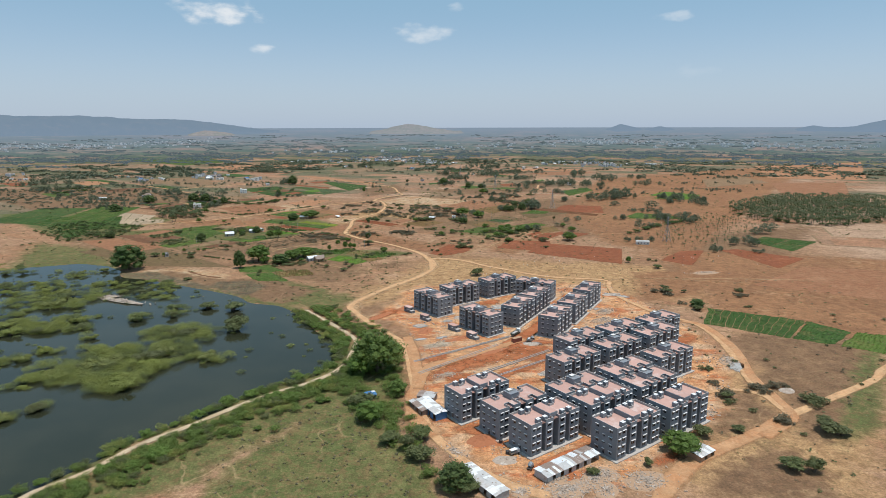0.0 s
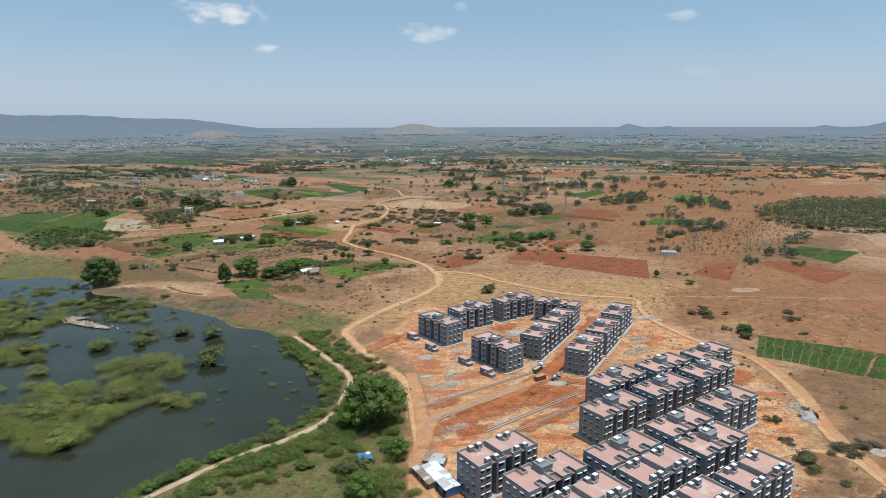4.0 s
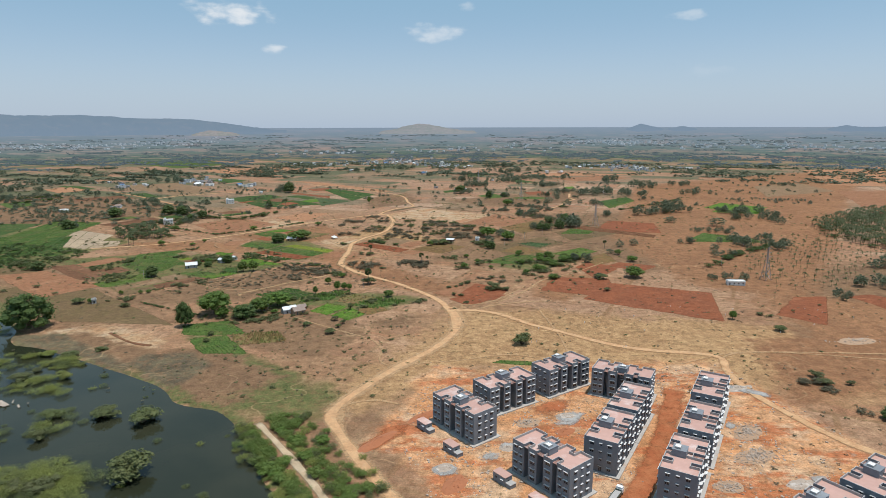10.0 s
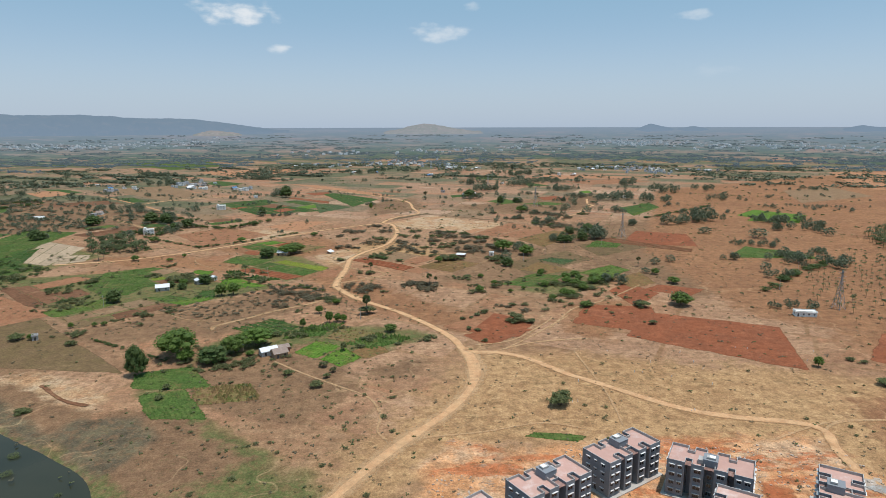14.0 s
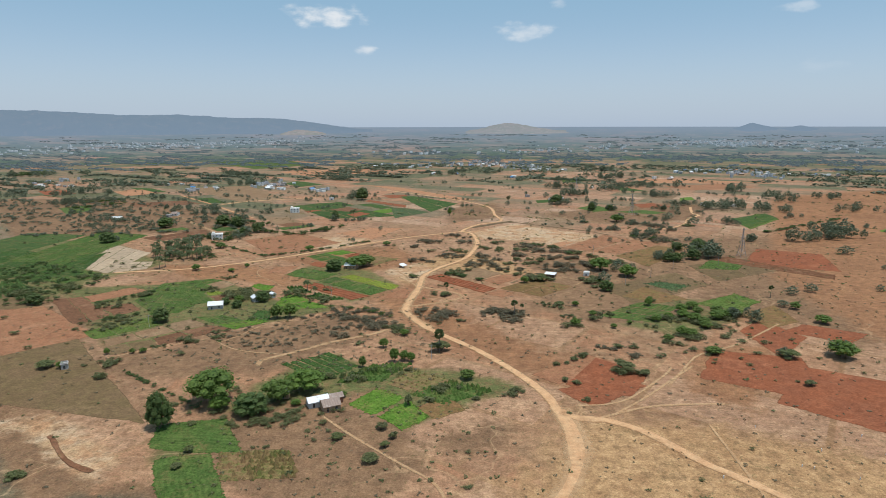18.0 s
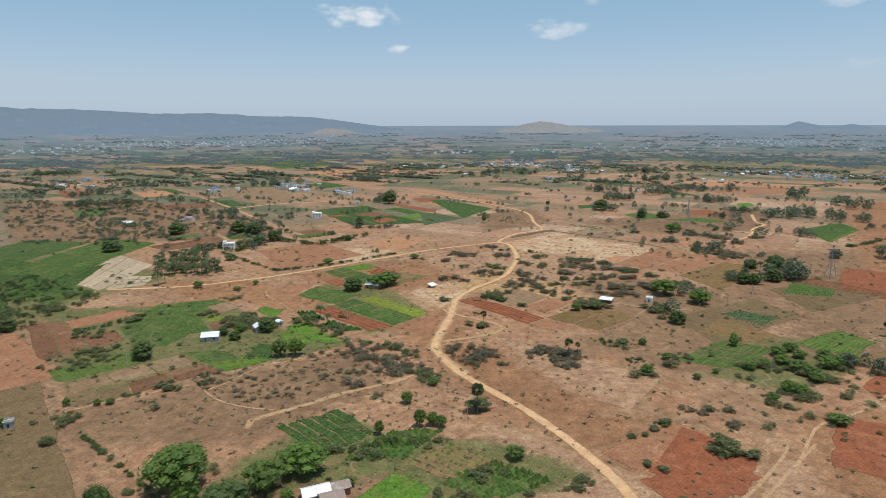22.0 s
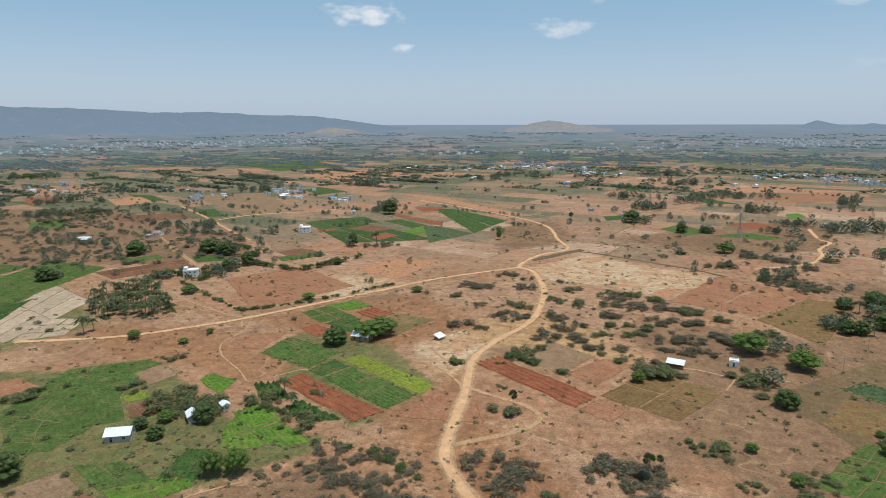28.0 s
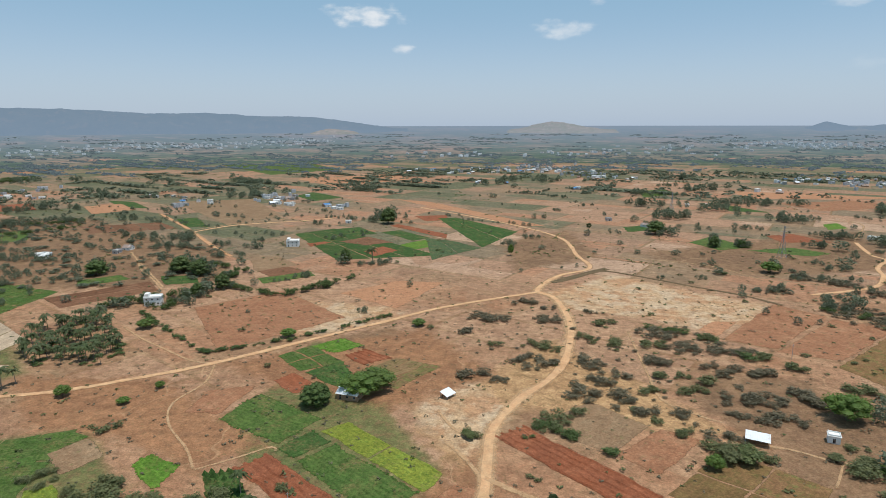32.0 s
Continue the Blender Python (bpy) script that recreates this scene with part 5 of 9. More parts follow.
def tree_lobes(seed):
    """A rounded crown that comes down close to the ground."""
    rnd = random.Random(seed)
    out = []
    for z, reach, n, r in ((0.26, 0.25, 6, 0.17), (0.47, 0.29, 7, 0.18), (0.68, 0.2, 5, 0.18), (0.82, 0.04, 2, 0.17)):
        for i in range(n):
            g = 6.283 * (i + rnd.uniform(-0.3, 0.3)) / n
            out.append((reach * math.cos(g), reach * math.sin(g), z + rnd.uniform(-0.05, 0.05), r * rnd.uniform(0.85, 1.15), 0.9))
    return out


def palm_arrays(seed):
    """A palm one metre high as loose quads: trunk and drooping fronds."""
    rnd = random.Random(seed)
    out = [Vector(v) for v in ((-0.015, 0, 0), (0.015, 0, 0), (0.012, 0, 0.74), (-0.012, 0, 0.74), (0, -0.015, 0), (0, 0.015, 0), (0, 0.012, 0.74), (0, -0.012, 0.74))]
    for i in range(17):
        g, up, reach = 6.283 * i / 17 * 2.4 + rnd.uniform(-0.3, 0.3), rnd.uniform(-0.15, 1.1), rnd.uniform(0.28, 0.38)
        d = Vector((math.cos(g) * math.cos(up), math.sin(g) * math.cos(up), math.sin(up)))
        side = Vector((-math.sin(g), math.cos(g), 0))
        p = [Vector((0, 0, 0.74)) + d * reach * t + Vector((0, 0, -0.24 * t * t)) for t in (0.08, 0.55, 1.0)]
        out += [p[0] - side * 0.02, p[0] + side * 0.02, p[1] + side * 0.05, p[1] - side * 0.05]
        out += [p[1] - side * 0.05, p[1] + side * 0.05, p[2] + side * 0.015, p[2] - side * 0.015]
    return np.array([tuple(v) for v in out])


SHAPES = {"marsh": [leaf_arrays(s, bush_lobes(s, 14), 1300, 0.0175) for s in (111, 112, 113)],
          "fine": [leaf_arrays(s, bush_lobes(s, 10), 560, 0.034) for s in (117, 118, 119)],
          "thicket": [leaf_arrays(s, bush_lobes(s), 300, 0.05) for s in (101, 102, 103)],
          "tuft": [leaf_arrays(s, bush_lobes(s, 3), 15, 0.20) for s in (104, 105, 106)],
          "palm": [palm_arrays(s) for s in (114, 115, 116)],
          "crown": [leaf_arrays(s, tree_lobes(s), 230, 0.058) for s in (107, 108, 109)]}


def grow(name, label, category, mat, shape, items, seed=1):
    """Many plants nobody would count, joined into one object: items of x, y, z, width, height."""
    rnd = random.Random(seed)
    parts = []
    for x, y, z, w, h in items:
        v = rnd.choice(SHAPES[shape])
        g = rnd.random() * 6.283
        c, s = math.cos(g) * w, math.sin(g) * w
        parts.append(np.stack([x + v[:, 0] * c - v[:, 1] * s, y + v[:, 0] * s + v[:, 1] * c, z + v[:, 2] * h], 1))
    co = np.concatenate(parts).astype(np.float32)
    n = len(co) // 4
    me = bpy.data.meshes.new(name)
    me.vertices.add(len(co)), me.loops.add(len(co)), me.polygons.add(n)
    me.vertices.foreach_set("co", co.ravel())
    me.loops.foreach_set("vertex_index", np.arange(len(co), dtype=np.int32))
    me.polygons.foreach_set("loop_start", np.arange(0, len(co), 4, dtype=np.int32))
    me.update(calc_edges=True)
    me.materials.append(MAT[mat])
    return tagged(new(name, me), label, category, kind="stuff")


def make_tree(kind, seed):
    """A tree one metre high and one metre across, to be scaled."""
    rnd = random.Random(seed)
    root = empty("tree")
    lobes = []
    high = kind == "broadleaf"
    wood = Mesh()
    fork = 0.30 if high else 0.22
    lean = Vector((rnd.uniform(-0.03, 0.03), rnd.uniform(-0.03, 0.03), 0))
    wood.tube([(0, 0, -0.03), lean * 0.4 + Vector((0, 0, fork * 0.5)), lean + Vector((0, 0, fork))], [0.045, 0.034, 0.028], 7)
    # tiers of leaf clumps on limbs: the crown is a full dome, opener below in the light-leaved kind
    tiers = ((0.36, 0.29, 6, 0.14), (0.52, 0.34, 9, 0.155), (0.68, 0.27, 7, 0.16), (0.82, 0.13, 4, 0.15)) if high else \
            ((0.24, 0.30, 8, 0.15), (0.42, 0.35, 10, 0.155), (0.60, 0.31, 8, 0.165), (0.76, 0.2, 6, 0.16), (0.86, 0.04, 2, 0.14))
    for level, (z0, reach, n, r) in enumerate(tiers):
        for i in range(n):
            g = 6.283 * (i + 0.5 * (level % 2) + rnd.uniform(-0.3, 0.3)) / n
            out = reach * rnd.uniform(0.8, 1.12)
            tip = Vector((out * math.cos(g), out * math.sin(g), z0 + rnd.uniform(-0.05, 0.06)))
            if i % 2 == 0:
                mid = lean + (tip - lean - Vector((0, 0, fork))) * 0.5 + Vector((0, 0, fork - 0.02))
                wood.tube([lean + Vector((0, 0, fork - 0.02)), mid, tip], [0.02, 0.012, 0.005], 4)
            lobes.append((tip.x, tip.y, tip.z, r * rnd.uniform(0.75, 1.25), rnd.uniform(0.75, 1.0)))
    lobes.append((0, 0, 0.5, 0.3, 0.9))
    wood.make("trunk", "bark", root)
    leaf_cloud(rnd, lobes, 2900, 0.021).make("crown", "leaf_green" if high else "leaf_dense", root)
    return root


def make_bush(seed, leaf, thin):
    rnd = random.Random(seed)
    root = empty("bush")
    lobes, wood = [], Mesh()
    for i in range(9):
        g, out = 6.283 * i / 9 + rnd.uniform(-0.5, 0.5), rnd.uniform(0.08, 0.34)
        z = rnd.uniform(0.3, 0.62)
        tip = Vector((out * math.cos(g), out * math.sin(g), z))
        wood.tube([(0.04 * math.cos(g), 0.04 * math.sin(g), -0.05), tip * 0.55 + Vector((0, 0, 0.04)), tip * 1.12], [0.02, 0.012, 0.004], 4)
        lobes.append((tip.x, tip.y, tip.z, rnd.uniform(0.13, 0.23), rnd.uniform(0.75, 1.15)))
    wood.make("stem", "bark", root)
    leaf_cloud(rnd, lobes, int(1500 * thin), 0.033).make("foliage", leaf, root)
    return root


def make_palm(kind, seed):
    """Coconut: long drooping fronds; palmyra: a ball of stiff fans. One metre high."""
    rnd = random.Random(seed)
    root = empty("palm_tree")
    wood, leaves = Mesh(), Mesh()
    bend = Vector((rnd.uniform(-0.06, 0.06), rnd.uniform(-0.06, 0.06), 0)) if kind == "coconut" else Vector((0, 0, 0))
    top = 0.72 if kind == "coconut" else 0.78
    wood.tube([(0, 0, -0.02), bend * 0.3 + Vector((0, 0, top * 0.4)), bend + Vector((0, 0, top))], [0.022, 0.016, 0.013], 7)
    crown = bend + Vector((0, 0, top))
    if kind == "coconut":
        for i in range(30):
            g, up = 6.283 * i / 30 * 2.4 + rnd.uniform(-0.3, 0.3), rnd.uniform(-0.2, 1.1)
            d = Vector((math.cos(g) * math.cos(up), math.sin(g) * math.cos(up), math.sin(up)))
            side = Vector((-math.sin(g), math.cos(g), 0))
            reach, pts = rnd.uniform(0.26, 0.36), []
            for s in range(6):
                t = s / 5
                pts.append(crown + d * reach * t + Vector((0, 0, -0.22 * t * t)))
            for s in range(5):
                w0, w1 = (0.010, 0.030, 0.040, 0.036, 0.024, 0.005)[s:s + 2]
                for sign in (-1, 1):
                    drop = Vector((0, 0, -0.03))
                    leaves.quad(pts[s], pts[s + 1], pts[s + 1] + side * sign * w1 + drop, pts[s] + side * sign * w0 + drop)
    else:
        for i in range(34):
            d = Vector((rnd.gauss(0, 1), rnd.gauss(0, 1), rnd.gauss(0.25, 0.8))).normalized()
            a = d.orthogonal().normalized()
            b = d.cross(a)
            tip = crown + d * 0.13
            k = len(leaves.v)
            leaves.v.append(crown + d * 0.06)
            for s in range(7):
                g = -1.5 + 3.0 * s / 6
                r = 0.10 * (1 if s % 2 == 0 else 0.75)
                leaves.v.append(tip + (d * math.cos(g) + a * math.sin(g)) * r + b * 0.015 * (s % 2))
            leaves.f += [(k, k + 1 + s, k + 2 + s) for s in range(6)]
    wood.make("trunk", "palm_bark", root)
    leaves.make("crown", "leaf_palm", root)
    return root


STOCK = {"broadleaf": [make_tree("broadleaf", s) for s in (1, 2, 3)], "dense": [make_tree("dense", s) for s in (4, 5)],
         "bush": [make_bush(s, "leaf_scrub", 1.0) for s in (6, 7)],
         "marsh": [make_bush(s, "leaf_marsh", 1.0) for s in (10, 11)], "swamp": [make_bush(s, "leaf_scrub", 0.9) for s in (12, 13)],
         "bund": [make_bush(s, "leaf_bund", 1.0) for s in (14, 15)],
         "coconut": [make_palm("coconut", s) for s in (16, 17, 18)], "palmyra": [make_palm("palmyra", s) for s in (19, 20)]}
LABELS = {"broadleaf": ("broadleaf tree with an open light green crown", "tree", "field trees"),
          "dense": ("broadleaf tree with a dense dark green crown", "tree", "field trees"),
          "bush": ("grey-green scrub bush on dry ground", "bush", "scrub bushes"),
          "marsh": ("yellow-green thorn bush standing in the pond", "bush", "pond bushes"),
          "swamp": ("grey-green rounded tree standing in pond water", "tree", "pond trees"),
          "bund": ("lush green bush beside the pond bund", "bush", "bund bushes"),
          "coconut": ("coconut palm with long drooping fronds", "palm tree", "coconut palms"),
          "palmyra": ("palmyra palm with a ball of stiff fan leaves", "palm tree", "palmyra palms")}
USED = set()
PLANTED = random.Random(5)


def plant(kind, x, y, high, wide, z=None):
    pick = PLANTED.choice(STOCK[kind])
    stretch = 1.0 if kind in ("coconut", "palmyra") else 1.1 if kind in ("broadleaf", "dense") else 1.25
    w = wide * stretch if stretch > 1 else high
    h = high * (1.12 if stretch > 1 else 1.0)
    base = float(rise(x, y)) if z is None else z
    m = pose(x, y, base, 0, 0, PLANTED.uniform(0, 360)) @ Matrix.Diagonal((w, w, h, 1))
    if pick in USED:
        ob = copy_thing(pick, pose(0, 0, 0))
    else:
        USED.add(pick)
        ob = pick
    ob.matrix_basis = m
    label, category, group = LABELS[kind]
    return tagged(ob, label, category, group)


plant("broadleaf", -152, 513, 14.6, 22.3)
plant("dense", -162, 488, 14.6, 10.6)
plant("dense", -130, 505, 8.2, 16.2)
plant("broadleaf", -123, 518, 9.4, 14.2)
plant("broadleaf", -114, 530, 9.2, 18.4)
plant("broadleaf", -145, 506, 6.4, 9.0)
plant("dense", -240, 618, 8.6, 11.4)
plant("dense", -350, 645, 7.1, 11.1)
plant("broadleaf", -169, 633, 8.7, 9.1)
plant("broadleaf", -161, 635, 9.0, 9.1)
plant("broadleaf", -94, 560, 5.6, 4.0)
plant("broadleaf", -79, 569, 7.2, 5.2)
plant("broadleaf", -74, 571, 5.4, 5.2)
plant("broadleaf", -70, 570, 4.9, 4.6)
plant("broadleaf", -89, 589, 5.1, 5.5)
plant("broadleaf", -81, 610, 3.7, 5.8)
plant("palmyra", -57, 585, 13.7, 5.4)
plant("bush", -57, 587, 6.0, 12.0)
plant("broadleaf", -39, 551, 4.7, 7.5)
plant("broadleaf", 76, 773, 7.1, 12.3)
plant("broadleaf", 177, 660, 5.1, 10.2)
plant("bush", 131, 598, 4.7, 9.5)
plant("bush", 125, 561, 3.1, 6.2)
plant("palmyra", -16, 655, 11.0, 5.1)
plant("palmyra", -11, 662, 6.6, 4.4)
plant("dense", -171, 768, 8.7, 12.4)
plant("broadleaf", -149, 785, 9.7, 19.5)
plant("bush", 40, 570, 5.8, 11.6)
plant("bush", 49, 566, 2.9, 5.8)
plant("bush", 21, 587, 2.7, 5.4)
plant("bush", 16, 581, 2.1, 4.2)
plant("broadleaf", 92, 599, 4.1, 8.2)
plant("bush", -63, 520, 5.1, 4.9)
plant("bush", -70, 497, 3.4, 4.6)
plant("bush", -64, 490, 3.0, 4.0)
plant("bush", -86, 487, 2.7, 4.9)
plant("bush", -66, 483, 2.7, 4.3)
plant("bush", -69, 472, 3.1, 6.3)
plant("bush", -257, 541, 4.2, 8.5)
plant("broadleaf", -249, 541, 3.6, 4.0)
plant("broadleaf", -238, 562, 3.5, 3.4)
plant("broadleaf", -225, 565, 2.8, 3.4)
plant("broadleaf", -220, 567, 2.6, 4.1)
plant("broadleaf", -113, 514, 2.6, 4.6)
plant("broadleaf", -95, 524, 3.1, 5.1)
plant("bush", -220, 531, 3.3, 5.0)
plant("bush", -140, 471, 2.8, 3.7)
plant("bush", -139, 460, 2.0, 4.0)
plant("broadleaf", 76, 688, 5.1, 5.6)
plant("bush", 15, 681, 3.2, 7.0)
plant("broadleaf", 114, 663, 5.1, 10.0)
plant("broadleaf", 127, 671, 5.2, 10.3)
plant("broadleaf", 173, 690, 4.9, 6.9)
plant("palmyra", 168, 718, 9.4, 6.3)
plant("broadleaf", 95, 676, 5.0, 8.5)
plant("broadleaf", 93, 664, 4.6, 7.8)
plant("broadleaf", 104, 684, 4.8, 8.2)
plant("broadleaf", 105, 674, 4.2, 7.1)
plant("broadleaf", 98, 656, 5.2, 8.8)
plant("broadleaf", 102, 650, 4.6, 7.8)
plant("broadleaf", 101, 643, 4.4, 7.5)
plant("broadleaf", 117, 674, 5.0, 8.5)
plant("broadleaf", 120, 666, 5.2, 8.8)
plant("broadleaf", 84, 629, 5.0, 8.5)
plant("broadleaf", 88, 627, 4.4, 7.5)
plant("broadleaf", 73, 618, 3.6, 6.1)
plant("broadleaf", 74, 654, 4.0, 6.8)
plant("broadleaf", 83, 660, 3.6, 6.1)
plant("broadleaf", 22, 640, 4.4, 6.6)
plant("broadleaf", 80, 702, 2.6, 3.9)
plant("broadleaf", 35, 661, 3.4, 5.1)
plant("broadleaf", 45, 637, 2.8, 4.2)
plant("broadleaf", 56, 646, 2.4, 3.6)
plant("broadleaf", 26, 682, 3.4, 5.1)
plant("bush", 9, 554, 2.2, 4.4)
plant("broadleaf", 159, 601, 8.8, 15.0)
plant("broadleaf", 186, 491, 5.5, 5.0)
plant("bush", 204, 468, 3.7, 7.3)
plant("bush", 44, 451, 6.2, 12.4)
plant("dense", 187, 355, 4.9, 9.5)
plant("bush", 183, 346, 4.0, 8.0)
plant("bush", 182, 399, 3.8, 7.6)
plant("bush", 193, 390, 2.6, 4.1)
plant("dense", -257, 487, 20.5, 29.0)
plant("broadleaf", -26, 252, 19.4, 25.5)
plant("broadleaf", -34, 247, 10.4, 14.4)
plant("broadleaf", -15, 225, 6.5, 9.2)
plant("broadleaf", -26, 200, 7.6, 12.9)
plant("bush", -5, 168, 5.8, 11.5)
plant("dense", 7, 149, 8.4, 12.8)
plant("bush", -10, 176, 6.5, 6.9)
plant("bush", -4, 184, 5.3, 10.6)
plant("bush", -17, 181, 4.7, 9.3)
plant("bush", -31, 214, 6.0, 12.0)
plant("bush", 12, 146, 4.8, 8.2)
plant("broadleaf", 95, 168, 7.4, 14.9)
plant("bush", 79, 160, 3.1, 4.2)
plant("bush", 109, 181, 4.4, 8.7)
plant("bush", 125, 183, 2.9, 5.3)
plant("bush", 161, 181, 6.1, 12.2)
plant("bush", 165, 178, 4.2, 8.4)
plant("dense", 185, 349, 5.8, 5.8)
plant("bush", 181, 391, 3.2, 8.0)
plant("bush", 136, 214, 3.2, 6.4)
plant("bush", 137, 153, 5.7, 7.4)
plant("bush", 130, 155, 4.7, 8.4)
plant("bush", 57, 155, 2.9, 5.3)
plant("dense", -171, 765, 8.8, 13.6)
plant("broadleaf", -154, 779, 9.6, 19.2)
plant("dense", -194, 669, 7.2, 9.6)
plant("dense", -217, 659, 4.6, 6.6)
plant("broadleaf", -210, 666, 4.6, 6.8)
plant("dense", -206, 653, 4.6, 7.4)
plant("broadleaf", 57, 790, 10.7, 18.4)
plant("broadleaf", 77, 770, 9.2, 14.8)
plant("dense", 53, 724, 7.4, 11.0)
plant("broadleaf", -8, 741, 5.1, 7.4)
plant("bush", -1, 748, 5.4, 10.8)
plant("bush", 6, 748, 6.0, 11.9)
plant("palmyra", -66, 701, 9.5, 4.1)
plant("bush", -67, 696, 3.6, 7.1)
plant("bush", -99, 748, 3.2, 6.4)
plant("broadleaf", -220, 847, 4.6, 9.1)
plant("broadleaf", -314, 847, 5.7, 11.0)
plant("dense", -449, 863, 10.5, 15.9)
plant("dense", -441, 961, 11.8, 17.8)
plant("dense", -269, 1257, 18.5, 21.2)
plant("broadleaf", -251, 770, 3.1, 4.7)
plant("broadleaf", -257, 752, 2.9, 5.9)
plant("broadleaf", -290, 754, 5.0, 7.6)
plant("bush", 47, 750, 4.3, 8.5)
plant("broadleaf", 51, 748, 3.1, 6.3)
plant("bush", 38, 754, 2.9, 5.7)
plant("broadleaf", -148, 879, 4.3, 8.5)
plant("dense", -250, 1038, 12.1, 10.5)
plant("coconut", -226, 1042, 18.6, 12.1)
plant("broadleaf", -105, 1094, 10.3, 5.8)
plant("dense", 49, 1234, 14.0, 21.0)
plant("dense", 95, 1166, 10.8, 10.7)
plant("dense", 122, 1171, 7.3, 10.8)
plant("palmyra", -26, 1213, 14.6, 8.2)
plant("dense", -323, 919, 8.8, 9.8)
plant("dense", -315, 940, 10.6, 13.3)
plant("dense", -378, 983, 12.4, 18.8)
plant("dense", -356, 976, 12.1, 18.2)
plant("dense", -237, 955, 5.9, 8.4)
plant("broadleaf", 114, 1061, 9.2, 15.8)
plant("coconut", -171, 698, 11.2, 4.0)
plant("coconut", -162, 687, 9.2, 4.3)
plant("coconut", -325, 756, 14.3, 8.1)
plant("coconut", -323, 762, 10.5, 7.4)


def scatter(count, seed, x0, x1, y0, y1, high, wide, keep=lambda x, y: True, z=None):
    """Random places for joined plants."""
    rnd = random.Random(seed)
    items, tries = [], 0
    while len(items) < count and tries < count * 40:
        tries += 1
        x, y = rnd.uniform(x0, x1), rnd.uniform(y0, y1)
        if keep(x, y):
            s = rnd.uniform(0.6, 1.4)
            items.append((x, y, float(rise(x, y)) if z is None else z, wide * s * rnd.uniform(0.85, 1.25), high * s))
    return items


def within(poly, margin=0.0):
    def test(x, y):
        return bool(inside_distance(poly, np.array([x]), np.array([y]))[0] > margin)
    return test


# bushes in the pond: middle, half axes, how many, height
marsh, grey = [], []
rnd = random.Random(77)
for cx, cy, rx, ry, count, high in (
    (-213, 425, 15, 9, 14, 3.0),
    (-302, 412, 16, 9, 14, 3.0),
    (-278, 414, 16, 9, 14, 3.2),
    (-271, 375, 14, 8, 12, 3.0),
    (-247, 380, 14, 8, 12, 3.0),
    (-295, 436, 14, 9, 10, 2.8),
    (-257, 332, 14, 8, 14, 3.6),
    (-236, 326, 12, 8, 14, 3.6),
    (-220, 330, 13, 7, 14, 3.6),
    (-203, 311, 7, 5, 7, 3.2),
    (-299, 468, 18, 9, 12, 2.8),
    (-220, 351, 6, 5, 6, 3.0),
    (-187, 255, 10, 6, 14, 3.6),
    (-177, 261, 10, 6, 14, 3.6),
    (-196, 250, 8, 5, 10, 3.0),
    (-155, 240, 9, 6, 14, 4.4),
    (-199, 240, 8, 4, 8, 3.0),
    (-222, 275, 9, 6, 10, 3.2),
    (-210, 289, 9, 5, 8, 3.0),
    (-187, 294, 9, 5, 10, 3.4),
    (-151, 251, 9, 5, 12, 3.6),
    (-145, 316, 12, 6, 14, 4.0),
    (-146, 292, 12, 6, 14, 4.0),
    (-326, 438, 16, 10, 10, 2.6),
    (-367, 509, 20, 10, 8, 2.4),
    (-245, 438, 18, 10, 18, 3.2),
    (-201, 426, 12, 6, 9, 2.6),
    (-211, 401, 14, 8, 12, 3.0),
    (-239, 408, 14, 10, 12, 3.2),
    (-189, 394, 10, 6, 8, 3.0),
    (-285, 475, 22, 10, 16, 3.2),
    (-267, 388, 28, 23, 34, 4.2),
    (-251, 402, 29, 31, 36, 4.4),
    (-255, 332, 18, 16, 26, 4.2),
    (-230, 336, 20, 16, 28, 4.2),
    (-171, 261, 35, 15, 52, 4.6),
    (-156, 278, 34, 17, 60, 4.8),
    (-145, 314, 27, 14, 34, 4.6),
    (-186, 252, 20, 9, 26, 4.0),
    (-154, 243, 14, 9, 20, 4.4),
    (-116, 275, 15, 5, 14, 3.4),
    (-190, 352, 8, 10, 7, 4.6),
    (-170, 363, 11, 13, 12, 4.2),
    (-173, 218, 5, 3, 4, 3.4),
    (-182, 210, 4, 4, 5, 4.0),
    (-222, 275, 7, 7, 9, 3.8),
    (-191, 406, 14, 10, 10, 3.4),
    (-221, 427, 26, 14, 18, 3.4),
    (-277, 435, 40, 14, 26, 3.6),
    (-317, 438, 27, 14, 18, 3.6),
    (-278, 356, 9, 10, 10, 3.6),
    (-338, 486, 30, 13, 14, 4.0),
    (-304, 357, 23, 38, 30, 4.4),
    (-247, 268, 18, 24, 20, 4.4)):
    for i in range(int(count * 0.8)):
        g, r, s = rnd.uniform(0, 6.283), math.sqrt(rnd.random()), rnd.uniform(0.6, 1.3)
        spot = (cx + rx * r * math.cos(g), cy + ry * r * math.sin(g))
        if i % 9 == 0:
            plant("marsh" if rnd.random() < 0.7 else "swamp", *spot, high * s, high * 2.2 * s, -0.8)
        elif rnd.random() < 0.6:
            marsh.append((*spot, -0.9, high * 2.7 * s, high * s))
        else:
            grey.append((*spot, -0.9, high * 2.3 * s, high * 0.95 * s))
for x, y, z, w, h in scatter(150, 78, -420, -40, 250, 460, 1.7, 4.2, within(POND, 6), -0.9):
    (grey if rnd.random() < 0.6 and noise.noise((x / 30, y / 30, 9)) > -0.3 else marsh).append((x, y, z, w, h))
grow("marsh_thicket", "yellow-green thorn thicket growing out of the pond", "thicket", "leaf_marsh", "marsh", marsh)
grow("marsh_thicket", "grey-green half-bare thicket growing out of the pond", "thicket", "leaf_scrub", "marsh", grey)
plant("swamp", -118, 323, 9.5, 17.0, -0.8)
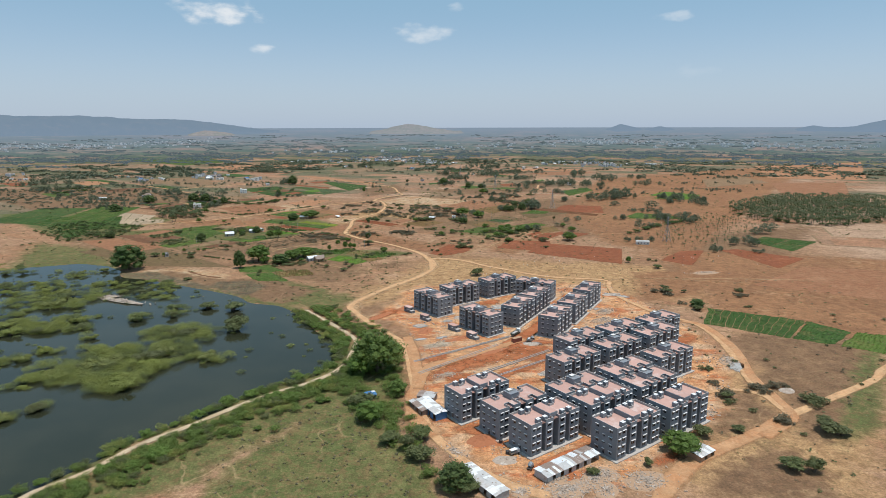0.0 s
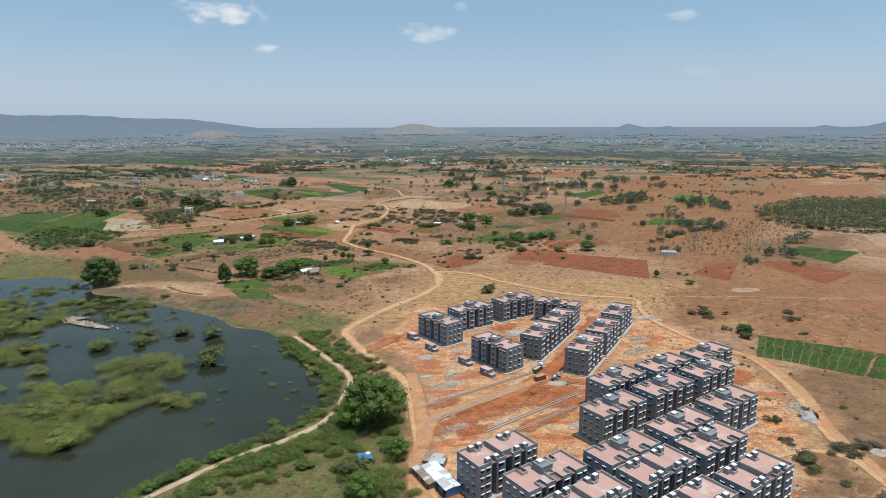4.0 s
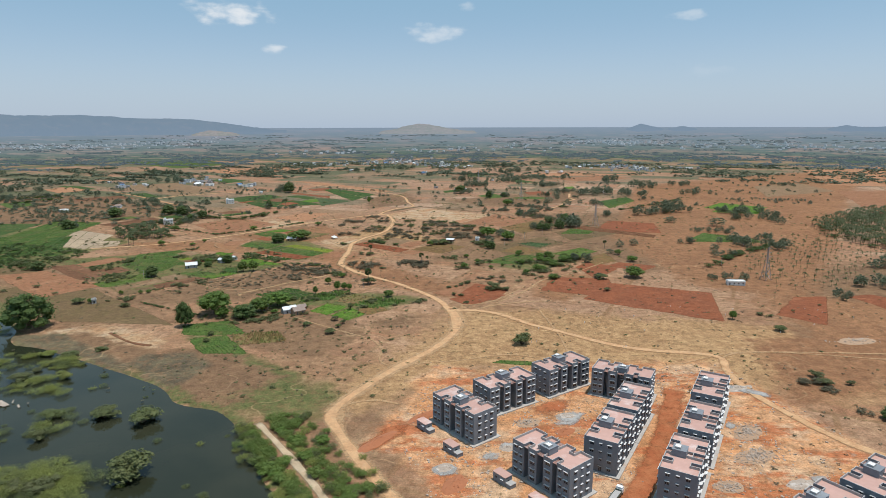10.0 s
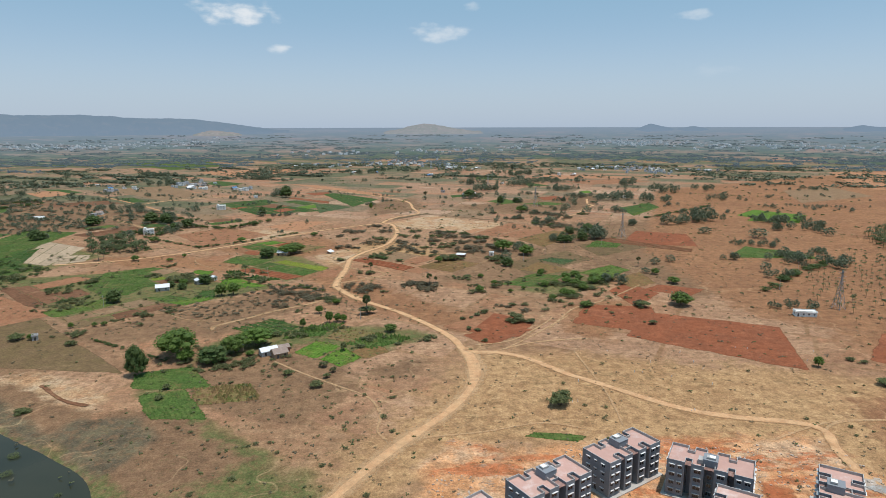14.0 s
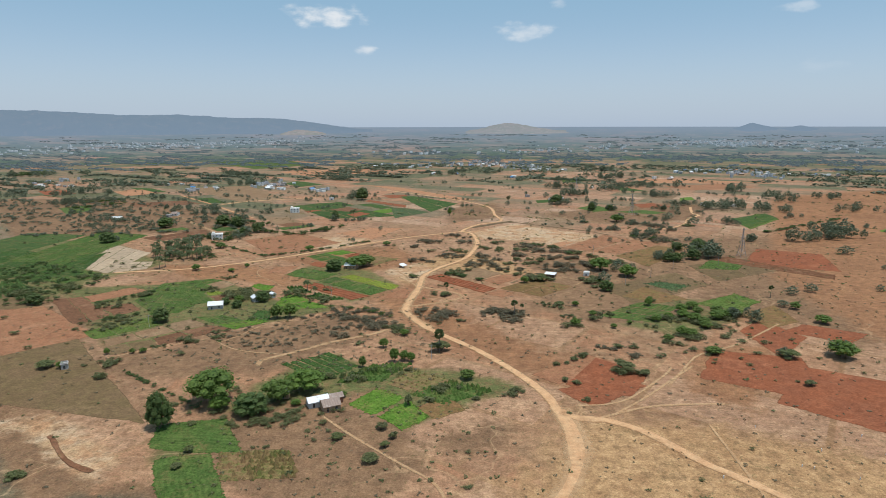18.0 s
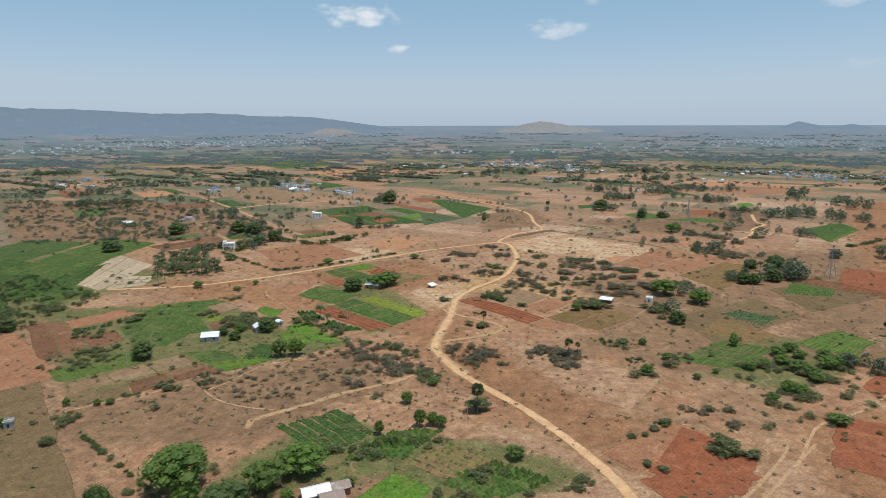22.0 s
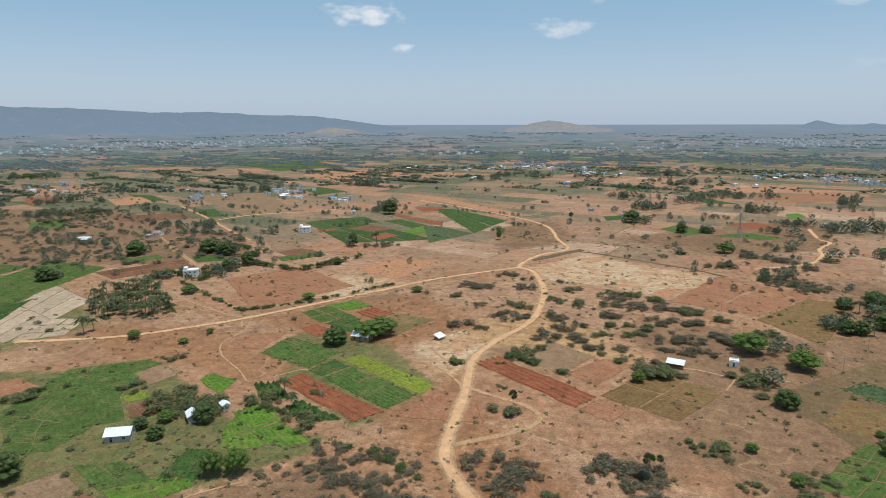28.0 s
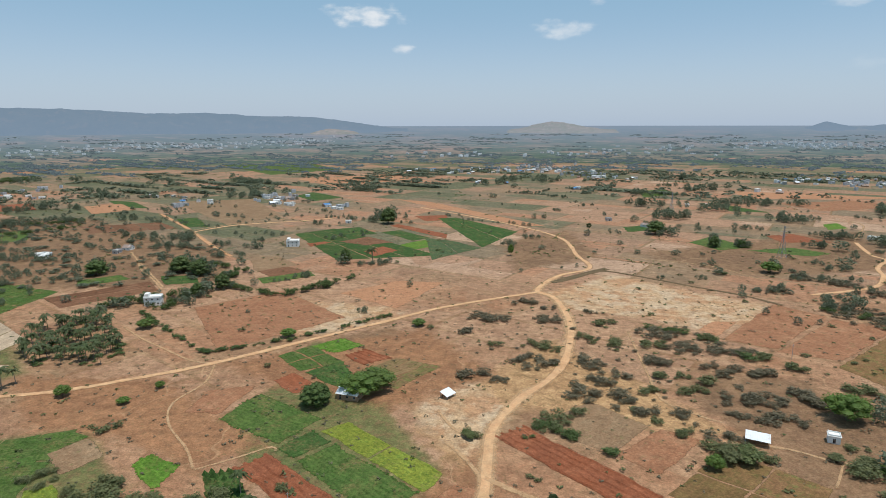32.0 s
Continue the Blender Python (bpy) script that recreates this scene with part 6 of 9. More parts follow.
plant("swamp", -132, 364, 6.5, 13.0, -0.8)
plant("swamp", -150, 369, 5.5, 13.0, -0.8)
plant("swamp", -206, 439, 4.0, 11.0, -0.8)
plant("swamp", -213, 410, 4.0, 11.0, -0.8)
plant("swamp", -167, 350, 5.0, 8.0, -0.8)
plant("swamp", -186, 343, 5.0, 10.0, -0.8)
plant("swamp", -193, 448, 3.5, 7.0, -0.8)

# greenery along both sides of the bund path
BUND = [(-142, 143), (-137, 153), (-126, 164), (-116, 182), (-102, 197), (-84, 218), (-70, 231), (-60, 238), (-46, 255), (-42, 278), (-42, 299), (-58, 326), (-82, 360)]
green, dull, pale = [], [], []
rnd = random.Random(21)
for (ax, ay), (bx, by) in zip(BUND, BUND[1:]):
    long = math.hypot(bx - ax, by - ay)
    ux, uy = (bx - ax) / long, (by - ay) / long
    south = ay < 262
    for i in range(int(long * (3.6 if south else 4.4))):
        t, side = rnd.random(), rnd.choice((-1, 1, 1, 1, 1) if south else (-1, -1, 1, 1))
        reach = (9.0 if south else 7.0) if side > 0 else (2.2 if south else 4.5)
        off = (3.6 + abs(rnd.gauss(0, 1)) * reach) * side
        x, y = ax + ux * long * t + uy * off, ay + uy * long * t - ux * off
        s = rnd.uniform(0.5, 1.35)
        if i % 11 == 0:
            plant("bund", x, y, 3.0 * s, 5.0 * s)
        else:
            rnd.choice((green, green, green, dull, pale)).append((x, y, -0.1 if side > 0 else -0.5, 5.2 * s, 2.9 * s))
green += scatter(150, 31, -70, 20, 140, 290, 3.0, 5.5, within([(-46, 251), (-39, 301), (-17, 290), (-12, 236), (-7, 191), (6, 144), (-8, 162), (-24, 192), (-38, 213)]))
grow("bund_thicket", "lush green shrubs along the pond bund", "thicket", "leaf_bund", "fine", green)
grow("bund_thicket", "yellow-green shrubs along the pond bund", "thicket", "leaf_marsh", "fine", pale)
grow("bund_thicket", "dull grey-green shrubs along the pond bund", "thicket", "leaf_scrub", "fine", dull)

# scrub: joined thorn thickets, small bushes and dry tufts
CLUMPS = {"thorn": [], "green": []}
BUSHY = random.Random(210)


def clump(x, y, half, high, kind):
    """A patch of scrub: bushes crowded round a spot, lower at its rim."""
    h = min(4.2, max(1.5, high * 1.25))
    for i in range(max(2, int(4.2 * half / h))):
        g, r = BUSHY.uniform(0, 6.283), math.sqrt(BUSHY.random())
        s = BUSHY.uniform(0.55, 1.2) * (1.1 - 0.35 * r)
        CLUMPS[kind].append((x + half * r * math.cos(g), y + 0.75 * half * r * math.sin(g), 0, 2.1 * h * s, h * s))


clump(-106, 902, 15.0, 4.9, "thorn")
clump(-134, 655, 6, 2.0, "thorn")
clump(-121, 652, 6, 1.8, "thorn")
clump(-109, 639, 6, 2.4, "thorn")
clump(-111, 657, 5, 2.0, "thorn")
clump(-100, 631, 6, 2.2, "thorn")
clump(-109, 630, 6, 2.2, "thorn")
clump(-88, 621, 9, 2.6, "green")
clump(-122, 617, 5, 1.6, "thorn")
clump(-207, 590, 5, 1.6, "green")
clump(-194, 603, 4, 1.6, "green")
clump(-216, 577, 5, 1.2, "green")
clump(-228, 552, 6, 2, "green")
clump(-157, 703, 4, 1.6, "green")
clump(-72, 655, 12, 2.6, "thorn")
clump(-62, 653, 10, 2.4, "thorn")
clump(-30, 662, 8, 2.4, "thorn")
clump(-20, 657, 12, 2.6, "thorn")
clump(-12, 655, 7, 2.0, "thorn")
clump(4, 682, 6, 1.8, "green")
clump(19, 656, 5, 1.4, "green")
clump(-120, 873, 5.1, 3.1, "thorn")
clump(-104, 808, 8.6, 4.7, "thorn")
clump(-97, 854, 4.4, 2.9, "green")
clump(-75, 855, 8.5, 4.8, "green")
clump(-76, 829, 13.6, 4.1, "thorn")
clump(-91, 805, 5.3, 2.5, "thorn")
clump(-68, 903, 10.9, 3.3, "thorn")
clump(-86, 939, 8.8, 3.5, "thorn")
clump(-69, 929, 5.8, 2.3, "thorn")
clump(-64, 849, 2.9, 2.9, "green")
clump(-48, 876, 6.4, 5.6, "green")
clump(-36, 867, 8.8, 5.5, "green")
clump(-33, 900, 7.6, 3.2, "green")
clump(-41, 924, 4.3, 2.3, "thorn")
clump(-45, 835, 11.5, 3.4, "thorn")
clump(-37, 815, 12.0, 5.5, "thorn")
clump(-55, 803, 4.2, 4.2, "thorn")
clump(-51, 792, 8.1, 4.1, "thorn")
clump(-39, 795, 9.3, 3.7, "thorn")
clump(-6, 887, 13.2, 4.0, "thorn")
clump(-10, 866, 7.5, 3.8, "green")
clump(11, 864, 13.9, 5.6, "thorn")
clump(23, 880, 5.3, 4.0, "green")
clump(30, 864, 12.8, 3.8, "thorn")
clump(45, 858, 5.1, 3.1, "green")
clump(-12, 841, 7.1, 3.5, "thorn")
clump(-12, 822, 4.5, 2.7, "green")
clump(-3, 823, 4.5, 2.7, "green")
clump(-6, 807, 5.4, 2.6, "green")
clump(-19, 802, 5.9, 3.0, "green")
clump(19, 834, 10.6, 5.2, "thorn")
clump(33, 832, 4.7, 4.3, "thorn")
clump(41, 835, 4.8, 3.6, "thorn")
clump(8, 819, 4.5, 3.4, "green")
clump(3, 809, 4.4, 2.6, "green")
clump(19, 801, 10.8, 4.3, "thorn")
clump(30, 801, 8.7, 4.4, "thorn")
clump(45, 810, 6.8, 5.0, "thorn")
clump(50, 803, 6.7, 4.0, "thorn")
clump(29, 783, 9.3, 3.1, "thorn")
clump(16, 784, 6.2, 2.5, "thorn")
clump(57, 845, 5.0, 4.5, "green")
clump(77, 820, 8.4, 3.4, "green")
clump(-24, 781, 6.0, 4.0, "thorn")
clump(-22, 774, 3.9, 2.3, "green")
clump(-32, 784, 2.8, 2.4, "green")
clump(-12, 782, 5.0, 2.4, "thorn")
clump(-63, 770, 6.7, 3.8, "green")
clump(-69, 761, 4.6, 3.3, "green")
clump(-55, 776, 2.7, 2.7, "green")
clump(-12, 764, 4.7, 4.2, "green")
clump(2, 763, 7.7, 2.9, "thorn")
clump(5, 752, 7.4, 3.7, "green")
clump(12, 750, 3.7, 3.3, "green")
clump(-3, 756, 3.7, 3.4, "green")
clump(-98, 749, 3.6, 2.7, "green")
clump(46, 745, 6.7, 3.4, "green")
clump(43, 732, 4.6, 2.7, "green")
clump(50, 764, 3.6, 3.0, "green")
clump(-73, 723, 2.3, 1.6, "green")
clump(-75, 699, 2.2, 2.2, "green")
clump(-66, 697, 3.7, 2.7, "green")
clump(133, 959, 16.7, 6.7, "thorn")
clump(132, 939, 22.5, 4.8, "thorn")
clump(155, 1027, 15.2, 3.8, "thorn")
clump(196, 1036, 9.9, 5.9, "green")
clump(146, 939, 13.0, 3.9, "thorn")
clump(98, 999, 12.2, 3.5, "thorn")
clump(137, 1045, 11.6, 3.9, "thorn")
clump(162, 998, 10.9, 3.6, "thorn")
clump(71, 1050, 5.6, 3.0, "green")
clump(-64, 643, 12.1, 2.6, "thorn")
clump(-27, 658, 13.7, 2.7, "thorn")
clump(-18, 645, 7.7, 2.6, "thorn")
clump(-49, 640, 3.1, 1.7, "green")
clump(21, 636, 5.4, 3.9, "green")
clump(36, 652, 3.2, 3.2, "green")
clump(13, 676, 5.3, 2.4, "green")
clump(33, 601, 3.2, 2.0, "thorn")
clump(42, 604, 2.8, 2.4, "green")
clump(50, 603, 2.8, 2.4, "green")
clump(50, 590, 3.5, 1.9, "thorn")
clump(20, 587, 3.4, 1.9, "green")
clump(40, 567, 6.3, 2.9, "green")
clump(48, 566, 3.3, 2.5, "green")
clump(14, 551, 2.7, 2.0, "green")
clump(6, 574, 2.2, 1.5, "green")
clump(11, 577, 2.2, 1.5, "green")
clump(72, 613, 3.0, 2.5, "green")
clump(89, 625, 8.0, 3.5, "green")
clump(78, 611, 3.0, 1.7, "green")
clump(92, 601, 5.0, 2.9, "green")
clump(109, 644, 2.8, 2.4, "green")
clump(98, 654, 7.2, 3.2, "green")
clump(99, 671, 7.5, 3.5, "green")
clump(115, 662, 6.5, 3.5, "green")
clump(102, 644, 3.8, 3.3, "green")
clump(128, 672, 4.1, 2.6, "green")
clump(82, 657, 8.3, 3.3, "green")
clump(79, 697, 3.0, 2.6, "green")
clump(40, 662, 9.4, 1.9, "green")
clump(39, 599, 2.0, 1.6, "thorn")
clump(-56, 524, 3.0, 2.1, "green")
clump(-49, 537, 4.7, 2.8, "green")
clump(-18, 535, 3.4, 1.9, "green")
clump(-14, 539, 4.8, 1.6, "green")
clump(-42, 540, 2.2, 1.6, "green")
clump(-33, 529, 1.8, 1.5, "green")
clump(17, 533, 2.2, 1.6, "green")
clump(-133, 646, 9.3, 2.3, "thorn")
clump(-119, 636, 8.9, 2.2, "thorn")
clump(-104, 623, 9.6, 2.6, "thorn")
clump(-93, 627, 6.4, 2.6, "thorn")
clump(-85, 615, 5.4, 2.5, "green")
clump(-118, 603, 4.5, 3.3, "thorn")
clump(-105, 593, 3.5, 1.6, "green")
clump(-201, 584, 4.7, 2.2, "green")
clump(-190, 594, 4.3, 1.7, "green")
clump(-226, 547, 3.7, 2.5, "green")
clump(-221, 532, 2.4, 2.4, "green")
clump(-275, 603, 13.9, 2.0, "green")
clump(-265, 618, 14.0, 2.0, "green")
clump(-296, 645, 11.2, 2.8, "green")
clump(-285, 675, 6.4, 2.9, "green")
clump(-239, 545, 1.7, 1.5, "green")
clump(-214, 687, 19.2, 4.4, "green")
clump(-203, 681, 16.0, 3.7, "green")
clump(-219, 676, 10.8, 3.2, "green")
clump(-177, 691, 9.3, 3.2, "green")
clump(-154, 673, 10.0, 3.5, "green")
clump(-244, 692, 8.6, 2.3, "green")
clump(-250, 730, 6.2, 2.5, "green")
clump(-167, 509, 3.4, 1.5, "green")
clump(-116, 499, 8.9, 2.1, "green")
clump(-112, 503, 7.5, 1.8, "green")
clump(-123, 496, 5.9, 1.8, "green")
clump(-106, 544, 5.1, 2.4, "green")
clump(-94, 544, 5.8, 2.3, "green")
clump(-74, 557, 6.9, 1.7, "green")
clump(-361, 688, 11.4, 4.6, "green")
clump(-362, 719, 10.3, 3.4, "green")
clump(-381, 669, 13.1, 3.3, "green")
clump(137, 217, 5.0, 2.8, "thorn")
clump(155, 221, 6.9, 2.3, "thorn")
clump(165, 224, 5.3, 2.4, "thorn")
clump(134, 208, 2.7, 2.1, "green")
clump(175, 393, 5.1, 2.6, "thorn")
clump(178, 383, 4.2, 2.1, "thorn")
clump(237, 392, 4.5, 2.3, "green")
clump(229, 377, 5.3, 2.2, "thorn")
clump(220, 352, 3.3, 1.7, "green")
clump(180, 361, 3.2, 2.0, "thorn")
clump(137, 229, 4.0, 2.3, "thorn")
clump(141, 247, 3.6, 1.8, "green")
clump(172, 206, 6.9, 3.4, "green")
clump(149, 191, 4.7, 2.6, "thorn")
clump(211, 498, 4.2, 2.1, "green")
thorn = CLUMPS["thorn"] + scatter(70, 32, -150, 70, 740, 980, 1.4, 3.6, within([(-132, 838), (-86, 880), (-8, 927), (38, 877), (56, 786), (26, 772), (0, 767), (-37, 781), (-65, 790), (-110, 787), (-95, 814)]))
thorn += scatter(90, 34, -215, -60, 560, 690, 1.2, 3.6, within([(-200, 591), (-171, 622), (-137, 654), (-94, 655), (-101, 621), (-127, 599), (-153, 572)]))
grow("thorn_scrub", "grey-brown thorn scrub on dry ground", "scrub", "leaf_thorn", "thicket", thorn)
shrub = list(CLUMPS["green"])
shrub += scatter(34, 36, 20, 210, 560, 780, 1.5, 3.0) + scatter(34, 37, -60, 330, 420, 560, 1.1, 2.3) + scatter(44, 38, -120, -20, 380, 520, 1.2, 2.6)
shrub += scatter(40, 39, 130, 300, 160, 340, 1.4, 3.4) + scatter(70, 40, -430, -180, 560, 820, 2.2, 4.2) + scatter(40, 52, 60, 130, 590, 660, 2.0, 4.5)
shrub += scatter(46, 53, -160, -90, 490, 530, 1.8, 4.0) + scatter(40, 43, -560, -130, 840, 1130, 2.2, 4.2) + scatter(120, 44, -40, 480, 840, 1180, 1.8, 4.0)
grow("scrub", "scattered green-grey bushes over dry fields", "bushes", "leaf_scrub", "thicket", shrub)
tufts = scatter(900, 54, -430, 330, 380, 1000, 0.7, 1.4) + scatter(1100, 55, -300, 250, 540, 960, 0.8, 1.5) + scatter(260, 56, 110, 320, 140, 420, 0.7, 1.4)
tufts += scatter(1500, 81, -440, 360, 480, 1250, 0.8, 1.5)
tufts += scatter(420, 57, -130, 180, 380, 540, 0.5, 1.1) + scatter(500, 58, -210, -60, 555, 660, 0.7, 1.5) + scatter(300, 59, -80, 0, 145, 215, 0.4, 1.0)
grow("dry_tufts", "sparse dry grey-green tufts on bare soil", "grass", "leaf_thorn", "tuft", tufts)
small = scatter(1300, 83, -520, 520, 560, 1300, 1.2, 2.0) + scatter(500, 60, -430, 330, 420, 1000, 0.9, 1.6) + scatter(240, 70, -150, -20, 380, 560, 0.7, 1.4) + scatter(160, 71, 100, 320, 140, 420, 0.7, 1.5)
grow("weed_tufts", "small green weeds scattered over the fields", "grass", "leaf_scrub", "tuft", small)
shrub_dark = scatter(230, 73, -460, -300, 620, 780, 2.6, 4.6, within([(-389, 618), (-583, 816), (-433, 761), (-345, 722), (-341, 645)]))
shrub_dark += scatter(60, 74, -420, -260, 740, 900, 1.3, 5.0, within([(-359, 799), (-380, 837), (-355, 862), (-302, 814), (-293, 790), (-334, 783)]))
LEFT_SCRUB = [(-919, 1202), (-664, 1241), (-483, 1089), (-405, 1101), (-317, 956), (-391, 931), (-503, 894), (-572, 875)]
grow("scrub", "dull green scrub and thorn trees round scattered farms", "bushes", "leaf_far_hazed", "thicket",
     scatter(420, 84, -900, -250, 850, 1350, 3.0, 7.0, lambda x, y: noise.noise((x / 42, y / 34, 6)) > -0.12 and within(LEFT_SCRUB)(x, y)))
grow("scrub", "dark green shrubs between irrigated plots", "bushes", "leaf_dense", "thicket", shrub_dark)
GROVES = []


def grove(x, y, half, high):
    """A lone tree, or a stand of them side by side."""
    h = min(17.0, max(2.6, high * 1.9))
    base = float(rise(x, y))
    if half < 0.95 * h:
        GROVES.append((x, y, base, 2.15 * half, h))
        return
    for i in range(int(1.9 * half / h * 2) + 1):
        s = BUSHY.uniform(0.6, 1.1)
        GROVES.append((x + BUSHY.uniform(-half, half), y + BUSHY.gauss(0, 0.25 * half + 0.3 * h), base, h * s * BUSHY.uniform(0.9, 1.3), h * s))


grove(-124, 1848, 72.7, 7.9)
grove(-188, 1771, 18.8, 7.5)
grove(-217, 1722, 4.8, 4.8)
grove(-164, 1550, 7.2, 4.1)
grove(-139, 1716, 8.4, 4.8)
grove(-60, 1572, 21.0, 3.2)
grove(24, 1742, 9.8, 7.3)
grove(56, 1785, 8.9, 6.3)
grove(154, 1778, 19.1, 5.1)
grove(213, 1961, 36.4, 10.2)
grove(204, 1710, 30.4, 12.2)
grove(261, 1749, 9.5, 7.6)
grove(145, 1620, 14.0, 4.5)
grove(85, 1621, 22.2, 6.7)
grove(159, 1483, 39.6, 4.0)
grove(229, 1519, 41.6, 6.2)
grove(86, 1348, 20.3, 6.8)
grove(50, 1235, 18.3, 6.6)
grove(37, 1321, 6.1, 4.9)
grove(56, 1310, 10.1, 2.4)
grove(-90, 1330, 4.1, 3.3)
grove(-77, 1329, 4.1, 3.3)
grove(-61, 1403, 6.2, 2.7)
grove(-27, 1218, 5.0, 3.5)
grove(3, 1166, 4.0, 2.6)
grove(-26, 1116, 2.7, 1.8)
grove(-107, 1113, 3.0, 5.5)
grove(-111, 1145, 11.2, 3.2)
grove(-87, 1187, 10.2, 2.7)
grove(-76, 1129, 4.4, 2.5)
grove(-92, 1029, 2.1, 2.1)
grove(-45, 1055, 2.2, 2.2)
grove(-58, 1048, 1.6, 1.5)
grove(50, 1122, 5.0, 3.1)
grove(15, 1121, 3.7, 2.5)
grove(97, 1174, 6.8, 7.5)
grove(106, 1216, 5.1, 3.6)
grove(125, 1168, 7.5, 4.1)
grove(136, 1247, 3.0, 4.6)
grove(154, 1289, 8.9, 4.0)
grove(168, 1279, 6.0, 3.2)
grove(98, 1253, 4.6, 6.8)
grove(64, 1075, 3.5, 2.3)
grove(73, 1084, 4.5, 3.0)
grove(70, 1048, 5.0, 3.9)
grove(55, 1029, 5.9, 2.2)
grove(21, 1025, 4.0, 1.6)
grove(73, 994, 3.6, 3.6)
grove(69, 979, 3.7, 2.5)
grove(99, 1003, 7.9, 3.7)
grove(86, 996, 5.2, 2.1)
grove(121, 1076, 6.6, 5.4)
grove(122, 1063, 2.9, 4.1)
grove(115, 1096, 3.1, 1.8)
grove(134, 1064, 4.4, 2.4)
grove(135, 1038, 12.8, 4.0)
grove(166, 1098, 4.8, 2.5)
grove(173, 1074, 10.8, 3.1)
grove(158, 1032, 12.9, 2.9)
grove(186, 1096, 8.0, 4.8)
grove(212, 1165, 8.9, 6.4)
grove(204, 1121, 5.0, 6.0)
grove(249, 1232, 11.8, 6.3)
grove(228, 1343, 7.9, 4.4)
grove(253, 1360, 13.5, 6.3)
grove(271, 1196, 11.4, 7.6)
grove(244, 1161, 6.5, 2.2)
grove(203, 1045, 9.0, 6.0)
grove(225, 1117, 4.0, 1.7)
grove(365, 1382, 5.8, 10.6)
grove(167, 1008, 9.7, 2.8)
grove(138, 974, 7.7, 4.6)
grove(131, 986, 6.5, 2.1)
grove(119, 955, 7.4, 2.9)
grove(167, 1242, 4.6, 1.9)
grove(-1211, 1656, 51.9, 11.2)
grove(-804, 1301, 18.7, 9.6)
grove(-753, 1301, 13.0, 5.2)
grove(-687, 1197, 34.4, 4.6)
grove(-715, 1169, 25.2, 5.5)
grove(-730, 1154, 18.3, 4.6)
grove(-820, 1255, 21.0, 6.3)
grove(-593, 1285, 7.4, 5.6)
grove(-522, 1286, 6.3, 3.6)
grove(-617, 1232, 12.6, 6.3)
grove(-881, 1653, 9.7, 5.5)
grove(-891, 1719, 28.9, 5.8)
grove(-666, 1690, 16.3, 9.1)
grove(-650, 1711, 9.9, 6.6)
grove(-734, 1736, 31.0, 8.3)
grove(-607, 1655, 7.5, 6.3)
grove(-586, 1719, 5.2, 3.9)
grove(-422, 1623, 34.7, 10.4)
grove(-348, 1568, 5.4, 4.3)
grove(-335, 1589, 5.5, 4.4)
grove(-361, 1721, 15.4, 3.7)
grove(-572, 1491, 32.8, 7.6)
grove(-537, 1549, 10.2, 6.8)
grove(-476, 1658, 7.2, 8.4)
grove(-820, 1465, 18.0, 6.0)
grove(-886, 1510, 19.2, 5.1)
grove(-1122, 1721, 19.8, 6.3)
grove(-280, 1286, 24.0, 7.2)
grove(-288, 1345, 9.4, 6.9)
grove(-319, 1272, 12.0, 3.2)
grove(-354, 1239, 7.0, 3.5)
grove(-250, 1034, 8.4, 5.0)
grove(-217, 1038, 8.3, 3.3)
grove(-228, 1032, 6.9, 2.8)
grove(-445, 966, 13.4, 7.4)
grove(-499, 1066, 7.0, 3.5)
grove(-511, 943, 18.7, 3.7)
grove(-539, 956, 8.1, 3.3)
grove(-469, 929, 4.4, 3.5)
grove(-455, 943, 7.3, 2.9)
grove(-563, 1020, 7.1, 5.0)
grove(-608, 1107, 5.6, 4.8)
grove(-585, 1109, 4.7, 3.5)
grove(-628, 1059, 15.6, 4.7)
grove(-559, 995, 17.3, 4.1)
grove(-496, 916, 8.9, 3.0)
grove(-526, 1002, 13.5, 3.4)
grove(-532, 1060, 9.0, 3.6)
grove(-515, 1020, 10.2, 2.7)
grove(-491, 1117, 22.2, 4.4)
grove(-445, 1070, 16.9, 4.7)
grove(-525, 1123, 11.4, 3.8)
grove(-457, 1110, 10.7, 5.0)
grove(-461, 1131, 11.0, 4.4)
grove(-427, 1030, 5.7, 3.8)
grove(-362, 987, 19.8, 8.5)
grove(-389, 1009, 9.0, 6.0)
grove(-329, 973, 5.4, 3.2)
grove(-340, 1015, 5.2, 4.3)
grove(-362, 1016, 7.4, 2.9)
grove(-323, 925, 9.9, 5.0)
grove(-308, 939, 7.5, 3.8)
grove(-295, 952, 3.5, 3.5)
grove(-396, 962, 3.9, 3.4)
grove(-328, 898, 14.3, 4.8)
grove(-358, 883, 7.2, 4.3)
grove(-353, 897, 8.6, 3.7)
grove(-365, 873, 6.0, 2.9)
grove(-451, 871, 9.3, 4.8)
grove(-278, 968, 3.8, 2.0)
grove(-284, 964, 2.0, 1.5)
grove(-269, 984, 6.5, 2.6)
grove(-363, 1085, 11.3, 3.9)
grove(-372, 1123, 6.9, 2.7)
grove(-410, 1097, 11.9, 3.4)
grove(-362, 1052, 9.3, 2.5)
grove(-378, 1040, 6.2, 3.1)
grove(-190, 900, 5.3, 2.1)
grove(-174, 967, 2.9, 3.3)
grove(397, 1448, 26.8, 9.2)
grove(421, 1323, 31.8, 9.9)
grove(314, 1205, 37.7, 8.8)
grove(355, 1183, 31.2, 7.5)
grove(495, 1339, 21.8, 7.3)
grove(466, 1189, 25.9, 10.4)
grove(359, 980, 36.6, 10.5)
grove(296, 940, 19.7, 7.9)
grove(322, 961, 15.2, 7.1)
grove(346, 852, 11.5, 6.4)
grove(335, 808, 13.0, 4.3)
grove(308, 813, 12.9, 3.4)
